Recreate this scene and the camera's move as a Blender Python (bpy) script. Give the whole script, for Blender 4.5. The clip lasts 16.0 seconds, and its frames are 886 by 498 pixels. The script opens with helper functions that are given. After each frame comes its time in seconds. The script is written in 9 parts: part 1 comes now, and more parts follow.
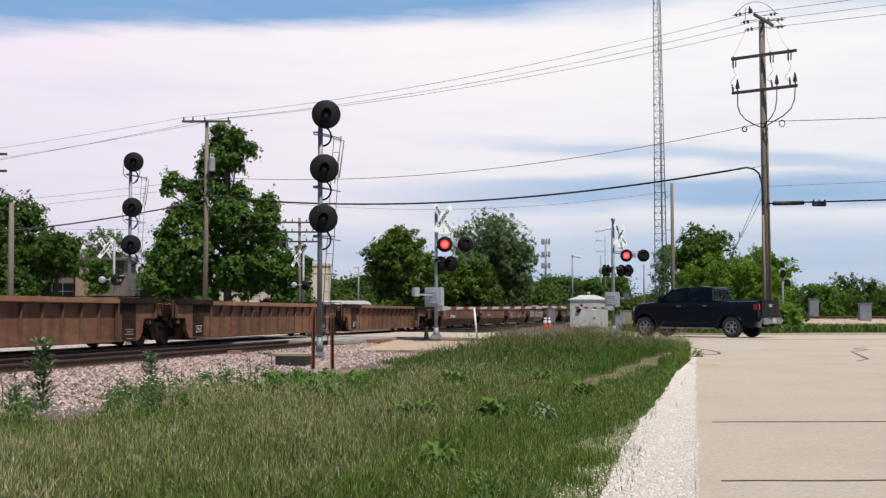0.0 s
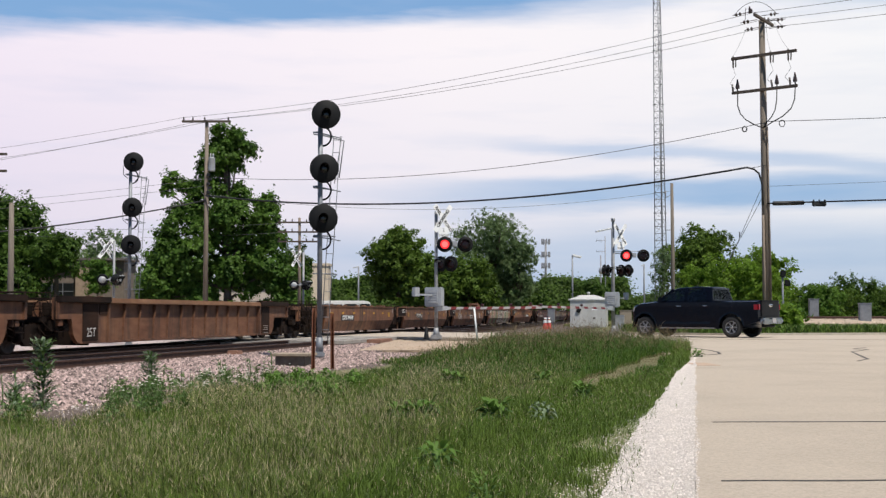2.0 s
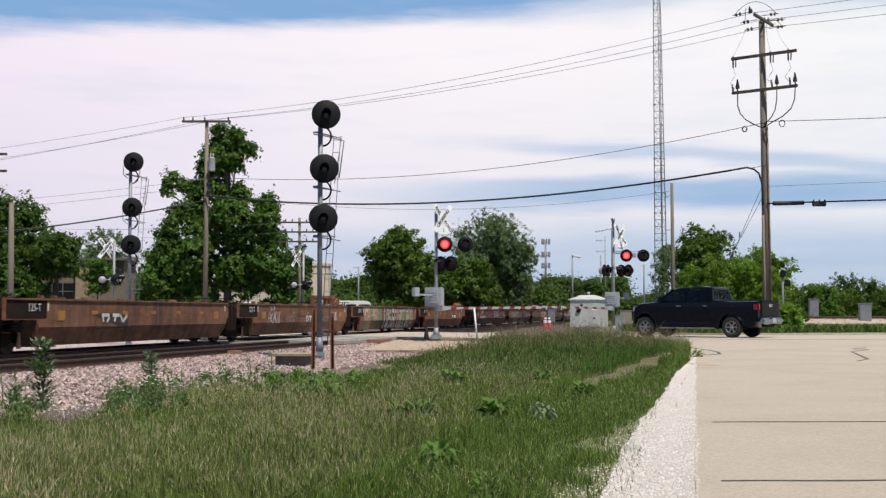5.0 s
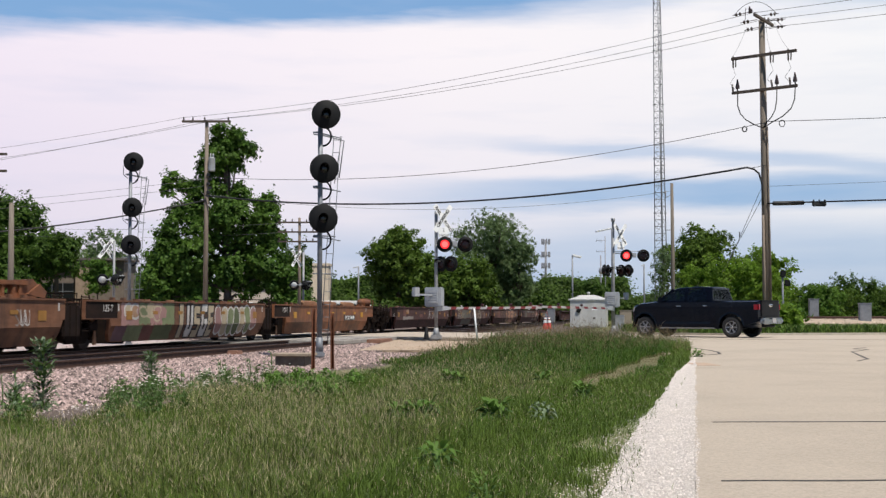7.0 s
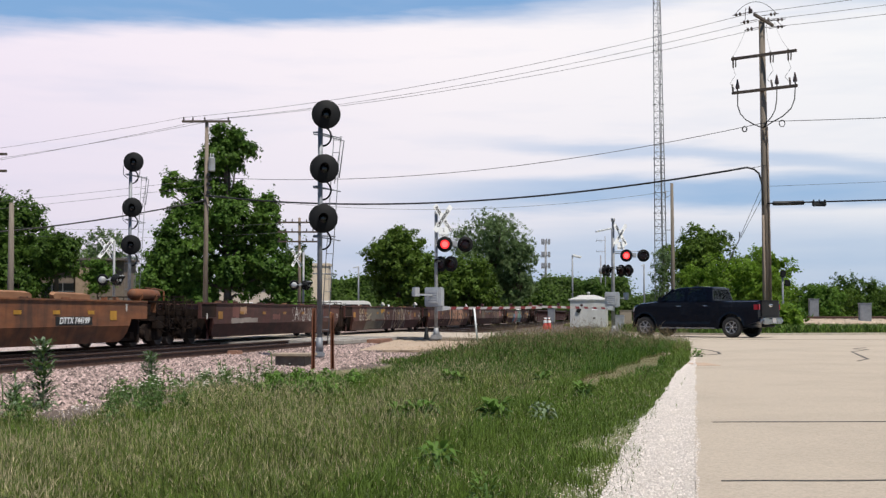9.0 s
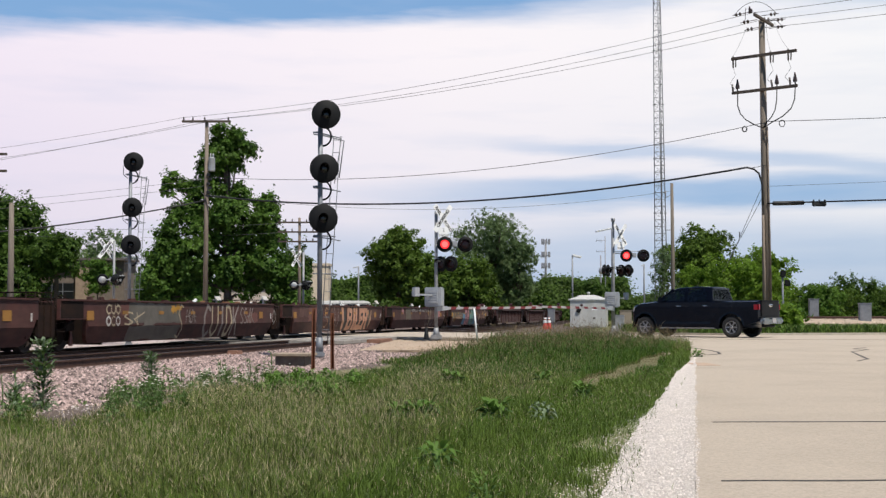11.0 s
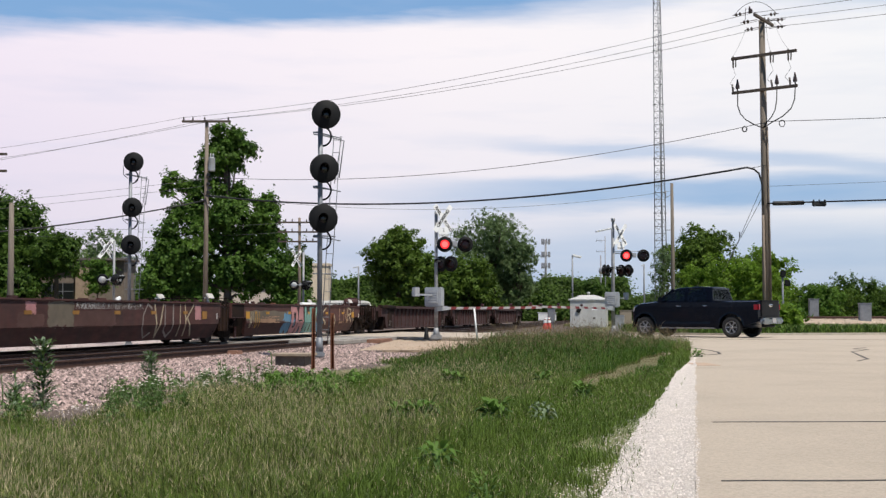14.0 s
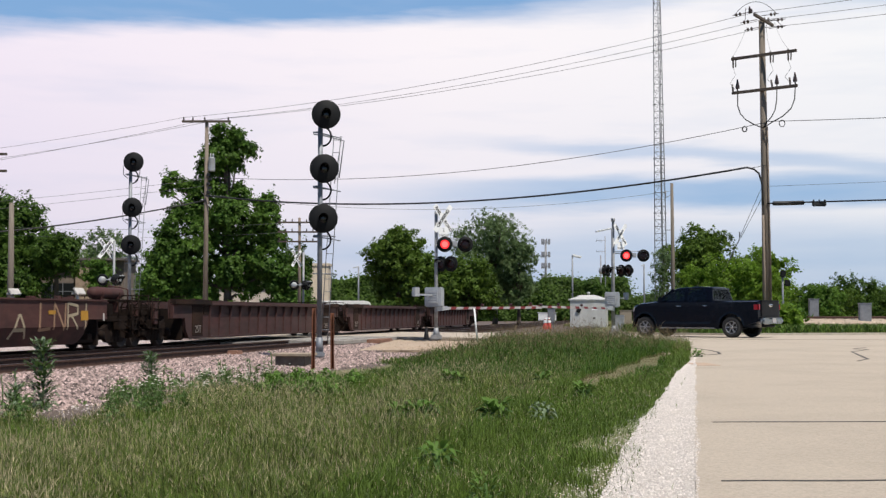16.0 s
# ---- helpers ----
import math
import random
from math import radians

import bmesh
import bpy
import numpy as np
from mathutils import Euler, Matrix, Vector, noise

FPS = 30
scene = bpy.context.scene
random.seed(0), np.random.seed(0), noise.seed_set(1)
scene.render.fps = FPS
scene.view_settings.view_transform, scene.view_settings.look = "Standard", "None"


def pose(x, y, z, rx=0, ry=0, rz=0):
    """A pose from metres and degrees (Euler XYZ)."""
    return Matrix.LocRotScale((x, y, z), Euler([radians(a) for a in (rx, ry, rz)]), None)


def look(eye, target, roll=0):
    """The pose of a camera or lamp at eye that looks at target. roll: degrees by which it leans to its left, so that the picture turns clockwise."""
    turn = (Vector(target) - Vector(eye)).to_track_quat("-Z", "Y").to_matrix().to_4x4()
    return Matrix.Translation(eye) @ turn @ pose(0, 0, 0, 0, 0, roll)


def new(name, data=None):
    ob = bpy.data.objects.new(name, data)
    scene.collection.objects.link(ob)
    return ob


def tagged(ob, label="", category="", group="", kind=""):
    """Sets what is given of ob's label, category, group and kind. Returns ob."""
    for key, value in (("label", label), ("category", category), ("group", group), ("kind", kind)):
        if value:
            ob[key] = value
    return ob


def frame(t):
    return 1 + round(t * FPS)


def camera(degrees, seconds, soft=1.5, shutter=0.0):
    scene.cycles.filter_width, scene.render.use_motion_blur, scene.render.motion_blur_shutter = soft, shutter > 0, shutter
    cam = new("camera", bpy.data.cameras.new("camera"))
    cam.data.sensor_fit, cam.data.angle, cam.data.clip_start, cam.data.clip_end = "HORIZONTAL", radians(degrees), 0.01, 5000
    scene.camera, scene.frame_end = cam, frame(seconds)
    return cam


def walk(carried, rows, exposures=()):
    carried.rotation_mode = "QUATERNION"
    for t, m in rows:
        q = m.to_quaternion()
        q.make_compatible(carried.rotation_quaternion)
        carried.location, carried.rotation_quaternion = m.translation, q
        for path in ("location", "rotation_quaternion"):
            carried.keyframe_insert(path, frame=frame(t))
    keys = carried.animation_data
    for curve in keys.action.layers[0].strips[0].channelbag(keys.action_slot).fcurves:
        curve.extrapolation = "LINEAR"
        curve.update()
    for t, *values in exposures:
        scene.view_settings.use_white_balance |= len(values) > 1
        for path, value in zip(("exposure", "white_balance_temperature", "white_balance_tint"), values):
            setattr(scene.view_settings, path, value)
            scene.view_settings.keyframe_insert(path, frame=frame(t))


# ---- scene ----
cam = camera(38.03, 16.0, soft=1.35, shutter=0.12)
EYE = (0.0, 0.0, 1.0)
walk(cam, [(0.0, look(EYE, (0.0, 100.0, 6.055))), (16.0, look(EYE, (0.0, 100.0, 6.055)))])

# ---- world and sun ----
SUN = Vector((0.31, -0.45, 1.0)).normalized()


def make_world():
    w = bpy.data.worlds.new("sky")
    scene.world = w
    w.use_nodes = True
    nt = w.node_tree
    nt.nodes.clear()
    N, L = nt.nodes.new, nt.links.new

    def mth(op, a, b=None, clamp=False):
        n = N("ShaderNodeMath")
        n.operation, n.use_clamp = op, clamp
        for i, v in enumerate((a, b)):
            if v is None:
                continue
            if isinstance(v, (int, float)):
                n.inputs[i].default_value = v
            else:
                L(v, n.inputs[i])
        return n.outputs[0]

    def ramp(fac, stops):
        r = N("ShaderNodeValToRGB")
        e = r.color_ramp.elements
        while len(e) < len(stops):
            e.new(0.5)
        for el, (p, v) in zip(e, stops):
            el.position = p
            el.color = (*v, 1) if isinstance(v, tuple) else (v, v, v, 1)
        L(fac, r.inputs[0])
        return r.outputs[0]

    sky = N("ShaderNodeTexSky")
    sky.sky_type, sky.sun_disc = "NISHITA", False
    sky.sun_elevation = math.asin(SUN.z)
    sky.sun_rotation = math.atan2(SUN.x, SUN.y)
    tc = N("ShaderNodeTexCoord")
    sep = N("ShaderNodeSeparateXYZ")
    L(tc.outputs["Generated"], sep.inputs[0])
    x, y, z = sep.outputs
    # streaks of cloud lie flat: stretched sideways, thin upwards
    mp = N("ShaderNodeMapping")
    mp.inputs["Scale"].default_value = (3.2, 3.2, 26.0)
    L(tc.outputs["Generated"], mp.inputs[0])
    no = N("ShaderNodeTexNoise")
    no.inputs["Scale"].default_value, no.inputs["Detail"].default_value = 1.0, 7.0
    no.inputs["Roughness"].default_value = 0.56
    L(mp.outputs[0], no.inputs["Vector"])
    nz = no.outputs[0]
    mp2 = N("ShaderNodeMapping")
    mp2.inputs["Scale"].default_value = (9.0, 9.0, 60.0)
    mp2.inputs["Rotation"].default_value = (0.0, 0.05, 0.0)
    L(tc.outputs["Generated"], mp2.inputs[0])
    no2 = N("ShaderNodeTexNoise")
    no2.inputs["Scale"].default_value, no2.inputs["Detail"].default_value = 1.0, 6.0
    L(mp2.outputs[0], no2.inputs["Vector"])
    # slopes of the view: u across, v up, the latter bent by the noise
    ahead = mth("MAXIMUM", y, 0.08)
    u = mth("DIVIDE", x, ahead)
    v = mth("ADD", mth("DIVIDE", z, ahead), mth("ADD", mth("MULTIPLY", mth("SUBTRACT", nz, 0.5), 0.040), mth("MULTIPLY", mth("SUBTRACT", no2.outputs[0], 0.5), 0.016)))

    def lin(a, b):
        """a * u + b"""
        return mth("ADD", mth("MULTIPLY", u, a), b)

    def over(val, lo, hi):
        r = N("ShaderNodeMapRange")
        r.interpolation_type = "SMOOTHSTEP"
        r.inputs[1].default_value, r.inputs[2].default_value = lo, hi
        L(val, r.inputs[0])
        return r.outputs[0]

    def band(line, half):
        """One at the line, falling to nought at half above and below."""
        return over(mth("DIVIDE", mth("ABSOLUTE", mth("SUBTRACT", v, line)), half), 1.0, 0.15)

    streak = mth("MULTIPLY", mth("MULTIPLY", band(lin(-0.068, 0.1385), 0.0115), over(u, -0.05, 0.16)), 0.46)
    belt = mth("MULTIPLY", mth("MULTIPLY", band(lin(0.010, 0.0925), 0.0190), over(u, -0.16, 0.16)), 0.78)
    haze_low = mth("MULTIPLY", mth("MULTIPLY", over(v, 0.088, 0.048), over(u, -0.40, 0.02)), 0.56)
    crest = mth("MULTIPLY", over(mth("SUBTRACT", v, lin(0.028, 0.2335)), -0.012, 0.016), over(mth("ABSOLUTE", lin(1.0, 0.22)), 0.42, 0.10))
    crest = mth("ADD", crest, mth("MULTIPLY", over(v, 0.226, 0.256), 0.42))
    patch = mth("MULTIPLY", mth("MULTIPLY", over(v, 0.214, 0.244), over(mth("ABSOLUTE", lin(1.0, -0.10)), 0.11, 0.03)), 0.30)
    # behind the viewer the cloud is thin
    rear = ramp(mth("ADD", mth("MULTIPLY", y, 0.5), 0.5, True), [(0.30, 0.75), (0.62, 0.0)])
    blue = streak
    for more in (belt, haze_low, crest, patch, rear):
        blue = mth("ADD", blue, more, True)
    blue = mth("ADD", blue, mth("MULTIPLY", mth("SUBTRACT", no2.outputs[0], 0.5), 0.46), True)
    # the blue between the clouds: the sky's own colour
    sc = N("ShaderNodeVectorMath")
    sc.operation = "SCALE"
    L(sky.outputs[0], sc.inputs[0])
    sc.inputs["Scale"].default_value = 0.09
    hue = N("ShaderNodeMix")
    hue.data_type = "RGBA"
    hue.inputs[0].default_value = 0.72
    L(sc.outputs[0], hue.inputs[6])
    hue.inputs[7].default_value = (0.24, 0.455, 0.79, 1)
    tint = ramp(mth("ADD", mth("MULTIPLY", x, 1.1), 0.5, True), [(0.0, (0.90, 0.80, 0.93)), (0.5, (0.985, 0.93, 0.965)), (1.0, (0.935, 0.955, 0.965))])
    mix = N("ShaderNodeMix")
    mix.data_type = "RGBA"
    L(blue, mix.inputs[0])
    haze = N("ShaderNodeMix")
    haze.data_type, haze.blend_type = "RGBA", "MULTIPLY"
    haze.inputs[0].default_value = 1.0
    L(tint, haze.inputs[6])
    L(ramp(mth("MULTIPLY", z, 4.0, True), [(0.08, (0.82, 0.84, 0.87)), (0.45, (0.895, 0.905, 0.935)), (0.80, (0.985, 0.985, 0.985))]), haze.inputs[7])
    L(haze.outputs[2], mix.inputs[6])
    L(hue.outputs[2], mix.inputs[7])
    # overhead the cloud breaks up into open blue
    top = ramp(mth("MULTIPLY", z, 1.0, True), [(0.24, 0.0), (0.42, 1.0)])
    fin = N("ShaderNodeMix")
    fin.data_type = "RGBA"
    L(top, fin.inputs[0])
    L(mix.outputs[2], fin.inputs[6])
    fin.inputs[7].default_value = (0.08, 0.14, 0.28, 1)
    bg = N("ShaderNodeBackground")
    L(fin.outputs[2], bg.inputs[0])
    bg.inputs[1].default_value = 1.0
    out = N("ShaderNodeOutputWorld")
    L(bg.outputs[0], out.inputs[0])


make_world()
sun = new("sun", bpy.data.lights.new("sun", "SUN"))
sun.data.energy, sun.data.angle, sun.data.color = 5.0, radians(0.6), (1.0, 0.95, 0.86)
sun.matrix_world = look(SUN * 60, (0, 0, 0))
scene.view_settings.exposure = 0.0


# ---- materials ----
def surf(name, c1, c2, scale=8.0, rough=0.8, bump=0.2, metal=0.0, stain=None, sscale=0.7, samt=0.5, coords="Object", island=0.0, rnd=0.0, stretch=(1, 1, 1), bscale=None, coat=0.0, translucent=0.0, spec=0.5, streak=None, streakamt=0.5):
    """Two-scale noise between two colours, a larger stain, fine relief; rnd varies each object, island each piece of a mesh."""
    m = bpy.data.materials.new(name)
    m.use_nodes = True
    nt = m.node_tree
    N, L = nt.nodes.new, nt.links.new
    p = nt.nodes["Principled BSDF"]
    tc = N("ShaderNodeTexCoord")
    mp = N("ShaderNodeMapping")
    mp.inputs["Scale"].default_value = stretch
    L(tc.outputs[coords], mp.inputs[0])

    def noise_(s, d=5.0, r=0.55):
        n = N("ShaderNodeTexNoise")
        n.inputs["Scale"].default_value, n.inputs["Detail"].default_value, n.inputs["Roughness"].default_value = s, d, r
        L(mp.outputs[0], n.inputs["Vector"])
        return n.outputs[0]

    def step_(v, a, b):
        r = N("ShaderNodeMapRange")
        r.inputs[1].default_value, r.inputs[2].default_value = a, b
        L(v, r.inputs[0])
        return r.outputs[0]

    def mix_(f, a, b, mode="MIX"):
        n = N("ShaderNodeMix")
        n.data_type, n.blend_type = "RGBA", mode
        for i, v in ((0, f), (6, a), (7, b)):
            if isinstance(v, tuple):
                n.inputs[i].default_value = (*v, 1)
            elif isinstance(v, (int, float)):
                n.inputs[i].default_value = v
            else:
                L(v, n.inputs[i])
        return n.outputs[2]

    fine = noise_(scale)
    col = mix_(step_(fine, 0.3, 0.7), c1, c2)
    if stain:
        f = N("ShaderNodeMath")
        f.operation = "MULTIPLY"
        L(step_(noise_(sscale, 6.0, 0.62), 0.45, 0.68), f.inputs[0])
        f.inputs[1].default_value = samt
        col = mix_(f.outputs[0], col, stain)
    if streak:
        m2, n2, f2 = N("ShaderNodeMapping"), N("ShaderNodeTexNoise"), N("ShaderNodeMath")
        m2.inputs["Scale"].default_value = (1, 1.0, 0.16)
        L(tc.outputs[coords], m2.inputs[0])
        n2.inputs["Scale"].default_value, n2.inputs["Detail"].default_value, n2.inputs["Roughness"].default_value = 1.6, 7.0, 0.66
        L(m2.outputs[0], n2.inputs["Vector"])
        f2.operation = "MULTIPLY"
        L(step_(n2.outputs[0], 0.46, 0.66), f2.inputs[0])
        f2.inputs[1].default_value = streakamt
        col = mix_(f2.outputs[0], col, streak)
    for amount, src in ((rnd, "ShaderNodeObjectInfo"), (island, "ShaderNodeNewGeometry")):
        if amount:
            o = N(src)
            r = N("ShaderNodeMapRange")
            r.inputs[3].default_value, r.inputs[4].default_value = 1 - amount, 1 + amount
            L(o.outputs["Random" if src == "ShaderNodeObjectInfo" else "Random Per Island"], r.inputs[0])
            h = N("ShaderNodeHueSaturation")
            L(r.outputs[0], h.inputs["Value"])
            L(col, h.inputs["Color"])
            col = h.outputs[0]
    L(col, p.inputs["Base Color"])
    p.inputs["Metallic"].default_value = metal
    p.inputs["Specular IOR Level"].default_value = spec
    p.inputs["Coat Weight"].default_value = coat
    rr = N("ShaderNodeMapRange")
    rr.inputs[3].default_value, rr.inputs[4].default_value = max(0.03, rough - 0.12), min(1.0, rough + 0.1)
    L(fine, rr.inputs[0])
    L(rr.outputs[0], p.inputs["Roughness"])
    if bump:
        b = N("ShaderNodeBump")
        b.inputs["Strength"].default_value, b.inputs["Distance"].default_value = bump, 0.02
        L(noise_(bscale or scale * 3), b.inputs["Height"])
        L(b.outputs[0], p.inputs["Normal"])
    if translucent:
        t = N("ShaderNodeBsdfTranslucent")
        L(col, t.inputs[0])
        ms = N("ShaderNodeMixShader")
        ms.inputs[0].default_value = translucent
        L(p.outputs[0], ms.inputs[1])
        L(t.outputs[0], ms.inputs[2])
        L(ms.outputs[0], nt.nodes["Material Output"].inputs[0])
    return m


def plain(name, c, rough=0.5, metal=0.0, emit=0.0, coat=0.0, spec=0.5):
    m = surf(name, c, tuple(v * 0.82 for v in c), 14.0, rough, 0.05, metal, coat=coat, spec=spec)
    if emit:
        p = m.node_tree.nodes["Principled BSDF"]
        p.inputs["Emission Color"].default_value = (*c, 1)
        p.inputs["Emission Strength"].default_value = emit
    return m


def leafy(name, c1, c2, isl=0.35, tr=0.26):
    return surf(name, c1, c2, 0.35, 0.6, 0.0, island=isl, translucent=tr, spec=0.2)


def glazing(name, tint):
    """Thin tinted glass: clear through its tint, with a mirror-like skin."""
    m = bpy.data.materials.new(name)
    m.use_nodes = True
    nt = m.node_tree
    nt.nodes.remove(nt.nodes["Principled BSDF"])
    a, b, mix = (nt.nodes.new(k) for k in ("ShaderNodeBsdfTransparent", "ShaderNodeBsdfGlossy", "ShaderNodeMixShader"))
    a.inputs[0].default_value = (*tint, 1)
    b.inputs["Roughness"].default_value = 0.03
    mix.inputs[0].default_value = 0.05
    for q, r in ((a.outputs[0], mix.inputs[1]), (b.outputs[0], mix.inputs[2]), (mix.outputs[0], nt.nodes["Material Output"].inputs[0])):
        nt.links.new(q, r)
    return m


M = {}
M["concrete_road"] = surf("concrete_road", (0.56, 0.465, 0.37), (0.40, 0.34, 0.27), 46, 0.9, 0.6, stain=(0.37, 0.31, 0.245), sscale=0.4, samt=0.55, bscale=160)
M["asphalt_seal"] = surf("asphalt_seal", (0.05, 0.045, 0.04), (0.08, 0.07, 0.06), 20, 0.8, 0.2)
M["kerb"] = surf("kerb_concrete", (0.42, 0.38, 0.31), (0.30, 0.27, 0.22), 6, 0.9, 0.2)
M["soil"] = surf("soil_and_turf", (0.12, 0.135, 0.05), (0.22, 0.18, 0.095), 1.6, 0.95, 0.5, stain=(0.075, 0.12, 0.03), sscale=0.12, samt=0.8)
M["dark_soil"] = surf("dark_soil", (0.125, 0.088, 0.068), (0.065, 0.046, 0.036), 18, 0.95, 0.7, stain=(0.17, 0.125, 0.10), sscale=2.0)
M["tan_gravel"] = surf("tan_gravel", (0.47, 0.355, 0.265), (0.34, 0.255, 0.185), 22, 0.95, 0.6, stain=(0.44, 0.38, 0.31), sscale=0.5)
M["white_gravel"] = surf("white_gravel", (0.62, 0.56, 0.51), (0.42, 0.37, 0.33), 50, 0.95, 0.8, bscale=90, stain=(0.50, 0.44, 0.36), sscale=1.2, samt=0.4)
M["pale_gravel"] = surf("pale_gravel", (0.62, 0.52, 0.49), (0.27, 0.21, 0.195), 7, 0.95, 0.8, stain=(0.42, 0.34, 0.31), sscale=0.6)
M["white_stone"] = surf("white_stone", (0.66, 0.60, 0.56), (0.52, 0.47, 0.43), 12, 0.9, 0.2, island=0.30)
# bed much darker than its loose stones: shade in their gaps put into colour
M["ballast_bed"] = surf("ballast_bed", (0.15, 0.11, 0.095), (0.05, 0.035, 0.030), 16, 0.95, 0.9, stain=(0.22, 0.16, 0.12), sscale=0.5)
M["ballast"] = surf("ballast_stone", (0.395, 0.296, 0.272), (0.160, 0.110, 0.098), 14, 0.9, 0.2, island=0.85)
M["rail"] = surf("rusted_rail", (0.105, 0.052, 0.036), (0.06, 0.034, 0.026), 10, 0.75, 0.2, metal=0.2)
M["rail_head"] = surf("worn_rail_head", (0.15, 0.105, 0.085), (0.09, 0.065, 0.052), 10, 0.32, 0.05, metal=0.9)
M["dark_stone"] = surf("dark_ballast", (0.038, 0.024, 0.019), (0.014, 0.009, 0.007), 22, 0.95, 0.8, spec=0.1, stain=(0.055, 0.033, 0.024), sscale=0.8)
M["tie"] = surf("creosoted_wood", (0.020, 0.013, 0.010), (0.036, 0.023, 0.016), 5, 0.9, 0.5, rnd=0.3, stretch=(1, 6, 6))
M["timber"] = surf("new_timber", (0.32, 0.165, 0.11), (0.22, 0.11, 0.07), 6, 0.85, 0.3)
M["panel"] = surf("crossing_panel", (0.36, 0.33, 0.29), (0.28, 0.25, 0.22), 6, 0.9, 0.2, rnd=0.1)
M["galv"] = surf("galvanised_steel", (0.26, 0.27, 0.29), (0.19, 0.20, 0.22), 6, 0.6, 0.05, metal=0.4)
M["alu"] = surf("aluminium_paint", (0.44, 0.455, 0.48), (0.33, 0.345, 0.375), 5, 0.55, 0.05, metal=0.25, stain=(0.35, 0.34, 0.33), sscale=2.0)
M["mast"] = surf("weathered_mast", (0.36, 0.365, 0.375), (0.25, 0.25, 0.26), 5, 0.6, 0.05, metal=0.3, stain=(0.20, 0.19, 0.18), sscale=1.6)
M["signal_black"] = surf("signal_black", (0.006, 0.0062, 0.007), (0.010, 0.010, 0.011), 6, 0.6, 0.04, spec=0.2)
M["dark_glass"] = plain("dark_lens_glass", (0.012, 0.012, 0.014), 0.12)
M["rust_post"] = surf("rusted_steel_post", (0.23, 0.085, 0.04), (0.14, 0.05, 0.028), 8, 0.85, 0.3)
M["concrete"] = surf("old_concrete", (0.33, 0.28, 0.22), (0.22, 0.18, 0.14), 6, 0.9, 0.4, stain=(0.16, 0.13, 0.10), sscale=1.2)
# vault sides darker than the lid: lit top and shaded sides put into colour
M["vault"] = surf("shaded_concrete", (0.20, 0.165, 0.13), (0.12, 0.10, 0.08), 6, 0.9, 0.4)
M["vault_lid"] = surf("tan_concrete", (0.42, 0.34, 0.25), (0.30, 0.24, 0.17), 6, 0.9, 0.3, stain=(0.2, 0.16, 0.12), sscale=1.5)
M["white_sheet"] = surf("white_reflective_sheet", (0.86, 0.86, 0.86), (0.80, 0.80, 0.80), 4, 0.45, 0.0)
M["arm_white"] = surf("arm_sheet", (0.38, 0.365, 0.36), (0.29, 0.28, 0.275), 6, 0.5, 0.0)
M["sign_black"] = plain("sign_black", (0.03, 0.03, 0.03), 0.5)
M["red_sheet"] = surf("red_reflective_sheet", (0.17, 0.016, 0.02), (0.13, 0.014, 0.016), 5, 0.5, 0.0)
M["lens_off"] = plain("unlit_red_lens", (0.035, 0.006, 0.007), 0.3)
M["lens_on"] = plain("lit_red_lens", (1.0, 0.030, 0.035), 0.4, emit=1.5)
M["lens_core"] = plain("lit_lamp_core", (1.0, 0.14, 0.13), 0.4, emit=1.6)
M["pole_wood"] = surf("weathered_pole", (0.22, 0.17, 0.13), (0.13, 0.10, 0.08), 5, 0.9, 0.4, stretch=(5, 5, 0.35), stain=(0.32, 0.27, 0.22), sscale=1.4)
M["pole_grey"] = surf("grey_pole", (0.22, 0.185, 0.15), (0.14, 0.115, 0.092), 5, 0.9, 0.4, stretch=(5, 5, 0.35), stain=(0.12, 0.095, 0.075), sscale=1.2)
M["arm_wood"] = surf("crossarm_wood", (0.10, 0.075, 0.06), (0.06, 0.047, 0.04), 6, 0.9, 0.3)
M["wire"] = plain("black_cable", (0.012, 0.012, 0.013), 0.6)
M["wire_grey"] = plain("grey_wire", (0.13, 0.125, 0.13), 0.6, 0.1)
M["porcelain"] = plain("brown_insulator", (0.05, 0.032, 0.028), 0.3)
M["tower"] = surf("tower_steel", (0.30, 0.30, 0.32), (0.22, 0.22, 0.24), 3, 0.6, 0.0, metal=0.3)
M["navy"] = surf("navy_car_paint", (0.0016, 0.0022, 0.0052), (0.0022, 0.0030, 0.0072), 3, 0.24, 0.0, metal=0.0, coat=0.16, spec=0.2)
M["black_plastic"] = plain("black_plastic", (0.018, 0.018, 0.02), 0.55)
M["car_glass"] = glazing("tinted_glass", (0.40, 0.44, 0.46))
M["chrome"] = plain("chrome", (0.50, 0.51, 0.53), 0.16, 1.0)
M["tyre"] = surf("tyre_rubber", (0.016, 0.016, 0.017), (0.026, 0.025, 0.024), 12, 0.85, 0.15)
M["rim"] = plain("alloy_rim", (0.33, 0.33, 0.345), 0.3, 0.8)
M["tail_red"] = plain("tail_lamp_red", (0.30, 0.008, 0.013), 0.25, coat=0.1)
M["shed"] = surf("silver_shed_paint", (0.58, 0.57, 0.56), (0.47, 0.46, 0.45), 3, 0.5, 0.05, metal=0.15, stain=(0.42, 0.41, 0.40), sscale=1.1, stretch=(1, 1, 0.4))
M["shed_roof"] = surf("shed_roof_metal", (0.64, 0.63, 0.61), (0.48, 0.47, 0.45), 4, 0.55, 0.05, metal=0.2)
M["cone"] = surf("orange_cone", (0.44, 0.040, 0.026), (0.34, 0.030, 0.022), 9, 0.6, 0.05)
M["rubble"] = surf("pale_rubble", (0.50, 0.42, 0.33), (0.34, 0.27, 0.20), 5, 0.9, 0.3, island=0.5)
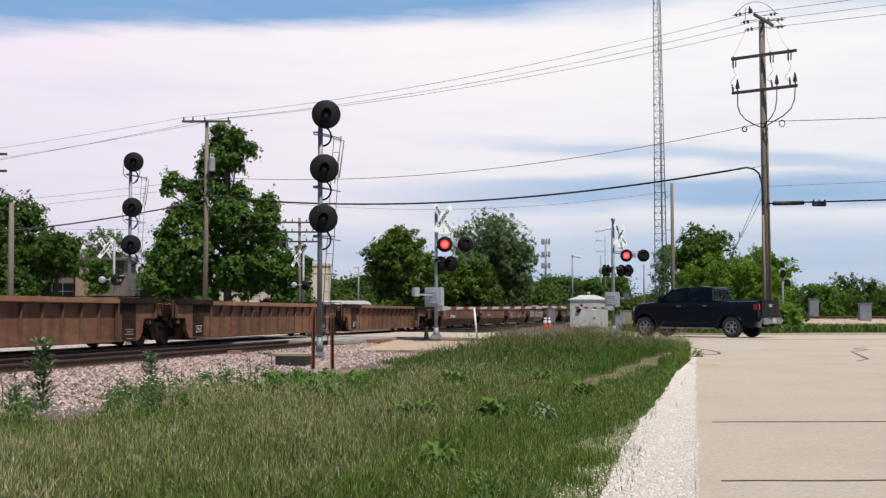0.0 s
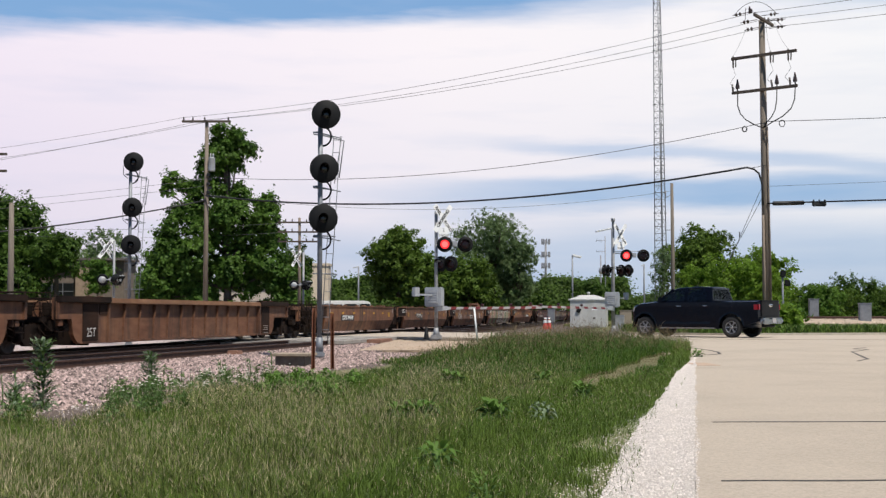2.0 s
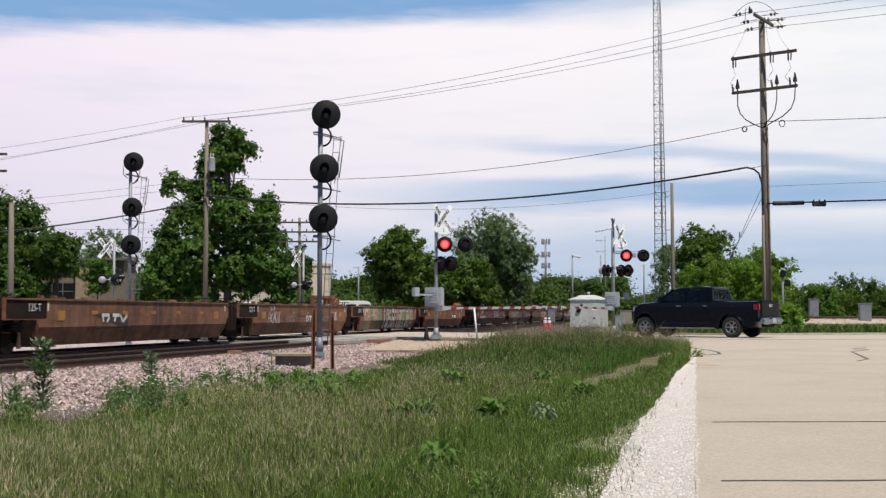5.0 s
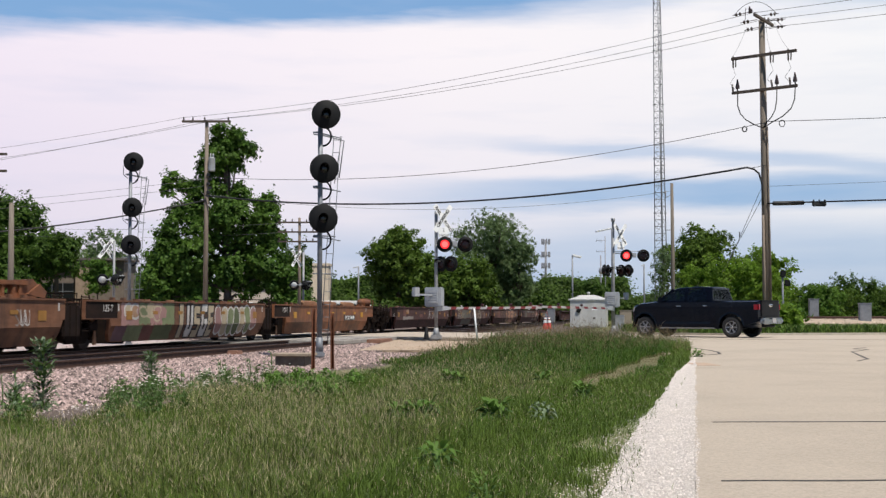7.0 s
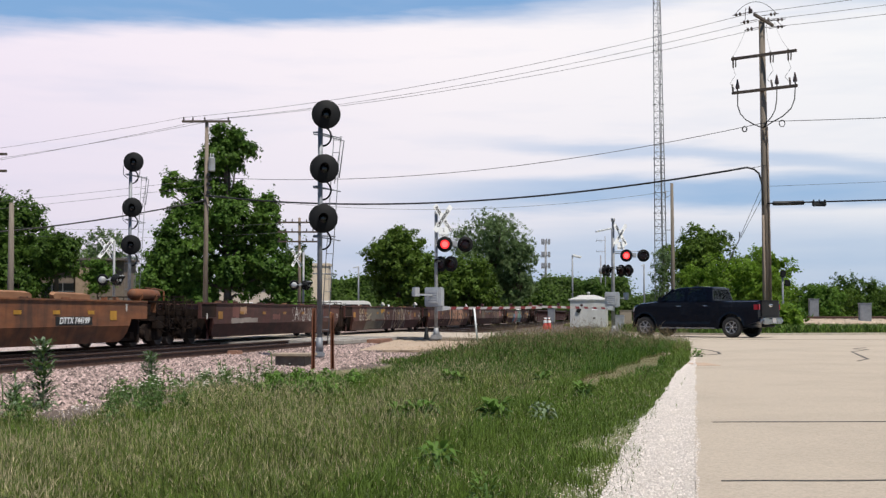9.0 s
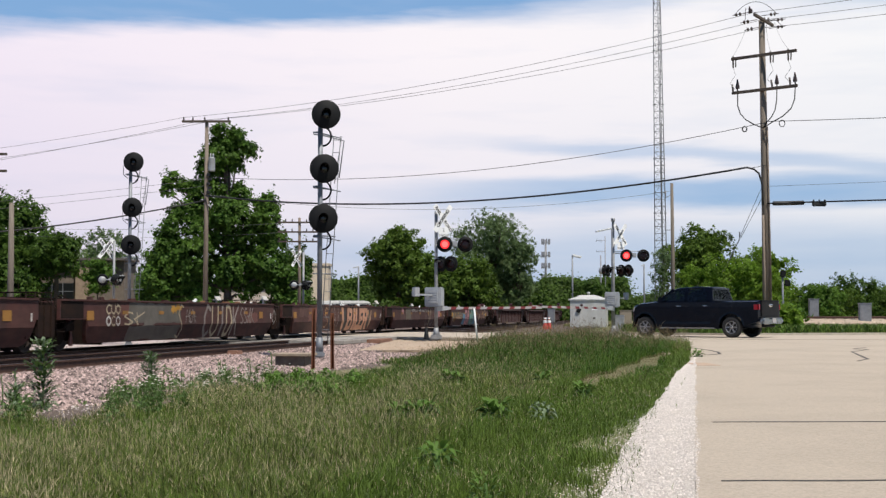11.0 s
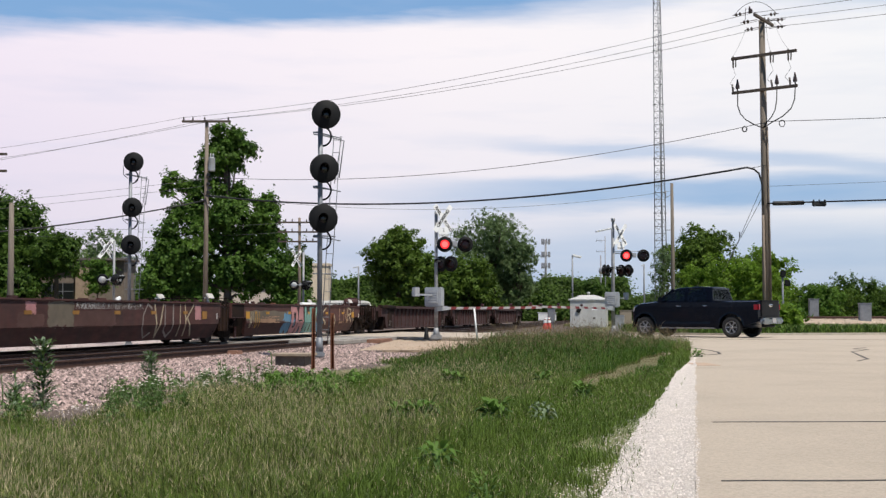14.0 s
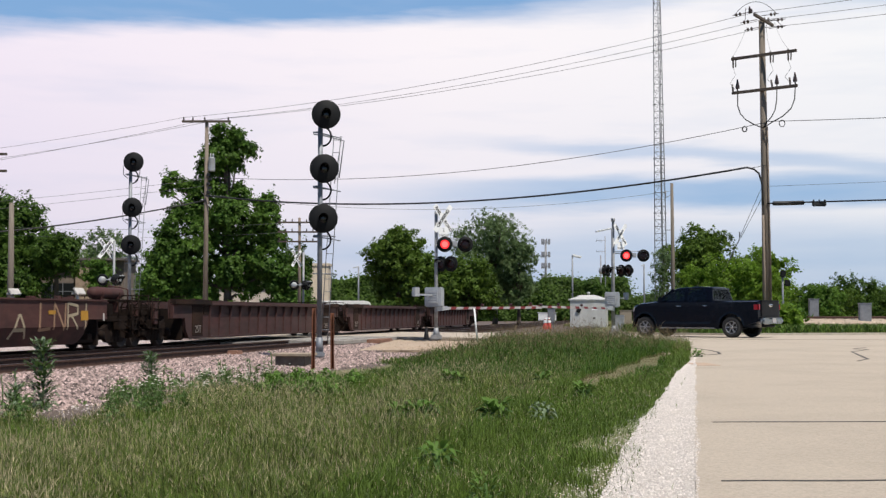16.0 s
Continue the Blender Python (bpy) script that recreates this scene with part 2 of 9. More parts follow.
M["white_paint"] = surf("white_paint", (0.80, 0.80, 0.79), (0.70, 0.70, 0.69), 5, 0.6, 0.05)
M["beige"] = surf("beige_cladding", (0.62, 0.52, 0.40), (0.54, 0.45, 0.34), 2, 0.85, 0.05)
M["cream"] = surf("cream_siding", (0.58, 0.50, 0.42), (0.48, 0.41, 0.35), 2, 0.85, 0.05)
M["roof_dark"] = surf("shingle_roof", (0.16, 0.13, 0.12), (0.10, 0.085, 0.08), 8, 0.9, 0.3)
M["shop_wall"] = surf("shop_wall", (0.20, 0.16, 0.13), (0.14, 0.11, 0.09), 3, 0.9, 0.2)
M["shop_pier"] = surf("shop_stone", (0.36, 0.27, 0.20), (0.25, 0.18, 0.13), 3, 0.9, 0.3)
M["dull_glass"] = plain("dull_glass", (0.012, 0.014, 0.015), 0.5, spec=0.15)
M["window"] = plain("window_glass", (0.03, 0.035, 0.04), 0.08)
M["bark"] = surf("bark", (0.11, 0.085, 0.065), (0.06, 0.047, 0.037), 5, 0.95, 0.6, stretch=(4, 4, 0.6))
M["leaf_maple"] = leafy("leaf_maple", (0.050, 0.108, 0.015), (0.084, 0.158, 0.022))
M["leaf_dark"] = leafy("leaf_dark", (0.047, 0.092, 0.013), (0.067, 0.122, 0.019), 0.35, 0.32)
M["leaf_mid"] = leafy("leaf_mid", (0.088, 0.170, 0.026), (0.122, 0.220, 0.036), 0.32, 0.48)
M["leaf_grey"] = leafy("leaf_grey", (0.132, 0.198, 0.080), (0.170, 0.240, 0.100), 0.25, 0.55)
M["leaf_olive"] = leafy("leaf_olive", (0.070, 0.120, 0.015), (0.096, 0.158, 0.022), 0.35, 0.38)
M["leaf_bright"] = leafy("leaf_bright", (0.140, 0.240, 0.026), (0.180, 0.290, 0.038), 0.32, 0.6)
M["leaf_far"] = leafy("leaf_far", (0.042, 0.080, 0.009), (0.058, 0.106, 0.013), 0.30)
M["grass_green"] = leafy("grass_green", (0.126, 0.148, 0.040), (0.178, 0.198, 0.060), 0.85, 0.22)
M["grass_dark"] = leafy("grass_dark", (0.086, 0.138, 0.022), (0.120, 0.178, 0.032), 0.65, 0.22)
M["grass_deep"] = leafy("grass_deep", (0.048, 0.100, 0.013), (0.066, 0.126, 0.018), 0.5, 0.2)
M["grass_rust"] = leafy("grass_rust", (0.25, 0.185, 0.105), (0.16, 0.125, 0.066), 0.5, 0.15)
M["grass_dry"] = leafy("grass_dry", (0.52, 0.42, 0.27), (0.32, 0.28, 0.155), 0.65, 0.2)
M["weed"] = leafy("weed_leaf", (0.095, 0.165, 0.044), (0.135, 0.210, 0.070), 0.5, 0.3)
M["dock_leaf"] = leafy("dock_leaf", (0.100, 0.190, 0.030), (0.135, 0.235, 0.044), 0.5)
M["dock_shaded"] = leafy("dock_shaded", (0.055, 0.115, 0.022), (0.090, 0.165, 0.040), 0.5)
M["weed_blue"] = leafy("weed_bluegreen", (0.19, 0.255, 0.145), (0.25, 0.315, 0.20), 0.5, 0.3)
M["petal"] = plain("pale_petal", (0.75, 0.72, 0.60), 0.7)
M["spray"] = plain("orange_spray_mark", (0.50, 0.36, 0.26), 0.9)


# ---- mesh helpers ----
def obj(name, bm, material, smooth=False):
    me = bpy.data.meshes.new(name)
    bmesh.ops.recalc_face_normals(bm, faces=bm.faces[:])
    bm.to_mesh(me)
    bm.free()
    for mt in material if isinstance(material, (list, tuple)) else [material]:
        me.materials.append(mt)
    if smooth:
        me.polygons.foreach_set("use_smooth", [True] * len(me.polygons))
    return new(name, me)


def part(name, bm, material, parent, label="", smooth=False):
    ob = obj(name, bm, material, smooth)
    ob.parent = parent
    return tagged(ob, label)


def thing(name, m, label, category, group="", kind=""):
    ob = new(name)
    ob.empty_display_size = 0.3
    ob.matrix_basis = m
    return tagged(ob, label, category, group, kind)


def box(bm, c, s, rot=None, bev=0.0, mi=0):
    """A box of centre c and size s, turned by the matrix rot, its edges cut by bev."""
    vs = []
    for k in range(8):
        v = Vector(((k & 1) - 0.5, ((k >> 1) & 1) - 0.5, (k >> 2) - 0.5)) * Vector(s) if False else Vector((((k & 1) - 0.5) * s[0], (((k >> 1) & 1) - 0.5) * s[1], ((k >> 2) - 0.5) * s[2]))
        if rot is not None:
            v = rot @ v
        vs.append(bm.verts.new(v + Vector(c)))
    fs = [bm.faces.new([vs[i] for i in q]) for q in ((0, 2, 3, 1), (4, 5, 7, 6), (0, 1, 5, 4), (2, 6, 7, 3), (0, 4, 6, 2), (1, 3, 7, 5))]
    for f in fs:
        f.material_index = mi
    if bev:
        es = list({e for f in fs for e in f.edges})
        bmesh.ops.bevel(bm, geom=es, offset=bev, segments=2, affect="EDGES", clamp_overlap=True)
    return bm


def basis(d):
    d = Vector(d).normalized()
    a = d.cross(Vector((0, 0, 1)))
    if a.length < 1e-3:
        a = Vector((1, 0, 0))
    a.normalize()
    return a, d.cross(a), d


def pipe(bm, pts, r, n=6, r2=None, cap=True, mi=0):
    """A round bar along the points; r2: its radius at the far end."""
    pts = [Vector(p) for p in pts]
    r2 = r if r2 is None else r2
    rings = []
    a0 = None
    for i, p in enumerate(pts):
        d = (pts[min(i + 1, len(pts) - 1)] - pts[max(i - 1, 0)])
        a, b, d = basis(d)
        if a0 is not None:
            a = (a0 - d * a0.dot(d))
            a = a.normalized() if a.length > 1e-4 else basis(d)[0]
            b = d.cross(a)
        a0 = a
        rr = r + (r2 - r) * i / max(1, len(pts) - 1)
        rings.append([bm.verts.new(p + (a * math.cos(t) + b * math.sin(t)) * rr) for t in (2 * math.pi * k / n for k in range(n))])
    for q, w in zip(rings, rings[1:]):
        for k in range(n):
            f = bm.faces.new((q[k], q[(k + 1) % n], w[(k + 1) % n], w[k]))
            f.material_index, f.smooth = mi, True
    if cap:
        for ring in (rings[0][::-1], rings[-1]):
            f = bm.faces.new(ring)
            f.material_index = mi
    return bm


def lathe(bm, prof, n=20, m=None, mi=0):
    """A turned shape: (radius, height) pairs about z, placed by the matrix m."""
    m = m or Matrix()
    rings = []
    for r, z in prof:
        if r < 1e-6:
            rings.append([bm.verts.new(m @ Vector((0, 0, z)))])
        else:
            rings.append([bm.verts.new(m @ Vector((r * math.cos(t), r * math.sin(t), z))) for t in (2 * math.pi * k / n for k in range(n))])
    for q, w in zip(rings, rings[1:]):
        for k in range(n):
            k2 = (k + 1) % n
            vs = [q[k % len(q)], q[k2 % len(q)], w[k2 % len(w)], w[k % len(w)]]
            vs = [v for i, v in enumerate(vs) if v not in vs[:i]]
            if len(vs) > 2:
                f = bm.faces.new(vs)
                f.material_index, f.smooth = mi, True
    return bm


def prism(bm, poly, lift, thick, mi=0):
    """A flat outline made thick: lift maps (a, b, depth) to a point."""
    lo = [bm.verts.new(lift(a, b, 0.0)) for a, b in poly]
    hi = [bm.verts.new(lift(a, b, thick)) for a, b in poly]
    fs = [bm.faces.new(lo[::-1]), bm.faces.new(hi)]
    for k in range(len(poly)):
        j = (k + 1) % len(poly)
        fs.append(bm.faces.new((lo[k], lo[j], hi[j], hi[k])))
    for f in fs:
        f.material_index = mi
    return bm


def sag(p, q, drop, n=14):
    """Points of a wire hung from p to q, dropping by that much in the middle."""
    p, q = Vector(p), Vector(q)
    return [p.lerp(q, k / n) - Vector((0, 0, 4 * drop * (k / n) * (1 - k / n))) for k in range(n + 1)]


def soup(name, verts, faces, material, parent=None, mats=None, smooth=False):
    """One mesh out of arrays: verts n x 3, faces m x 3 or m x 4."""
    verts, faces = np.asarray(verts, np.float32), np.asarray(faces, np.int32)
    me = bpy.data.meshes.new(name)
    k = faces.shape[1]
    me.vertices.add(len(verts))
    me.vertices.foreach_set("co", verts.ravel())
    me.loops.add(faces.size)
    me.loops.foreach_set("vertex_index", faces.ravel())
    me.polygons.add(len(faces))
    me.polygons.foreach_set("loop_start", np.arange(0, faces.size, k, dtype=np.int32))
    for mt in material if isinstance(material, (list, tuple)) else [material]:
        me.materials.append(mt)
    if mats is not None:
        me.polygons.foreach_set("material_index", np.asarray(mats, np.int32))
    me.update(calc_edges=True)
    me.validate()
    ob = new(name, me)
    ob.parent = parent
    return ob


def lettering(txt, size, m, material, parent, name="lettering", slant=0.0, weight=0.0):
    cu = bpy.data.curves.new(name, "FONT")
    cu.body, cu.size, cu.extrude, cu.align_x, cu.align_y = txt, size, 0.002, "CENTER", "CENTER"
    cu.shear, cu.offset = slant, weight
    cu.materials.append(material)
    ob = new(name, cu)
    ob.parent, ob.matrix_basis = parent, m
    return ob


# ---- the lie of the land ----
K = 0.18725                       # the tracks run K metres to the right for each metre forward
TURN = -math.degrees(math.atan(K))
NS = Vector((0.616, 0.788, 0.0))  # across the street
STREET = 39.25                    # the street's near edge, along NS
RAILZ, ROADZ, FARZ = 0.10, 0.10, 0.0   # near rails, paving, far rails


def on_track(s, c, z=0.0):
    """A pose on the railway: s along, c metres to the left of the line through the camera; local y points up the line."""
    y = s * 0.98292
    return pose(K * y - c, y, z, 0, 0, TURN)


def road_gap(x, y):
    """How far a point lies inside the grass corner between the road and the street (below nought: on the paving)."""
    a, b, r = (0.195 * y - x) * 0.98, STREET - (0.616 * x + 0.788 * y), 10.0
    if a < r and b < r:
        return r - math.hypot(r - a, r - b)
    return min(a, b)


def land(x, y):
    """Height of the earth."""
    c = K * y - x
    z = 0.03 + 0.05 * noise.noise((x * 0.16, y * 0.16, 3.0)) - 0.08 * min(1.0, max(0.0, (c - 3.0) / 4.0))
    e = road_gap(x, y)
    if e < 2.5:
        z = max(z, -1) * max(0.0, min(1.0, e / 2.5)) + (ROADZ - 0.05) * (1 - max(0.0, min(1.0, e / 2.5)))
    if e < 0.3:
        z = min(z, ROADZ - 0.04)
    if c > 6.6:
        z = min(z, -0.08 - 0.22 * min(1.0, (c - 6.6) / 0.9))
    return z


# ---- ground, road, street ----
def ground():
    xs = sorted({-2500, -1200, -600, -300, -160, -100, *range(-70, 71, 2), 100, 160, 300, 600, 1200, 2500})
    ys = sorted({-800, -300, -100, -40, *range(-20, 111, 2), 140, 200, 300, 600, 1200, 2500})
    v = [(x, y, land(x, y)) for y in ys for x in xs]
    n = len(xs)
    f = [(j * n + i, j * n + i + 1, (j + 1) * n + i + 1, (j + 1) * n + i) for j in range(len(ys) - 1) for i in range(n - 1)]
    return tagged(soup("ground", v, f, M["soil"]), "flat earth with thin turf and bare soil", "ground", kind="structure")


ground()


def flat_poly(name, pts, z, material, thick=0.10):
    bm = bmesh.new()
    prism(bm, pts, lambda a, b, d: (a, b, z - thick + d), thick)
    bmesh.ops.triangulate(bm, faces=[f for f in bm.faces if len(f.verts) > 4])
    return obj(name, bm, material)


def paving():
    # the road's left edge, the round corner, the street's near edge, its far kerb and the mouth to the right
    pts = [(0.195 * y, y) for y in (-40, 0, 10, 20, 25)]
    e = list(pts)
    for k in range(60):
        # from the road edge leftwards: for each x find y on the paving's edge
        x = 5.6 - 0.45 * k
        ys = [20.0 + 0.1 * i for i in range(600)]
        inside = [y for y in ys if road_gap(x, y) > 0 and 0.195 * y > x]
        if inside:
            e.append((x, max(inside)))
    far = [(-60.0, (STREET + 0.616 * 60) / 0.788)]
    fk = STREET + 10.8
    back = [(-60.0, (fk + 0.616 * 60) / 0.788), (5.0, (fk - 0.616 * 5) / 0.788), (12.2, 54.0), (16.0, 55.2), (22.0, 57.0), (60.0, 62.0), (60.0, 30.0), (16.5, 44.0), (8.0 + 0.195 * 36, 36.0), (8.0, 0.0), (0.2, -40.0)]
    # beyond the near rails the paving dips to the far rails
    bm = bmesh.new()
    prism(bm, e + far + back, lambda a, b, d: (a, b, ROADZ - 0.10 + d), 0.10)
    bmesh.ops.triangulate(bm, faces=[f for f in bm.faces if len(f.verts) > 4])
    out = Vector((-1.0, K, 0.0)).normalized()
    for c in (14.3, 15.7):
        bmesh.ops.bisect_plane(bm, geom=bm.verts[:] + bm.edges[:] + bm.faces[:], plane_co=(-c, 0, 0), plane_no=out)
    for v in bm.verts:
        if K * v.co.y - v.co.x > 15.6:
            v.co.z -= ROADZ - FARZ
    road = obj("road", bm, M["concrete_road"])
    tagged(road, "pale worn concrete road meeting a cross street", "road", kind="structure")
    return [(12.2, 54.0), (16.0, 55.2), (22.0, 57.0), (60.0, 62.0)], (5.0, (fk - 0.616 * 5) / 0.788), (-60.0, (fk + 0.616 * 60) / 0.788)


KERB_A, KERB_B, KERB_C = paving()


def strip(name, line, w, h, z, material, label, category):
    """A low bar along a line on the ground, w wide to its left."""
    bm = bmesh.new()
    for p, q in zip(line, line[1:]):
        p, q = Vector((*p, 0)), Vector((*q, 0))
        d = (q - p).normalized()
        nrm = Vector((-d.y, d.x, 0))
        a = [p, q, q + nrm * w, p + nrm * w]
        lo = [bm.verts.new(v + Vector((0, 0, z))) for v in a]
        hi = [bm.verts.new(v + Vector((0, 0, z + h))) for v in a]
        bm.faces.new(hi)
        for k in range(4):
            bm.faces.new((lo[k], lo[(k + 1) % 4], hi[(k + 1) % 4], hi[k]))
    bmesh.ops.remove_doubles(bm, verts=bm.verts[:], dist=0.001)
    return tagged(obj(name, bm, material), label, category, kind="structure")


strip("kerb", [KERB_B] + KERB_A, 0.18, 0.10, ROADZ - 0.01, M["kerb"], "low worn concrete kerb beyond the street", "kerb")


def wander(p, q, n, amp, seed):
    rnd = random.Random(seed)
    p, q = Vector(p), Vector(q)
    d = (q - p)
    nrm = Vector((-d.y, d.x)).normalized()
    return [p + d * (k / n) + nrm * rnd.uniform(-amp, amp) * (0 if k in (0, n) else 1) for k in range(n + 1)]


def seal_line(pts, w, label):
    bm = bmesh.new()
    rnd = random.Random(len(pts))
    side = []
    for i, p in enumerate(pts):
        d = (pts[min(i + 1, len(pts) - 1)] - pts[max(0, i - 1)]).normalized()
        nrm = Vector((-d.y, d.x)) * w * rnd.uniform(0.6, 1.15) * 0.5
        side.append([bm.verts.new((*(p + nrm * s), ROADZ + z)) for s, z in ((1, 0.0), (1, 0.005), (-1, 0.005), (-1, 0.0))])
    for q, r in zip(side, side[1:]):
        for k in range(4):
            bm.faces.new((q[k], q[(k + 1) % 4], r[(k + 1) % 4], r[k]))
    bm.faces.new(side[0][::-1])
    bm.faces.new(side[-1])
    return tagged(obj("joint_seal", bm, M["asphalt_seal"]), label, "joint seal", "seals in the road", "structure")


seal_line(wander((2.24, 10.75), (9.5, 11.0), 30, 0.012, 1), 0.045, "black tar seal across the concrete road")
seal_line(wander((1.50, 6.98), (8.5, 7.15), 30, 0.008, 2), 0.035, "black tar seal across the concrete road")
seal_line([Vector(p) for p in ((6.6, 34.1), (6.62, 32.0), (6.45, 30.2), (6.22, 28.96), (5.8, 28.4))], 0.07, "curved black tar seal across the concrete road")
seal_line([Vector(p) for p in ((11.3, 34.5), (10.6, 33.3), (10.75, 32.6), (9.7, 30.6), (8.95, 27.6), (8.5, 25.8), (7.95, 24.7))], 0.07, "crooked black tar seal over a crack")
seal_line(wander((5.5, 46.2), (24.0, 43.4), 30, 0.03, 4), 0.10, "black tar seal along the street")
strip("spray_mark", [(4.45, 22.5), (4.85, 22.5)], 1.3, 0.004, ROADZ, M["spray"], "faded orange utility spray mark on concrete", "marking")

# the white stone shoulder between grass and road, and the tan stone beside the tracks
def shoulder_width(y):
    ys = (0, 6, 8, 11, 13, 15.3, 19.7, 23.5, 26)
    ws = (0.42, 0.45, 0.49, 0.46, 0.40, 0.35, 0.29, 0.14, 0.02)
    return float(np.interp(y, ys, ws)) + 0.018 * math.sin(y * 1.3) * math.sin(y * 4.1)


def gravel_shoulder():
    bm = bmesh.new()
    rows = []
    for k in range(191):
        y = 0.2 * k - 12
        w = shoulder_width(y) + 0.06 * noise.noise((y * 2.1, 3.0, 0.0)) + 0.03 * noise.noise((y * 7.0, 1.0, 0.0))
        z = ROADZ - 0.008
        rows.append([bm.verts.new((0.195 * y - a, y, h)) for a, h in ((-0.03, z - 0.06), (-0.03, z), (w * 0.6, z - 0.002), (w, z - 0.03), (w + 0.03, z - 0.09))])
    for q, r in zip(rows, rows[1:]):
        for k in range(5):
            bm.faces.new((q[k], q[(k + 1) % 5], r[(k + 1) % 5], r[k]))
    bm.faces.new(rows[0])
    bm.faces.new(rows[-1][::-1])
    bmesh.ops.recalc_face_normals(bm, faces=bm.faces[:])
    tagged(obj("gravel_shoulder", bm, M["white_gravel"]), "bright white crushed limestone beside the road", "gravel", kind="structure")


gravel_shoulder()
tan = [(K * y - c, y) for c, y in ((8.9, 38.0), (8.0, 38.8), (7.0, 42), (7.2, 46), (7.6, 49), (8.4, 53), (11.4, 53), (10.2, 48), (9.5, 44), (9.2, 41))]
tagged(flat_poly("gravel_apron", tan, -0.055, M["tan_gravel"], 0.10), "tan crushed stone beside the level crossing", "gravel", kind="structure")


# ---- railway ----
BED = ((6.85, -0.28), (7.25, -0.17), (10.45, -0.10), (11.6, -0.06), (12.0, -0.07), (14.5, -0.11), (15.4, -0.20), (19.3, -0.20), (20.4, -0.16), (38.8, -0.16), (39.8, -0.32))   # metres left of the camera's line, height


def bed_z(c):
    for (a, za), (b, zb) in zip(BED, BED[1:]):
        if a <= c <= b:
            return za + (zb - za) * (c - a) / (b - a)
    return BED[0][1] if c < BED[0][0] else BED[-1][1]


def ballast_bed():
    bm = bmesh.new()
    rows = []
    for s in (-60, 0, 60, 200, 600):
        m = on_track(s, 12.85)
        rows.append([bm.verts.new(m @ Vector((12.85 - c, 0, z))) for c, z in BED])
    for q, w in zip(rows, rows[1:]):
        for k in range(len(BED) - 1):
            bm.faces.new((q[k], q[k + 1], w[k + 1], w[k]))
    return tagged(obj("ballast_bed", bm, M["ballast_bed"]), "crushed stone railway bed, coloured dark for shaded gaps", "ballast", kind="structure")


ballast_bed()


# a near-black stone strip along one track, from c0 to c1
def dark_strip(c0, c1, z):
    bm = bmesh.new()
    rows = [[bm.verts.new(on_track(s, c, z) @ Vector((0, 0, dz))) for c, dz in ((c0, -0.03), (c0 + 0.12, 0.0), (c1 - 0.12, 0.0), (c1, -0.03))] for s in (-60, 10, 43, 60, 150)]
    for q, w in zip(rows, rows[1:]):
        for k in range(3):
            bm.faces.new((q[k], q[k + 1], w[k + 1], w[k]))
    tagged(obj("ballast_strip", bm, M["dark_stone"]), "near-black stone between the rails", "ballast", kind="structure")


dark_strip(11.95, 14.35, -0.055)
dark_strip(15.9, 18.7, -0.178)


def far_gravel():
    """The sunlit stone beyond the far track, which shows under the cars."""
    bm = bmesh.new()
    rows = [[bm.verts.new(on_track(s, c, z) @ Vector((0, 0, 0))) for c, z in ((19.3, -0.19), (19.9, -0.12), (27.0, -0.12), (27.5, -0.18))] for s in (10, 25, 41, 56)]
    for q, w in zip(rows, rows[1:]):
        for k in range(3):
            bm.faces.new((q[k], q[k + 1], w[k + 1], w[k]))
    tagged(obj("gravel_strip", bm, M["pale_gravel"]), "pale crushed stone beyond the far track", "gravel", kind="structure")


far_gravel()

ICO = np.array([(0.1, 0, 0.95), (0.95, 0, -0.15), (0.28, 0.9, -0.1), (-0.75, 0.5, -0.15), (-0.72, -0.58, -0.1), (0.3, -0.9, -0.15)], np.float32)
ICOF = [(0, 1, 2), (0, 2, 3), (0, 3, 4), (0, 4, 5), (0, 5, 1)]


def stones(name, pts, sizes, material, seed, label, category, flat=0.75):
    rs = np.random.RandomState(seed)
    n = len(pts)
    v = np.repeat(ICO[None], n, 0) * (0.55 + 0.75 * rs.rand(n, 6, 1))
    a = rs.rand(n) * 6.283
    ca, sa = np.cos(a)[:, None], np.sin(a)[:, None]
    x, y = v[:, :, 0] * ca - v[:, :, 1] * sa, v[:, :, 0] * sa + v[:, :, 1] * ca
    v = np.stack([x, y, v[:, :, 2] * flat + 0.25 * x * (rs.rand(n, 1) - 0.5)], 2) * np.asarray(sizes)[:, None, None]
    v += np.asarray(pts)[:, None, :]
    f = (np.arange(n)[:, None, None] * 6 + np.array(ICOF)[None]).reshape(-1, 3)
    return tagged(soup(name, v.reshape(-1, 3), f, material), label, category, kind="stuff")


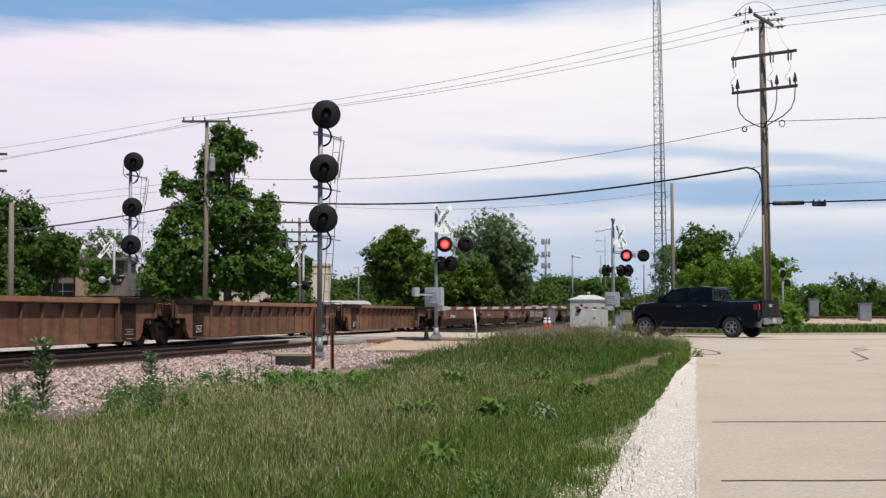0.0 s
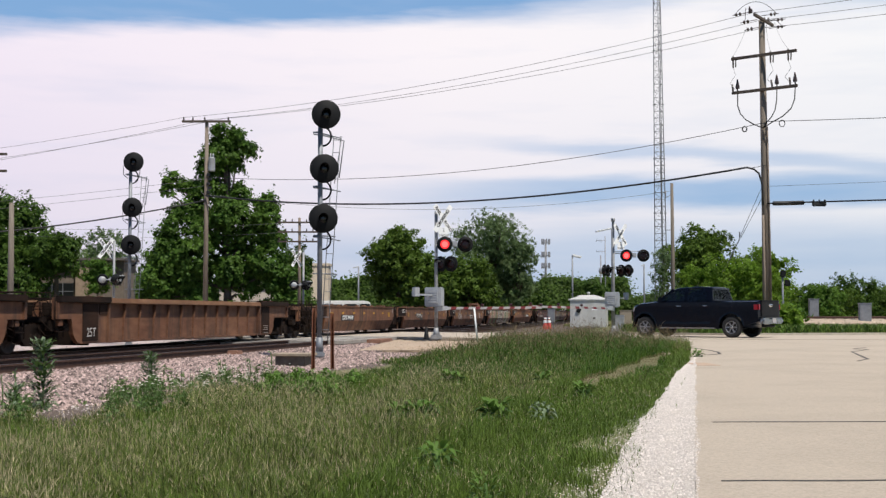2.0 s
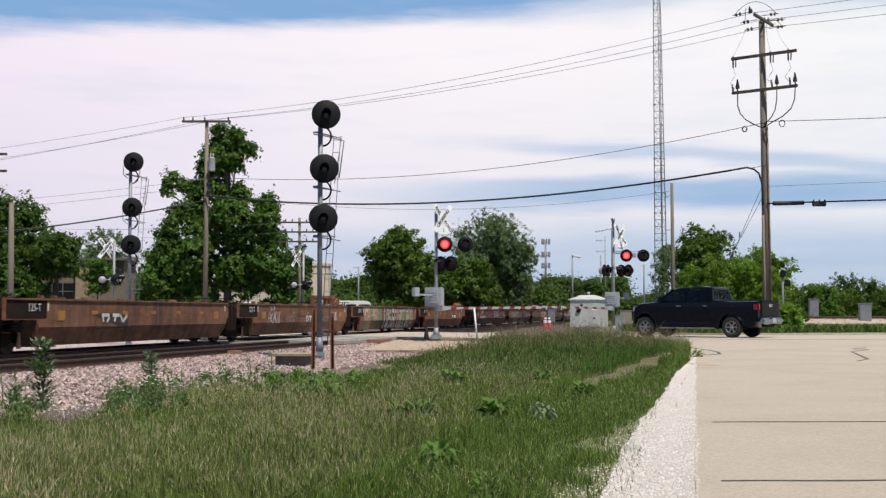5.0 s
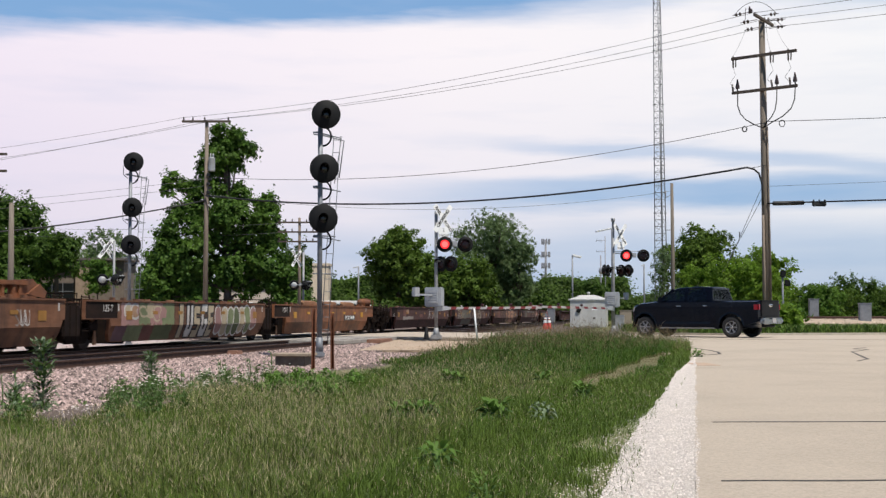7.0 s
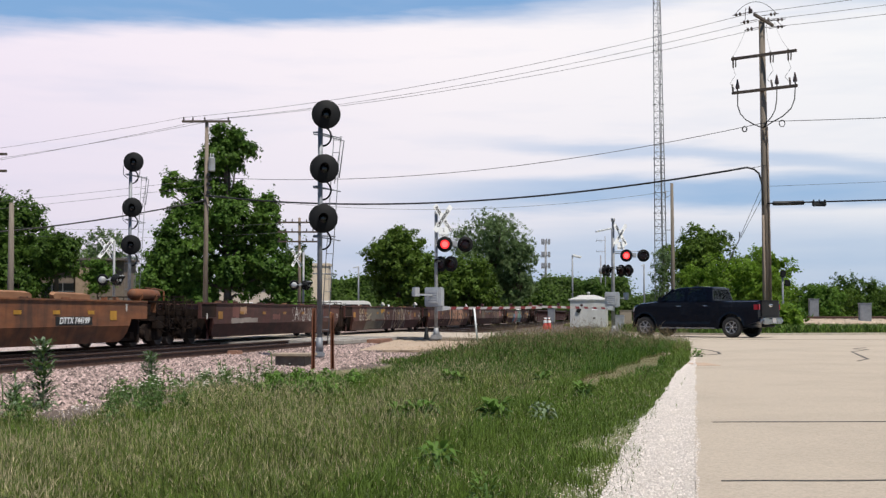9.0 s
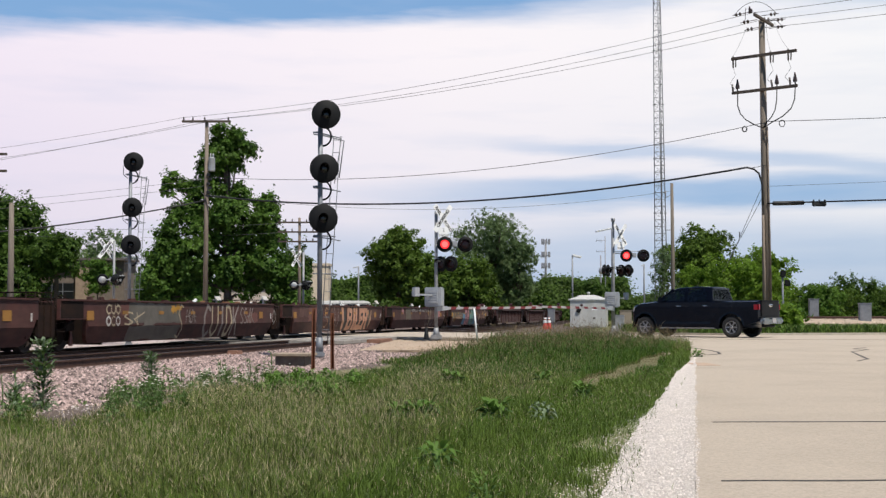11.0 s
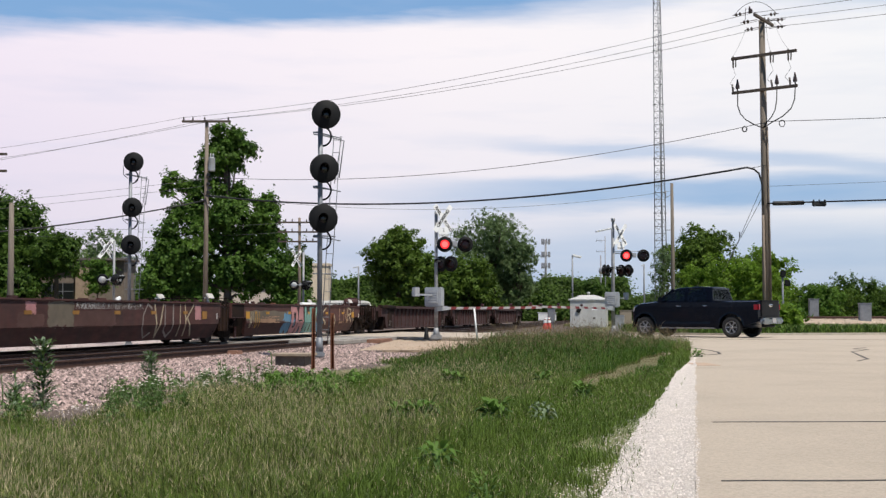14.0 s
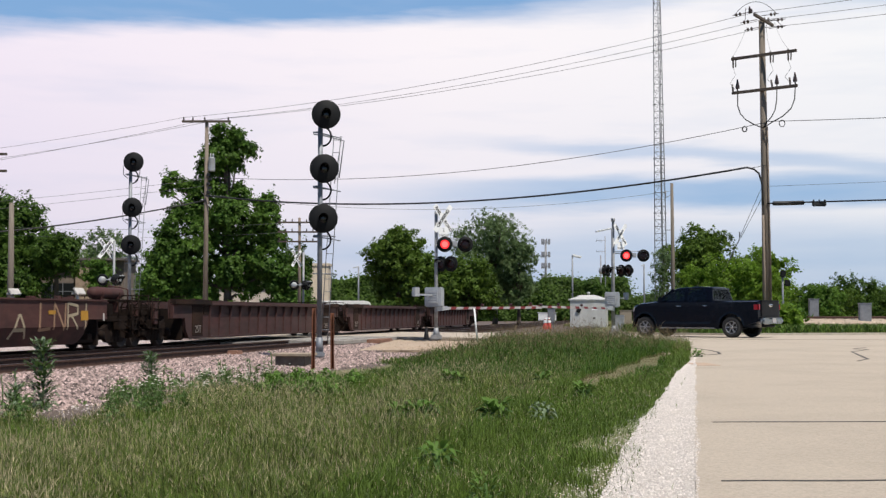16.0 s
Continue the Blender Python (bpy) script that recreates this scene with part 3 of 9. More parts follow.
def scatter_ballast():
    rs = np.random.RandomState(5)
    pts, sz = [], []
    while len(pts) < 46000:
        s = 10.5 + 38.5 * rs.rand() ** 1.1
        c = 6.5 + 5.5 * rs.rand()
        wob = 0.35 * math.sin(s * 0.7) + 0.25 * math.sin(s * 1.9)
        if c < 7.3 + wob and rs.rand() > 0.3 or (s > 38 and c < 8.9 + 0.2 * (s - 38) + 0.5 * rs.rand()):
            continue
        y = s * 0.98292
        if c > 11.6 and rs.rand() > 1.6 * (12.0 - c):
            continue
        pts.append((K * y - c, y, bed_z(c) + 0.02 * rs.rand()))
        sz.append(0.017 + 0.040 * rs.rand() ** 2)
    stones("ballast_stones", pts, sz, M["ballast"], 6, "loose pinkish grey crushed stone along the track", "ballast")
    pts, sz = [], []
    while len(pts) < 9000:
        s = 26 + 60 * rs.rand() ** 1.3
        c = 14.45 + (1.85 * rs.rand() if rs.rand() < 0.6 else 5.2 + 5.5 * rs.rand())
        y = s * 0.98292
        if 40 < s < 58 and (c < 17.5 or s > 55):
            continue
        pts.append((K * y - c, y, bed_z(c) + 0.03 * rs.rand()))
        sz.append(0.03 + 0.035 * rs.rand())
    stones("ballast_stones", pts, sz, M["ballast"], 7, "loose pinkish grey crushed stone between the tracks", "ballast")
    pts, sz = [], []
    while len(pts) < 34000:
        y = 5.5 + 21 * rs.rand() ** 1.5
        w = shoulder_width(y)
        a = -0.02 - 0.02 * math.sin(y * 2.3) * math.sin(y * 0.9) + w * rs.rand() ** 0.85 * 1.9
        if a > w and rs.rand() > 0.20 * (1.9 * w - a) / (0.9 * w):
            continue
        pts.append((0.195 * y - a, y, (ROADZ - 0.007 - (0.03 if a > w else 0.0) if a > 0.015 else ROADZ + 0.001) + 0.006 * rs.rand()))
        sz.append(0.0042 + 0.0052 * rs.rand() ** 2)
    stones("shoulder_stones", pts, sz, M["white_stone"], 8, "loose white limestone chips beside the road", "gravel")
    pts, sz = [], []
    while len(pts) < 6000:
        s = 38 + 16 * rs.rand()
        c = 7.0 + (2.4 + 0.15 * (s - 38)) * rs.rand()
        y = s * 0.98292
        pts.append((K * y - c, y, -0.055 + 0.03 * rs.rand()))
        sz.append(0.018 + 0.03 * rs.rand())
    stones("apron_stones", pts, sz, M["tan_gravel"], 9, "loose tan chippings beside the level crossing", "gravel")


scatter_ballast()

RAIL_PROFILE = [(-0.037, 0.0), (-0.037, -0.03), (-0.011, -0.045), (-0.009, -0.14), (-0.07, -0.16), (-0.07, -0.172), (0.07, -0.172), (0.07, -0.16), (0.009, -0.14), (0.011, -0.045), (0.037, -0.03), (0.037, 0.0)]


def track(c, z, label):
    t = thing("railway_track", on_track(0, c, z), label, "railway track", "railway tracks")
    for u in (-0.755, 0.755):
        bm = bmesh.new()
        prism(bm, [(a + u, b) for a, b in RAIL_PROFILE], lambda a, b, d: (a, -60 + d, b), 560)
        part("rail", bm, M["rail"], t)
        bm = bmesh.new()
        box(bm, (u, 220, 0.0015), (0.060, 560, 0.003))
        part("running_surface", bm, M["rail_head"], t, "polished rail head")
    me = None
    for k in range(150):
        s = 14.0 + 0.53 * k
        if 43 < s < 56:
            continue
        if me is None:
            bm = bmesh.new()
            box(bm, (0, 0, 0), (2.6, 0.22, 0.14), bev=0.012)
            o = part("tie", bm, M["tie"], t)
            me = o.data
        else:
            o = new("tie", me)
            o.parent = t
        o.matrix_basis = pose(0.03 * math.sin(k * 7.1), s, -0.225 + 0.012 * math.sin(k * 3.3), 0, 0, 0.8 * math.sin(k * 5.7))
    return t


track(12.85, RAILZ, "rusty railway track with polished rail heads on ballast")
track(17.30, FARZ, "rusty railway track under the passing train")


def crossing_panels():
    t = thing("crossing_surface", on_track(0, 12.85, RAILZ), "grey concrete and timber level crossing surface between rails", "level crossing")
    me = None
    for u0 in (0.0, -4.374):
        for k in range(6):
            for u, w in ((u0 + 0.0, 1.30), (u0 + 1.13, 0.56), (u0 - 1.13, 0.56)):
                bm = bmesh.new()
                box(bm, (0, 0, 0), (w, 2.36, 0.12), bev=0.01)
                o = part("panel", bm, M["panel"], t)
                # panels step back with the slant of the street
                o.matrix_basis = pose(u, 45.8 + 2.4 * k - u * 0.35, -0.062 - (RAILZ - FARZ if u0 else 0), 0, 0, 0)
    bm = bmesh.new()
    box(bm, (1.55, 48.4, -0.085), (0.7, 2.0, 0.14), bev=0.02)
    part("end_timber", bm, M["timber"], t, "pale weathered timber ramp")
    bm = bmesh.new()
    box(bm, (1.15, 34.3, -0.12), (0.28, 0.42, 0.15), bev=0.02)
    part("timber_block", bm, M["timber"], t, "pale timber block beside the rail")


crossing_panels()


# ---- the train ----
SPEED = 13.97
AHEAD = 0.27    # how far the train is moved up at the start
SIDE = 1.46     # half width of a car
TOP, MID, LOW = 1.34, 0.65, 0.21   # over the rail
STREAK = dict(streak=(0.030, 0.018, 0.014), stretch=(1, 0.7, 2.4))
RUST = {
    "orange": surf("faded_orange_paint", (0.252, 0.092, 0.032), (0.172, 0.058, 0.023), 2.0, 0.75, 0.15, stain=(0.085, 0.042, 0.025), sscale=0.6, samt=0.8, streakamt=0.75, **STREAK),
    "brown": surf("rust_brown_paint", (0.200, 0.082, 0.038), (0.115, 0.044, 0.021), 2.0, 0.78, 0.15, stain=(0.27, 0.135, 0.07), sscale=0.55, samt=0.5, streakamt=0.85, **STREAK),
    "dark": surf("dark_brown_paint", (0.078, 0.022, 0.017), (0.047, 0.015, 0.013), 2.0, 0.8, 0.15, stain=(0.105, 0.042, 0.030), sscale=0.7, samt=0.5, streakamt=0.6, **STREAK),
    "maroon": surf("maroon_paint", (0.070, 0.020, 0.017), (0.043, 0.014, 0.012), 2.0, 0.78, 0.15, stain=(0.045, 0.025, 0.022), sscale=0.8, samt=0.6, streakamt=0.6, **STREAK),
    "rail": surf("dusty_tan_paint", (0.33, 0.17, 0.085), (0.23, 0.105, 0.05), 2.5, 0.8, 0.15, stain=(0.10, 0.05, 0.03), sscale=0.7, samt=0.7, stretch=(1, 0.5, 1)),
    "soot": surf("sooty_paint", (0.012, 0.008, 0.007), (0.022, 0.013, 0.010), 2.0, 0.9, 0.15, spec=0.15, stain=(0.085, 0.04, 0.022), sscale=0.6, samt=0.4, stretch=(1, 0.7, 1.6)),
}
UNDER = surf("grimy_steel", (0.010, 0.007, 0.006), (0.022, 0.013, 0.009), 4.0, 0.9, 0.2, spec=0.12)
WHEEL = surf("wheel_steel", (0.026, 0.019, 0.016), (0.060, 0.044, 0.036), 5.0, 0.7, 0.1, metal=0.15)
PAINT = {n: surf("spray_" + n, c, tuple(v * 0.78 for v in c), 3.0, 0.7, 0.0, stain=tuple(v * 0.5 for v in c), sscale=1.0, samt=0.6) for n, c in dict(
    white=(0.66, 0.62, 0.58), cream=(0.52, 0.42, 0.28), soot=(0.075, 0.065, 0.058), grey=(0.30, 0.25, 0.22), yellow=(0.54, 0.27, 0.025), green=(0.22, 0.30, 0.13), pink=(0.58, 0.27, 0.27), tan=(0.42, 0.25, 0.15), teal=(0.20, 0.40, 0.34), blue=(0.13, 0.30, 0.45), black=(0.028, 0.024, 0.022), patch=(0.10, 0.042, 0.032), primer=(0.17, 0.060, 0.045), ink=(0.009, 0.008, 0.008), drab=(0.135, 0.120, 0.098), mauve=(0.16, 0.085, 0.10), rose=(0.40, 0.22, 0.20), sage=(0.20, 0.23, 0.11), moss=(0.10, 0.12, 0.05), slate=(0.030, 0.036, 0.036), salmon=(0.52, 0.27, 0.17), ochre=(0.36, 0.17, 0.03), khaki=(0.15, 0.12, 0.085)).items()}


def bogie(parent, y):
    """A two-axle truck at y: side frames, bolster, springs and two wheelsets that turn."""
    bm = bmesh.new()
    for sx in (-1, 1):
        x = sx * 0.99
        outline = [(-1.15, 0.34), (-1.15, 0.56), (-0.72, 0.60), (-0.42, 0.74), (0.42, 0.74), (0.72, 0.60), (1.15, 0.56), (1.15, 0.34), (0.75, 0.38), (0.5, 0.20), (-0.5, 0.20), (-0.75, 0.38)]
        prism(bm, outline, lambda a, b, d, x=x: (x - 0.06 + d, y + a, b), 0.12)
        for dy in (-0.92, 0.92):
            lathe(bm, [(0.0, 0.09), (0.10, 0.08), (0.13, 0.0), (0.13, -0.10)], 12, Matrix.Translation((x + sx * 0.08, y + dy, 0.42)) @ Euler((0, radians(90) * sx, 0)).to_matrix().to_4x4())
        for dy in (-0.22, 0.0, 0.22):
            pipe(bm, [(x, y + dy, 0.24), (x, y + dy, 0.50)], 0.075, 8)
    box(bm, (0, y, 0.56), (2.1, 0.36, 0.24), bev=0.03)
    b = part("bogie", bm, UNDER, parent, "grimy two-axle truck")
    for dy in (-0.92, 0.92):
        bm = bmesh.new()
        pipe(bm, [(-0.8, 0, 0), (0.8, 0, 0)], 0.08, 10)
        for sx in (-1, 1):
            lathe(bm, [(0.0, 0.05), (0.12, 0.06), (0.16, 0.02), (0.33, 0.01), (0.36, 0.055), (0.42, 0.05), (0.425, -0.06), (0.455, -0.07), (0.45, -0.10), (0.30, -0.06), (0.0, -0.06)], 22, Matrix.Translation((sx * 0.765, 0, 0)) @ Euler((0, radians(90) * sx, 0)).to_matrix().to_4x4())
            for k in range(4):
                a = k * math.pi / 2
                box(bm, (sx * 0.79, 0.24 * math.cos(a), 0.24 * math.sin(a)), (0.03, 0.05, 0.05))
        w = part("wheelset", bm, WHEEL, b)
        w.matrix_basis = pose(0, y + dy, 0.425)
        WHEELSETS.append((w, y + dy))
    return b


WHEELSETS = []
UNITS = []


def side_low(y, e):
    """Lower edge of a car's side: it steps up over the truck at each end, with a rounded corner. e: where the plate and its lower part begin and end."""
    ya, la, lb, yb = e
    d = min(y - la, lb - y)
    if d < 0:
        return 0.86
    if d >= 0.55:
        return LOW
    return LOW + (0.86 - LOW) * (1 - math.sqrt(max(0.0, 1 - ((0.55 - d) / 0.55) ** 2)))


def stations(e):
    ya, la, lb, yb = e
    s = {ya, yb, la - 0.002, lb + 0.002, *(la + 0.55 * k / 5 for k in range(6)), *(lb - 0.55 * k / 5 for k in range(6)), *(la + 0.55 + (lb - la - 1.1) * k / 8 for k in range(9))}
    return sorted(v for v in s if ya <= v <= yb)


def skin(z):
    """Half width of a smooth car's side at a height."""
    return SIDE if z > MID else SIDE - 0.012 - 0.17 * (MID - z) / (MID - LOW)


def ribbon(bm, pts, w, lift, mi, follow=True):
    """A flat painted stroke on the side: points (y, z), lying on the plate."""
    raw = [Vector(p) for p in pts]
    pts = []
    for p, q in zip(raw, raw[1:]):
        pts += [p.lerp(q, k / 10) for k in range(10)]
    pts.append(raw[-1])
    L_, R_ = [], []
    for i, p in enumerate(pts):
        d = (pts[min(i + 1, len(pts) - 1)] - pts[max(i - 1, 0)])
        d = d.normalized() if d.length > 1e-6 else Vector((1, 0))
        nrm = Vector((-d.y, d.x)) * w * 0.5
        for side, s in ((L_, 1), (R_, -1)):
            q = p + nrm * s
            side.append(bm.verts.new((skin(q.y) + lift, *q)))
    for i in range(len(pts) - 1):
        f = bm.faces.new((L_[i], L_[i + 1], R_[i + 1], R_[i]))
        f.material_index = mi
    return L_[0]


GLYPHS = {
    "D": [[(0, 0), (0, 1), (0.6, 0.95), (1, 0.5), (0.6, 0.05), (0, 0)]], "A": [[(0, 0), (0.45, 1), (0.55, 1), (1, 0)], [(0.2, 0.38), (0.8, 0.38)]],
    "W": [[(0, 1), (0.25, 0), (0.5, 0.7), (0.75, 0), (1, 1)]], "K": [[(0, 0), (0, 1)], [(0, 0.45), (1, 1)], [(0.2, 0.55), (1, 0)]],
    "C": [[(1, 0.85), (0.5, 1), (0, 0.65), (0, 0.3), (0.5, 0), (1, 0.15)]], "U": [[(0, 1), (0, 0.2), (0.5, 0), (1, 0.2), (1, 1)]],
    "E": [[(1, 1), (0, 1), (0, 0), (1, 0)], [(0, 0.5), (0.8, 0.5)]], "R": [[(0, 0), (0, 1), (0.9, 0.9), (0.9, 0.6), (0, 0.5)], [(0.4, 0.5), (1, 0)]],
    "L": [[(0, 1), (0, 0), (1, 0.05)]], "I": [[(0.5, 0), (0.5, 1)]], "V": [[(0, 1), (0.5, 0), (1, 1)]],
    "S": [[(1, 0.9), (0.5, 1), (0, 0.72), (0.5, 0.5), (1, 0.25), (0.5, 0), (0, 0.08)]], "O": [[(0.5, 1), (0, 0.7), (0, 0.3), (0.5, 0), (1, 0.3), (1, 0.7), (0.5, 1)]],
    "N": [[(0, 0), (0, 1), (1, 0), (1, 1)]],
}


def strokes(parent, y0, y1, z0, z1, names, seed, n, w, label, wild=0.6, lift=0.011, shapes=""):
    """Sprayed strokes: the given letter shapes, or tall bent marks that spell nothing."""
    n = len(shapes) or n
    rnd = random.Random(seed)
    for k in range(n):
        a = y0 + (y1 - y0) * (k + 0.1) / n
        b = y0 + (y1 - y0) * (k + 0.9) / n
        h = z1 - z0
        j = lambda: rnd.uniform(-wild, wild) * (b - a)
        x = lift + 0.0015 * (k % 3)
        mi = rnd.randrange(len(names))
        kinds = rnd.choice((0, 1, 2, 3))
        mid = (a + b) / 2
        if kinds == 0:
            ps = [[(a + j(), z0), (mid + j(), z1), (b + j(), z0)], [(a + j() * 0.5, z0 + h * 0.45), (b, z0 + h * 0.5)]]
        elif kinds == 1:
            ps = [[(a + j(), z0), (a + j(), z1)], [(a, z0 + h * 0.45), (b + j(), z1)], [(a + j() * 0.3, z0 + h * 0.5), (b + j(), z0)]]
        elif kinds == 2:
            ps = [[(b, z1 - 0.1 * h), (mid, z1), (a, z0 + h * 0.65), (mid, z0 + h * 0.45), (b, z0 + h * 0.2), (mid, z0), (a, z0 + 0.08 * h)]]
        else:
            ps = [[(a, z1), (a + j() * 0.3, z0 + 0.1 * h), (mid, z0), (b + j() * 0.3, z0 + 0.12 * h), (b, z1)], [(mid, z0), (mid + j(), z1)]]
        if shapes:
            ps = [[(a + (b - a) * u + j() * 0.25, z0 + h * v) for u, v in line] for line in GLYPHS[shapes[k]]]
        bm = bmesh.new()
        first = None
        for p in ps:
            start = ribbon(bm, p, w * rnd.uniform(0.7, 1.2), x, 0)
            if first:
                hairline(bm, first, start)
            first = start
        if ps:
            part("spray_lettering", bm, PAINT[names[mi]], parent, label)
        else:
            bm.free()


def patches(parent, y0, y1, z, n, mat, size, label, name="reflector"):
    for k in range(n):
        bm = bmesh.new()
        box(bm, (SIDE + 0.010, y0 + (y1 - y0) * (k + 0.5) / n, z), (0.008, size[0], size[1]))
        part(name, bm, mat, parent, label)


def end_gear(u, y, sign, paint, platform=True, tank=False):
    """Platform, posts, rails and brake gear over the truck at a car's end; sign: towards the open end."""
    bm = bmesh.new()
    box(bm, (0, y, 0.86), (2.3, 1.7, 0.16), bev=0.02)
    box(bm, (0, y + sign * 0.55, 0.72), (0.6, 1.3, 0.3), bev=0.03)
    part("end_platform", bm, UNDER, u)
    bm = bmesh.new()
    for x in (-1.25, -0.4, 0.45, 1.3):
        pipe(bm, [(x, y + sign * 0.75, 0.9), (x, y + sign * 0.75, 1.55)], 0.016, 6)
    for z in (1.2, 1.54):
        pipe(bm, [(-1.3, y + sign * 0.75, z), (1.32, y + sign * 0.75, z)], 0.014, 6)
    for z in (0.55, 0.85, 1.15, 1.45):
        pipe(bm, [(1.36, y + sign * 0.15, z), (1.36, y + sign * 0.6, z)], 0.018, 6)
    for dy in (0.15, 0.6):
        pipe(bm, [(1.36, y + sign * dy, 0.4), (1.36, y + sign * dy, 1.5)], 0.018, 6)
    part("handrail", bm, UNDER, u)
    bm = bmesh.new()
    box(bm, (0.55, y - sign * 0.1, 1.12), (0.5, 0.45, 0.36), bev=0.03)
    part("brake_valve", bm, UNDER, u)
    bm = bmesh.new()
    pipe(bm, [(-0.7, y - 0.45, 1.15), (-0.7, y + 0.45, 1.15)], 0.2, 12)
    part("air_reservoir", bm, UNDER, u)
    # crossover grating level with the top of the side, on short legs
    bm = bmesh.new()
    for k in range(7):
        box(bm, (-1.1 + 0.36 * k, y + sign * 0.35, TOP + 0.05), (0.05, 1.5, 0.045))
    for d in (-0.35, 0.35, 1.05):
        box(bm, (0, y + sign * d, TOP + 0.045), (2.5, 0.05, 0.05))
        for x in (-1.15, 1.18):
            pipe(bm, [(x, y + sign * d, 0.9), (x, y + sign * d, TOP + 0.04)], 0.022, 6)
    part("crossover_grating", bm, UNDER, u)
    # brake wheel, rods and air hoses
    bm = bmesh.new()
    m = Matrix.Translation((1.02, y + sign * 0.62, 1.12)) @ Euler((radians(90), 0, 0)).to_matrix().to_4x4()
    ring = [m @ Vector((0.24 * math.cos(k * 0.5236), 0.24 * math.sin(k * 0.5236), 0)) for k in range(13)]
    pipe(bm, ring, 0.018, 6, cap=False)
    for k in range(0, 12, 3):
        pipe(bm, [m @ Vector((0, 0, 0)), ring[k]], 0.012, 5)
    part("brake_wheel", bm, UNDER, u)
    bm = bmesh.new()
    for x, z0 in ((1.1, 0.5), (0.85, 0.42), (1.25, 0.62)):
        pipe(bm, [(x, y - sign * 0.5, z0 + 0.2), (x + 0.05, y + sign * 0.1, z0), (x, y + sign * 0.6, z0 - 0.06), (x - 0.1, y + sign * 1.0, z0 + 0.25)], 0.022, 6)
    box(bm, (1.2, y - sign * 0.3, 0.66), (0.18, 0.5, 0.22), bev=0.02)
    box(bm, (1.15, y + sign * 0.45, 0.70), (0.2, 0.28, 0.3), bev=0.03)
    part("brake_rigging", bm, UNDER, u)
    if not platform:
        for x in (1.28, 0.7):
            bm = bmesh.new()
            box(bm, (x, y + sign * 0.25, 1.0), (0.14, 0.30, 0.62), bev=0.02)
            box(bm, (x, y - sign * 0.15, 1.22), (0.14, 0.9, 0.12), bev=0.02)
            part("end_post", bm, paint, u, "rust-brown end post")
    if tank:
        bm = bmesh.new()
        m = Matrix.Translation((0.55, y + sign * 0.15, 1.60)) @ Euler((radians(90), 0, 0)).to_matrix().to_4x4()
        lathe(bm, [(0.0, -1.0), (0.13, -0.96), (0.17, -0.85), (0.17, 0.85), (0.13, 0.96), (0.0, 1.0)], 16, m)
        for d in (-0.55, 0.55):
            box(bm, (0.55, y + sign * 0.15 + d, 1.30), (0.3, 0.08, 0.5))
            pipe(bm, [(0.72, y + sign * 0.15 + d, 1.38), (0.735, y + sign * 0.15 + d, 1.60), (0.55, y + sign * 0.15 + d, 1.785)], 0.02, 5)
        pipe(bm, [(0.75, y + sign * 1.2, 1.1), (0.75, y + sign * 1.2, 1.72), (0.5, y + sign * 1.15, 1.80), (0.2, y + sign * 1.0, 1.82)], 0.025, 6)
        part("air_tank", bm, paint, u, "rust-brown air tank")


def coupler(u, y, sign):
    bm = bmesh.new()
    box(bm, (0, y - sign * 0.5, 0.82), (0.22, 1.0, 0.24), bev=0.02)
    box(bm, (0, y - sign * 0.06, 0.82), (0.34, 0.3, 0.3), bev=0.05)
    pipe(bm, [(0.35, y - sign * 0.7, 0.75), (0.4, y - sign * 0.3, 0.45), (0.3, y, 0.5)], 0.03, 6)
    part("coupler", bm, UNDER, u)


def smooth_car(e):
    """The well of a smooth-sided car: plates that slope in below the knee."""
    y0, y1 = e[0], e[3]
    out = []
    for sx in (-1, 1):
        bm = bmesh.new()
        ys = stations(e)
        rows = []
        for y in ys:
            lo = side_low(y, e)
            zs = [(z, skin(z)) for z in [TOP] + [max(q, lo - 0.001 * k) for k, q in enumerate((MID + 0.02, MID, MID - (MID - LOW) * 0.5, LOW))]]
            inner = [(z, x - 0.10) for z, x in zs]
            rows.append([bm.verts.new((sx * x, y, z)) for z, x in zs + inner[::-1]])
        n = len(rows[0])
        for q, w in zip(rows, rows[1:]):
            for k in range(n):
                if len({q[k], q[(k + 1) % n], w[(k + 1) % n], w[k]}) == 4:
                    bm.faces.new((q[k], q[(k + 1) % n], w[(k + 1) % n], w[k]))
        bm.faces.new(rows[0])
        bm.faces.new(rows[-1][::-1])
        # top flange
        box(bm, (sx * (SIDE - 0.06), (y0 + y1) / 2, TOP + 0.022), (0.20, y1 - y0 - 0.1, 0.045))
        out.append(bm)
    return out


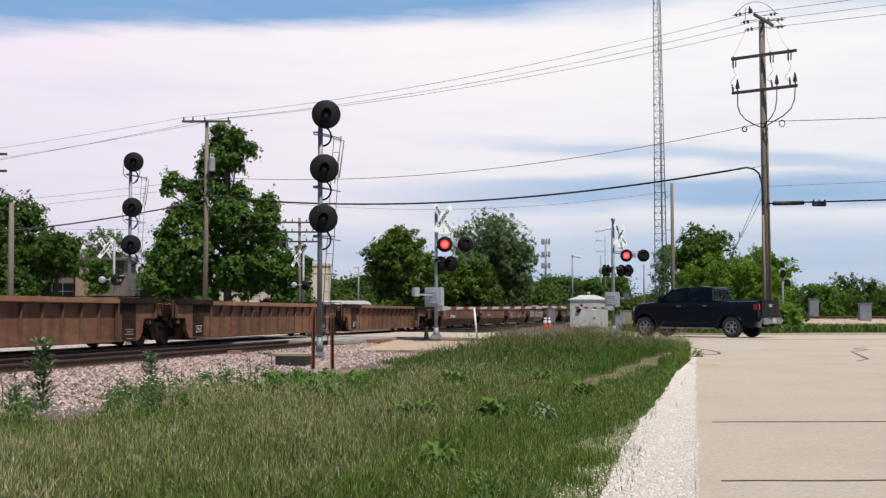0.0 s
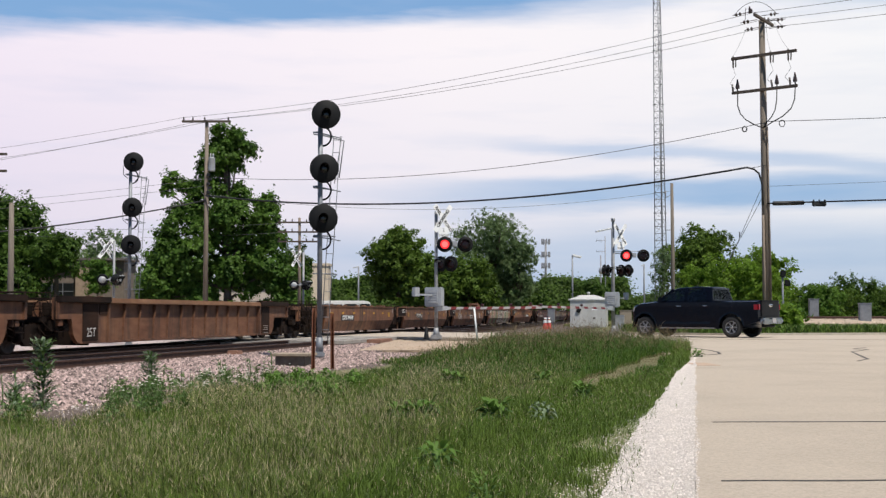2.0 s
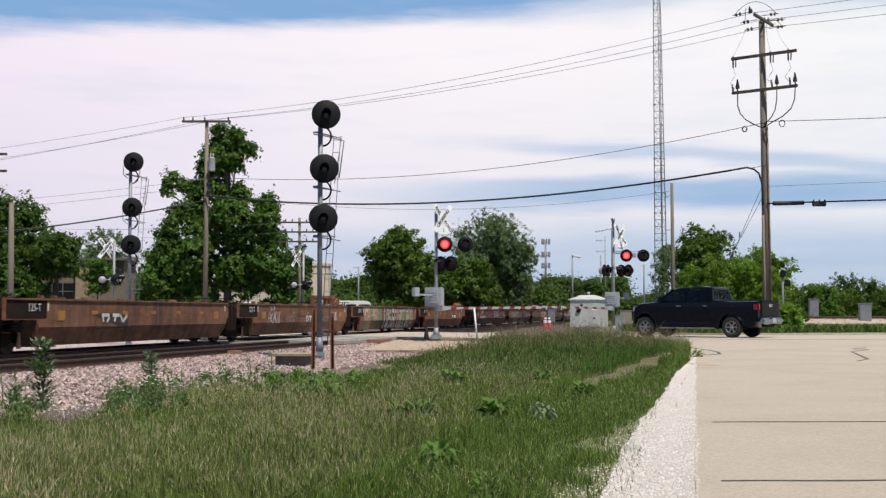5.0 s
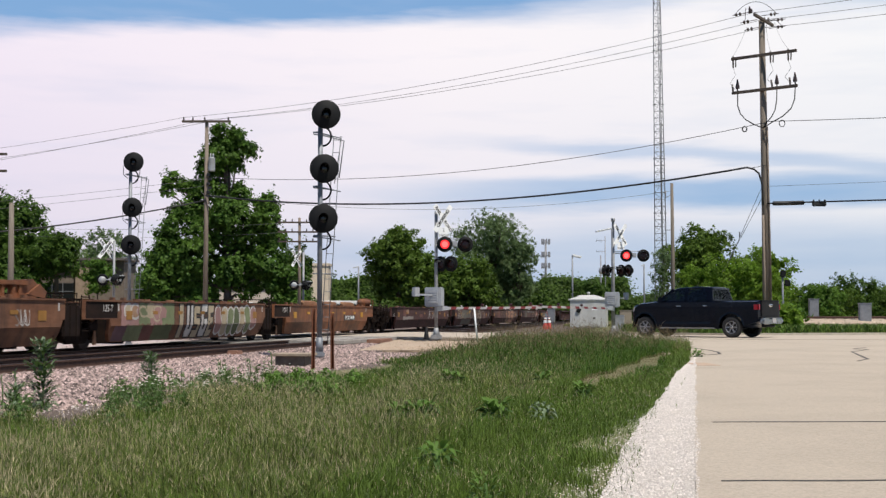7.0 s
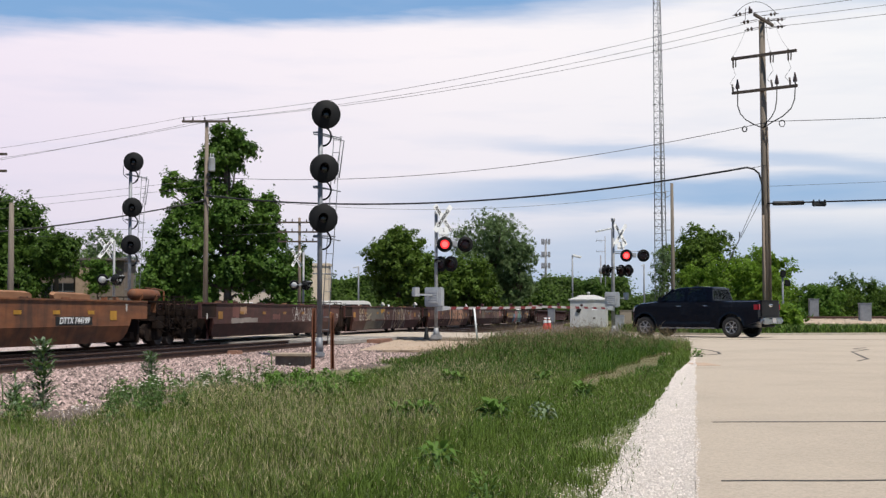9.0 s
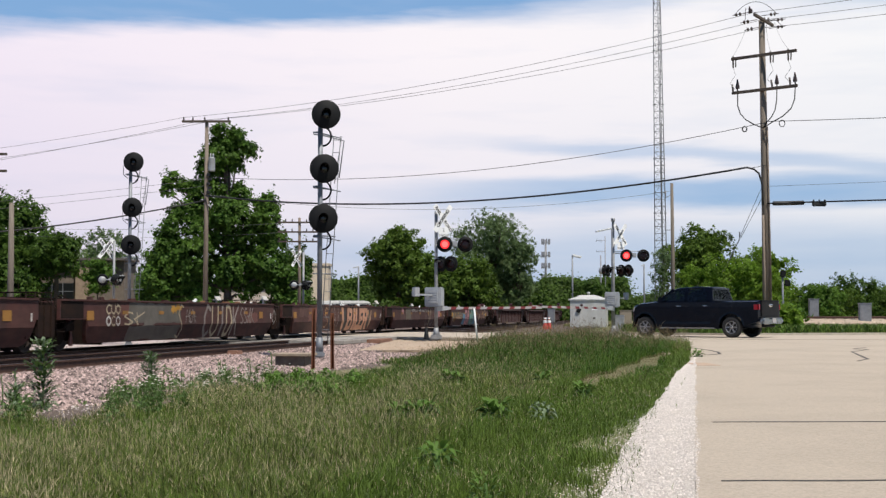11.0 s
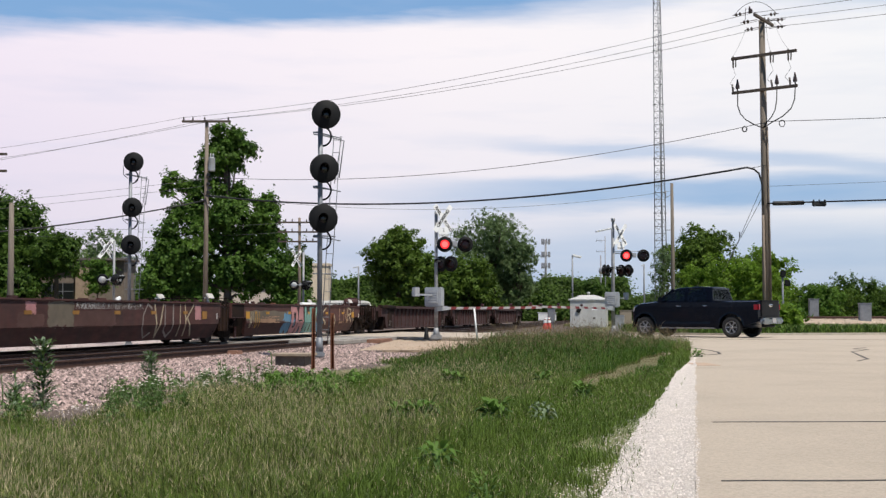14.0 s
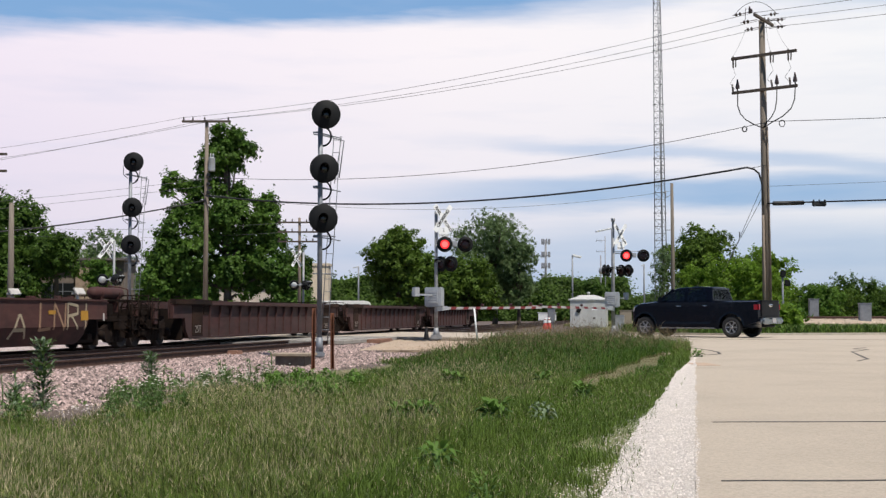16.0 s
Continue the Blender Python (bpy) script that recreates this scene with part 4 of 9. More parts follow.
def ribbed_car(u, e, paint):
    """The well of a ribbed car: a deep top rail, set-back plates, slim upright ribs and sooty end panels."""
    y0, y1 = e[0], e[3]
    top = TOP + 0.09
    r0, r1 = e[1] + 2.2, e[2] - 1.9
    ys = sorted({*stations(e), r0, r1})
    n = int((r1 - r0) / 1.0)
    pale = RUST["rail"] if paint is not RUST["maroon"] else paint
    for sx in (-1, 1):
        bm = bmesh.new()
        outline = [(y, side_low(y, e)) for y in ys] + [(y1, top), (y0, top)]
        prism(bm, outline, lambda a, b, d, sx=sx: (sx * (SIDE - 0.19 + d), a, b), 0.05)
        box(bm, (sx * (SIDE - 0.12), (r0 + r1) / 2, LOW + 0.03), (0.14, r1 - r0, 0.07), bev=0.015)
        part("side_wall", bm, paint, u)
        bm = bmesh.new()
        box(bm, (sx * (SIDE - 0.10), (r0 + r1) / 2, top - 0.07), (0.24, r1 - r0 + 0.1, 0.15), bev=0.02)
        part("top_rail", bm, pale, u, "dusty tan top rail")
        # the set-forward end panels: bare plate, then a sooty one with worn stencils, under a dark cap
        for a, b, near in ((y0, r0, y0), (r1, y1, y1)):
            bm = bmesh.new()
            yy = [y for y in ys if a <= y <= b]
            prism(bm, [(y, side_low(y, e) + 0.01) for y in yy] + [(b, top - 0.10), (a, top - 0.10)], lambda p, q, d, sx=sx: (sx * (SIDE - 0.12 + d), p, q), 0.04)
            for y in (a + 0.06, b - 0.06):
                z = max(side_low(min(max(y, y0 + 0.01), y1 - 0.01), e), 0.2)
                box(bm, (sx * (SIDE - 0.06), y, (z + top - 0.14) / 2), (0.08, 0.09, top - 0.16 - z))
            part("end_panel", bm, paint, u)
            bm = bmesh.new()
            box(bm, (sx * (SIDE - 0.07), (a + b) / 2, top - 0.05), (0.22, b - a - 0.1, 0.17), bev=0.02)
            part("end_cap", bm, RUST["soot"], u, "sooty dark cap of the side")
            inner = e[1] + 0.62 if near == y0 else e[2] - 0.62
            far = inner + 0.9 if near == y0 else inner - 0.9
            bm = bmesh.new()
            box(bm, (sx * (SIDE - 0.072), (inner + far) / 2, (LOW + top) / 2 - 0.04), (0.022, abs(far - inner), top - LOW - 0.22))
            q = (far + (b if near == y0 else a)) / 2
            box(bm, (sx * (SIDE - 0.072), q, top - 0.30), (0.02, abs((b if near == y0 else a) - far) - 0.16, 0.30))
            part("end_panel", bm, RUST["soot"], u, "sooty dark end panel")
        mesh = None
        for k in range(1, n):
            y = r0 + (r1 - r0) * k / n
            if mesh is None:
                bm = bmesh.new()
                prism(bm, [(SIDE - 0.15, LOW + 0.06), (SIDE - 0.115, LOW + 0.06), (SIDE - 0.10, 0.72), (SIDE - 0.03, top - 0.14), (SIDE - 0.15, top - 0.14)], lambda a, b, d, sx=sx: (sx * a, -0.03 + d, b), 0.06)
                o = part("rib", bm, paint, u)
                mesh = o.data
            else:
                o = new("rib", mesh)
                o.parent = u
            o.matrix_basis = pose(0, y, 0)
    # a worn stencil on each sooty end panel: short pale bars
    for y, sgn in ((e[2] - 1.07, 1),):
        for k, (w, z) in enumerate(((0.55, 0.56), (0.42, 0.49), (0.62, 0.42), (0.5, 0.30))):
            part("stencil", box(bmesh.new(), (SIDE - 0.057, y + 0.04 * (k % 2), z), (0.004, w, 0.025)), PAINT["grey"], u, "worn pale stencilled line")


def well_car(s0, s1, kind, paint, front, rear, label, truck_front, colour):
    """One car unit from s0 to s1 along the train; front and rear: 'artic' or 'coupler'."""
    L = s1 - s0
    u = thing("well_car", on_track(s0 + AHEAD, 17.30, FARZ), label, "railway car", "cars of the train")
    ends = {("smooth", "artic"): (0.25, 1.75, 0.95, 0.85), ("smooth", "coupler"): (1.5, 2.6, 3.9, 2.8), ("ribbed", "artic"): (1.0, 1.85, 1.35, 0.55), ("ribbed", "coupler"): (1.9, 3.0, 4.3, 2.7)}
    fa, ra = ends[kind, front], ends[kind, rear]
    e = (fa[0], fa[1], L - ra[2], L - ra[3])
    ya, yb = e[0], e[3]
    if kind == "smooth":
        for bm in smooth_car(e):
            part("side_wall", bm, paint, u)
    else:
        ribbed_car(u, e, paint)
    bm = bmesh.new()
    box(bm, (0, L / 2, LOW + 0.06), (2 * SIDE - 0.5, L - 6.2, 0.08))
    part("well_floor", bm, UNDER, u)
    for k in range(5):
        part("cross_bearer", box(bmesh.new(), (0, 3.4 + (L - 6.8) * k / 4, LOW + 0.18), (2 * SIDE - 0.4, 0.25, 0.16)), UNDER, u)
    for y in (3.0, L - 3.0):
        part("bulkhead", box(bmesh.new(), (0, y, 0.66), (2 * SIDE - 0.35, 0.12, 1.0)), UNDER, u)
    for y, sign, how in ((ya, -1, front), (yb, 1, rear)):
        end_gear(u, (1.1 if sign < 0 else L - 1.1) if how == "coupler" else y - sign * 0.6, sign, paint, kind == "smooth", tank=(how == "coupler" and kind == "smooth" and sign > 0))
        if how == "coupler":
            coupler(u, 0.0 if sign < 0 else L, sign)
    if truck_front:
        bogie(u, 0.6 if front == "artic" else 1.4)
    bogie(u, L + 0.6 if rear == "artic" else L - 1.4)
    # container corner guides along the top
    bm = box(bmesh.new(), (0, 0, 0), (0.10, 0.20, 0.09), bev=0.012)
    guide = part("corner_guide", bm, paint, u)
    spots = [(sx * (SIDE - 0.12), y, TOP + 0.08 if kind == "smooth" else TOP + 0.105) for y in (ya + 1.9, ya + 2.6, yb - 2.6, yb - 1.9) for sx in (-1, 1)]
    for k, p in enumerate(spots):
        o = guide if k == 0 else new("corner_guide", guide.data)
        o.parent, o.matrix_basis = u, pose(*p)
    UNITS.append((u, s0))
    return u


def train():
    cuts = (20.0, 39.9, 60.06, 83.0, 100.1, 116.13, 132.1, 148.05, 167.1, 186.6, 204.95, 223.04, 241.1, 262.2, 284.0, 304.1, 325.0)
    kinds = ["ribbed"] * 3 + ["smooth"] * 10 + ["ribbed"] * 3
    cars = [0, 0, 0, 1, 1, 1, 1, 1, 2, 2, 2, 2, 2, 3, 3, 3]
    paints = ["brown", "brown", "brown", "brown", "brown", "brown", "brown", "orange", "dark", "dark", "dark", "dark", "dark", "maroon", "maroon", "maroon"]
    words = {"brown": "rust-brown", "orange": "faded orange", "dark": "dark brown", "maroon": "maroon-brown"}
    us = []
    for i, (a, b) in enumerate(zip(cuts, cuts[1:])):
        f = "artic" if i and cars[i - 1] == cars[i] else "coupler"
        r = "artic" if i + 1 < len(cars) and cars[i + 1] == cars[i] else "coupler"
        if i == 0:
            f = "artic"
        how = "ribbed sides" if kinds[i] == "ribbed" else "smooth sides"
        us.append(well_car(a, b, kinds[i], RUST[paints[i]], f, r, f"empty {words[paints[i]]} container well car with {how} on rails", f == "coupler" or i == 0, paints[i]))
    W = PAINT["white"]
    for i in range(3, 13):
        L = cuts[i + 1] - cuts[i]
        dark = i > 7
        Y = PAINT["yellow" if i in (3, 7, 12) else "ochre"]
        f_end, r_end = i in (3, 8), i in (7, 12)
        stripe_a, stripe_b = {3: 3.4, 8: 2.03}.get(i, 2.3), L - {7: 4.24, 12: 3.0}.get(i, 1.2)
        yel_a, yel_b = {3: 3.75, 8: 3.3}.get(i, 1.95 if dark else 3.0), stripe_b - (0.85 if not dark else 1.15)
        patches(us[i], yel_a + 0.9, yel_b - 0.4, 1.04, 5, Y, (0.36, 0.10), "small yellow reflector")
        # sooty plates at both ends; the rear one reaches down over the truck
        a, b = (1.6, 2.9) if f_end else (0.30, stripe_a - 0.06 if not dark else 1.55)
        bm = bmesh.new()
        box(bm, (SIDE + 0.002, (a + b) / 2, 1.11), (0.012, b - a, 0.44), bev=0.004)
        part("end_plate", bm, RUST["soot"], us[i], "sooty dark end plate")
        if not r_end:
            bm = bmesh.new()
            box(bm, (SIDE - 0.09, L - 0.36, 0.82), (0.05, 0.95, 0.80), bev=0.01)
            for d in (-0.78, -0.45, -0.1):
                box(bm, (SIDE - 0.05, L + d, 0.82), (0.05, 0.06, 0.78))
            part("end_plate", bm, RUST["soot"], us[i], "sooty dark end plate")
        # a pale gusset leans in the arch behind the front plate
        g = (a + 1.0 if f_end else 1.15)
        bm = bmesh.new()
        prism(bm, [(g, 0.84), (g + 0.28, 0.84), (g + 0.36, 0.16), (g + 0.16, 0.16), (g + 0.22, 0.5)], lambda p, q, d: (SIDE - 0.30 + d, p, q), 0.03)
        part("gusset", bm, RUST["rail"] if not dark else PAINT["primer"], us[i], "pale gusset plate in the wheel arch")
        for y in (yel_a, yel_b):
            patches(us[i], y, y, 0.96, 1, Y, (0.40, 0.25), "yellow square patch", "yellow_patch")
        for y in ((stripe_b,) if dark and not f_end else (stripe_a, stripe_b)):
            patches(us[i], y, y, (0.92 if dark else 1.18), 1, W, (0.07, 0.2), "white stripe", "stripe")
        # fold-over flap of the top edge and small cleats along it
        rnd = random.Random(i)
        for k in range(7):
            y = 3.0 + (L - 6.0) * (k + rnd.random() * 0.7) / 7
            bm = box(bmesh.new(), (SIDE - 0.1, y, TOP + 0.06), (0.12, rnd.uniform(0.15, 0.5), rnd.uniform(0.04, 0.09)), bev=0.012)
            part("edge_cleat", bm, RUST[paints[i]] if rnd.random() < 0.7 else RUST["rail"], us[i])
    for i in (0, 1, 2, 13, 14, 15):
        L = cuts[i + 1] - cuts[i]
        lettering("25T", 0.34, pose(SIDE - 0.055, (2.95 if i != 13 else 4.1), 0.50, 90, 0, 90), W if i < 3 else PAINT["grey"], us[i], "marking")
    # the number of the first smooth car stands at both its ends
    for i, y in ((3, 6.5), (7, 11.65)):
        L = cuts[i + 1] - cuts[i]
        bm = bmesh.new()
        k = 0.74 if i == 7 else 0.86
        box(bm, (SIDE + 0.008, y, 0.82), (0.006, 2.75 * k, 0.30 * k))
        part("marking_panel", bm, PAINT["ink"], us[i], "black number panel")
        lettering("DTTX 744199", 0.31 * k, pose(SIDE + 0.014, y, 0.82, 90, 0, 90) @ Matrix.Diagonal((1.22, 1, 1, 1)), M["white_paint"], us[i], "marking", 0.22, 0.006)
    # overpainted number panels with the worn ends of old figures
    for i, y0, y1, z0, z1, a, b in ((4, 5.0, 7.0, 0.60, 1.02, 5.3, 6.9), (5, 7.2, 9.8, 0.44, 0.94, 8.5, 9.65)):
        bm = bmesh.new()
        prism(bm, [(y0, z0 + 0.02), (y0 + 0.05, z0), (y1 - 0.06, z0 + 0.01), (y1, z0 + 0.06), (y1 - 0.02, z1), (y0 + 0.03, z1 - 0.01)], lambda p, q, d: (skin(q) + 0.004 + d, p, q), 0.004)
        part("marking_panel", bm, PAINT["black"], us[i], "black overpainted panel")
        zm, zt = (z0 + z1) / 2 - 0.02, z1 - 0.05
        zm = max(zm, MID + 0.03)
        for k, (p, q, r, w) in enumerate(((0.0, 1, 0.30, 1), (0.06, 1, 0.06, 0), (0.30, 0.9, 0.20, 0), (0.42, 1, 0.70, 1), (0.55, 1, 0.5, 0), (0.74, 1, 0.82, 0), (1.0, 1, 0.85, 0))):
            bm = bmesh.new()
            ribbon(bm, [(a + (b - a) * p, zt if q > 0.95 else zt - 0.05), (a + (b - a) * r, zt if w else zm)], 0.09, 0.012 + 0.0005 * k, 0)
            part("faded_marking", bm, PAINT["white"], us[i], "worn white painted mark")
    for i in (4, 5, 6, 7):
        lettering("125-T", 0.27, pose(SIDE + 0.014, 1.62, 1.15, 90, 0, 90), W, us[i])
    spray_paint(us)
    # what stands on the cars' edges: pale guide blocks in pairs near the rear, white cleats along the near edge
    for i, near, far, small in ((9, 16.7, 17.5, (9.6,)), (10, 16.45, 17.5, (9.45, 12.6)), (11, 16.45, 17.4, (9.3,)), (12, 16.85, 17.4, (12.2,))):
        for x, y in ((SIDE - 0.15, near), (-0.85, far)):
            bm = bmesh.new()
            box(bm, (x, y, TOP + 0.11), (0.05, 0.10, 0.18))
            box(bm, (x + 0.06, y, TOP + 0.26), (0.05, 0.52, 0.20), Euler((0, radians(-30), 0)).to_matrix(), bev=0.015)
            box(bm, (x - 0.04, y, TOP + 0.20), (0.10, 0.34, 0.05), bev=0.01)
            part("guide_block", bm, PAINT["white"], us[i], "pale container guide block")
        for y in small:
            bm = bmesh.new()
            box(bm, (SIDE - 0.08, y, TOP + 0.09), (0.05, 0.34, 0.10), Euler((radians(14), radians(-24), 0)).to_matrix(), bev=0.015)
            box(bm, (SIDE - 0.10, y + 0.1, TOP + 0.03), (0.04, 0.06, 0.10))
            part("edge_cleat", bm, M["white_paint"], us[i], "small white cleat on the edge")
    # a steel frame lying along the top: two long bars, uneven posts, a gusset and a bent end
    bm = bmesh.new()
    for y in (10.3, 12.4, 12.9, 13.2):
        box(bm, (1.2, y, TOP + 0.22), (0.14, 0.12, 0.40), bev=0.01)
    box(bm, (1.2, 11.9, TOP + 0.41), (0.2, 3.3, 0.12), bev=0.02)
    box(bm, (1.2, 12.0, TOP + 0.07), (0.2, 3.9, 0.08), bev=0.02)
    box(bm, (1.05, 11.9, TOP + 0.36), (0.08, 3.1, 0.16), bev=0.02)
    prism(bm, [(13.0, 0.1), (14.3, 0.1), (14.3, 0.30), (13.9, 0.52), (13.1, 0.48)], lambda p, q, d: (1.1 + d, p, TOP + q), 0.12)
    prism(bm, [(13.5, 0.14), (14.35, 0.05), (14.45, 0.22), (14.1, 0.40)], lambda p, q, d: (1.24 + d, p, TOP + q), 0.06)
    part("stacking_frame", bm, RUST["orange"], us[5], "rusty steel frame lying along the car's top")
    for y in (5.4, 8.55, 11.7):
        bm = bmesh.new()
        prism(bm, [(y - 1.0, 0.03), (y + 1.0, 0.03), (y + 0.95, 0.17), (y + 0.86, 0.20), (y - 0.96, 0.21), (y - 1.08, 0.15)], lambda p, q, d: (SIDE - 0.18 + d, p, TOP + q - 0.35 * (d - 0.05)), 0.12)
        part("edge_flap", bm, RUST["rail"], us[7], "tan folded flap along the top edge")
    bm = bmesh.new()
    pipe(bm, [(1.40, 8.7, TOP + 0.06), (1.40, 10.7, TOP + 0.06)], 0.085, 10)
    part("white_roll", bm, M["white_paint"], us[12], "white rolled strap along the edge")


def hairline(bm, a, b):
    """Join two strokes of one letter by a thread, so that they are one piece."""
    bm.faces.new((a, bm.verts.new(a.co + Vector((0, 0.0015, 0.0015))), b))


def block_letter(parent, shape, y, w, z0, z1, lean, fill, edge, lift, label):
    """One fat sprayed letter: straight-sided strokes of a given outline, over a wider copy in the edge colour."""
    h = z1 - z0
    for grow, mat, up in ((0.065, edge, lift), (0.0, fill, lift + 0.004)):
        if not mat:
            continue
        bm = bmesh.new()
        for k, quad in enumerate(BLOCKS[shape]):
            mid = Vector((sum(a for a, b in quad) / 4, sum(b for a, b in quad) / 4))
            ring = []
            for a, b in quad:
                ring.append((y + w * a + lean * b * h + grow * (1 if a > mid.x else -1), z0 + h * b + grow * (1 if b > mid.y else -1)))
            # split at the knee so that the paint lies on both plates
            n = 8
            left, right = [], []
            for (p, q), line in (((ring[0], ring[3]), left), ((ring[1], ring[2]), right)):
                knee = (MID - p[1]) / (q[1] - p[1])
                knee = knee if 0.02 < knee < 0.98 else 0.5
                for j in range(n + 1):
                    t = knee * j / 4 if j < 4 else knee + (1 - knee) * (j - 4) / 4
                    line.append((p[0] + (q[0] - p[0]) * t, p[1] + (q[1] - p[1]) * t))
            put = lambda p: bm.verts.new((skin(min(p[1], TOP)) + up + 0.0004 * k, p[0], min(max(p[1], LOW + 0.02), TOP + 0.02)))
            L_, R_ = [put(p) for p in left], [put(p) for p in right]
            if k:
                hairline(bm, last, L_[4])
            last = L_[4]
            for j in range(n):
                bm.faces.new((L_[j], R_[j], R_[j + 1], L_[j + 1]))
        part("spray_outline" if grow else "spray_letter", bm, PAINT[mat], parent, edge + " sprayed outline" if grow else label)


# strokes of the fat letters as four-sided patches: lower left, lower right, upper right, upper left
BLOCKS = {
    "I": [((0.2, 0), (0.8, 0), (0.8, 1), (0.2, 1))],
    "B": [((0, 0), (0.36, 0), (0.36, 1), (0, 1)), ((0.3, 0.8), (0.85, 0.74), (0.95, 0.95), (0.3, 1)), ((0.3, 0.44), (0.85, 0.46), (0.85, 0.62), (0.3, 0.62)), ((0.3, 0), (0.9, 0.05), (0.95, 0.22), (0.3, 0.2)), ((0.68, 0.5), (0.95, 0.58), (0.98, 0.9), (0.72, 0.8)), ((0.68, 0.08), (1, 0.1), (0.95, 0.5), (0.68, 0.52))],
    "L": [((0, 0), (0.4, 0), (0.42, 1), (0.05, 1)), ((0.3, 0), (0.95, 0.02), (0.98, 0.26), (0.3, 0.24))],
    "E": [((0, 0), (0.38, 0), (0.42, 1), (0.04, 1)), ((0.3, 0.76), (0.95, 0.78), (1.05, 1), (0.3, 1)), ((0.3, 0.40), (0.8, 0.46), (0.85, 0.64), (0.3, 0.60)), ((0.3, 0), (0.9, 0.03), (0.95, 0.22), (0.3, 0.2))],
    "R": [((0, 0), (0.36, 0), (0.38, 1), (0.02, 1)), ((0.3, 0.78), (0.9, 0.76), (0.9, 1), (0.3, 1)), ((0.3, 0.42), (0.9, 0.46), (0.9, 0.62), (0.3, 0.60)), ((0.66, 0.5), (0.98, 0.55), (1, 0.92), (0.68, 0.85)), ((0.66, 0), (1.05, 0), (0.75, 0.5), (0.4, 0.5))],
    "D": [((0, 0), (0.36, 0), (0.36, 1), (0, 1)), ((-0.15, 0.80), (0.9, 0.76), (0.8, 0.98), (-0.15, 1)), ((0.3, 0), (0.8, 0.03), (0.9, 0.24), (0.3, 0.2)), ((0.68, 0.1), (1, 0.2), (1, 0.8), (0.7, 0.9))],
    "A": [((0, 0), (0.36, 0), (0.62, 1), (0.28, 1)), ((0.62, 0), (1, 0), (0.8, 1), (0.48, 1)), ((0.25, 0.26), (0.75, 0.26), (0.7, 0.44), (0.3, 0.44))],
    "W": [((0.12, 0), (0.42, 0), (0.24, 1), (0, 1)), ((0.12, 0), (0.42, 0), (0.58, 0.8), (0.42, 0.8)), ((0.58, 0), (0.88, 0), (0.58, 0.8), (0.42, 0.8)), ((0.58, 0), (0.88, 0), (1.02, 1), (0.76, 1))],
    "K": [((0, 0), (0.34, 0), (0.34, 1), (0, 1)), ((0.25, 0.42), (0.52, 0.34), (1.02, 1), (0.66, 1)), ((0.62, 0), (1.05, 0), (0.62, 0.56), (0.32, 0.52))],
    "U": [((0, 0.1), (0.36, 0.1), (0.34, 1), (0, 1)), ((0.1, 0), (0.9, 0), (0.95, 0.24), (0.04, 0.24)), ((0.64, 0.1), (1, 0.1), (1, 1), (0.66, 1))],
    "S": [((0.1, 0.78), (0.95, 0.76), (1.05, 1), (0.1, 1)), ((0, 0.48), (0.36, 0.5), (0.38, 0.92), (0.02, 0.95)), ((0.02, 0.42), (0.95, 0.40), (0.98, 0.60), (0.02, 0.62)), ((0.66, 0.1), (1, 0.1), (1, 0.56), (0.68, 0.54)), ((0, 0), (0.95, 0), (0.95, 0.22), (0.0, 0.22))],
    "G": [((0.1, 0.78), (0.95, 0.76), (1.05, 1), (0.1, 1)), ((0, 0.1), (0.36, 0.1), (0.38, 0.95), (0.02, 0.9)), ((0.1, 0), (0.95, 0), (0.98, 0.22), (0.1, 0.22)), ((0.66, 0.1), (1, 0.1), (1, 0.5), (0.68, 0.5)), ((0.5, 0.38), (1.05, 0.38), (1.05, 0.54), (0.5, 0.54))],
}


def drips(parent, y0, y1, z0, z1, names, edge, seed, n, label):
    """A row of upright rounded bars of sprayed colour with pale outlines, run together like dripping letters."""
    rnd = random.Random(seed)
    w = (y1 - y0) / n
    for k in range(n):
        a, b = y0 + w * k, y0 + w * (k + 1.04)
        zt, zb = z1 - rnd.uniform(0, 0.10), z0 + rnd.uniform(0.0, 0.22)
        lean = rnd.uniform(-0.12, 0.12)
        for grow, mat, up in ((0.035, edge, 0.004), (-0.03, names[k % len(names)], 0.008)):
            bm = bmesh.new()
            rows = []
            m = 12
            for j in range(m + 1):
                t = j / m
                z = zb - grow + (zt - zb + 2 * grow) * t
                g = max(0.25, (1 - abs(2 * t - 1) ** 7) ** 0.5)
                c = (a + b) / 2 + lean * (t - 0.5) + 0.04 * math.sin(7 * t + k)
                hw = ((b - a) / 2 + grow) * g * (0.9 + 0.12 * math.sin(5 * t + 2 * k))
                z = min(max(z, LOW + 0.02), TOP + 0.03)
                x = skin(min(z, TOP)) + up + 0.0005 * (k % 3)
                rows.append((bm.verts.new((x, c - hw, z)), bm.verts.new((x, c + hw, z))))
            for q, r in zip(rows, rows[1:]):
                bm.faces.new((q[0], q[1], r[1], r[0]))
            part("spray_outline" if grow > 0 else "spray_paint", bm, PAINT[mat], parent, "" if grow > 0 else label)


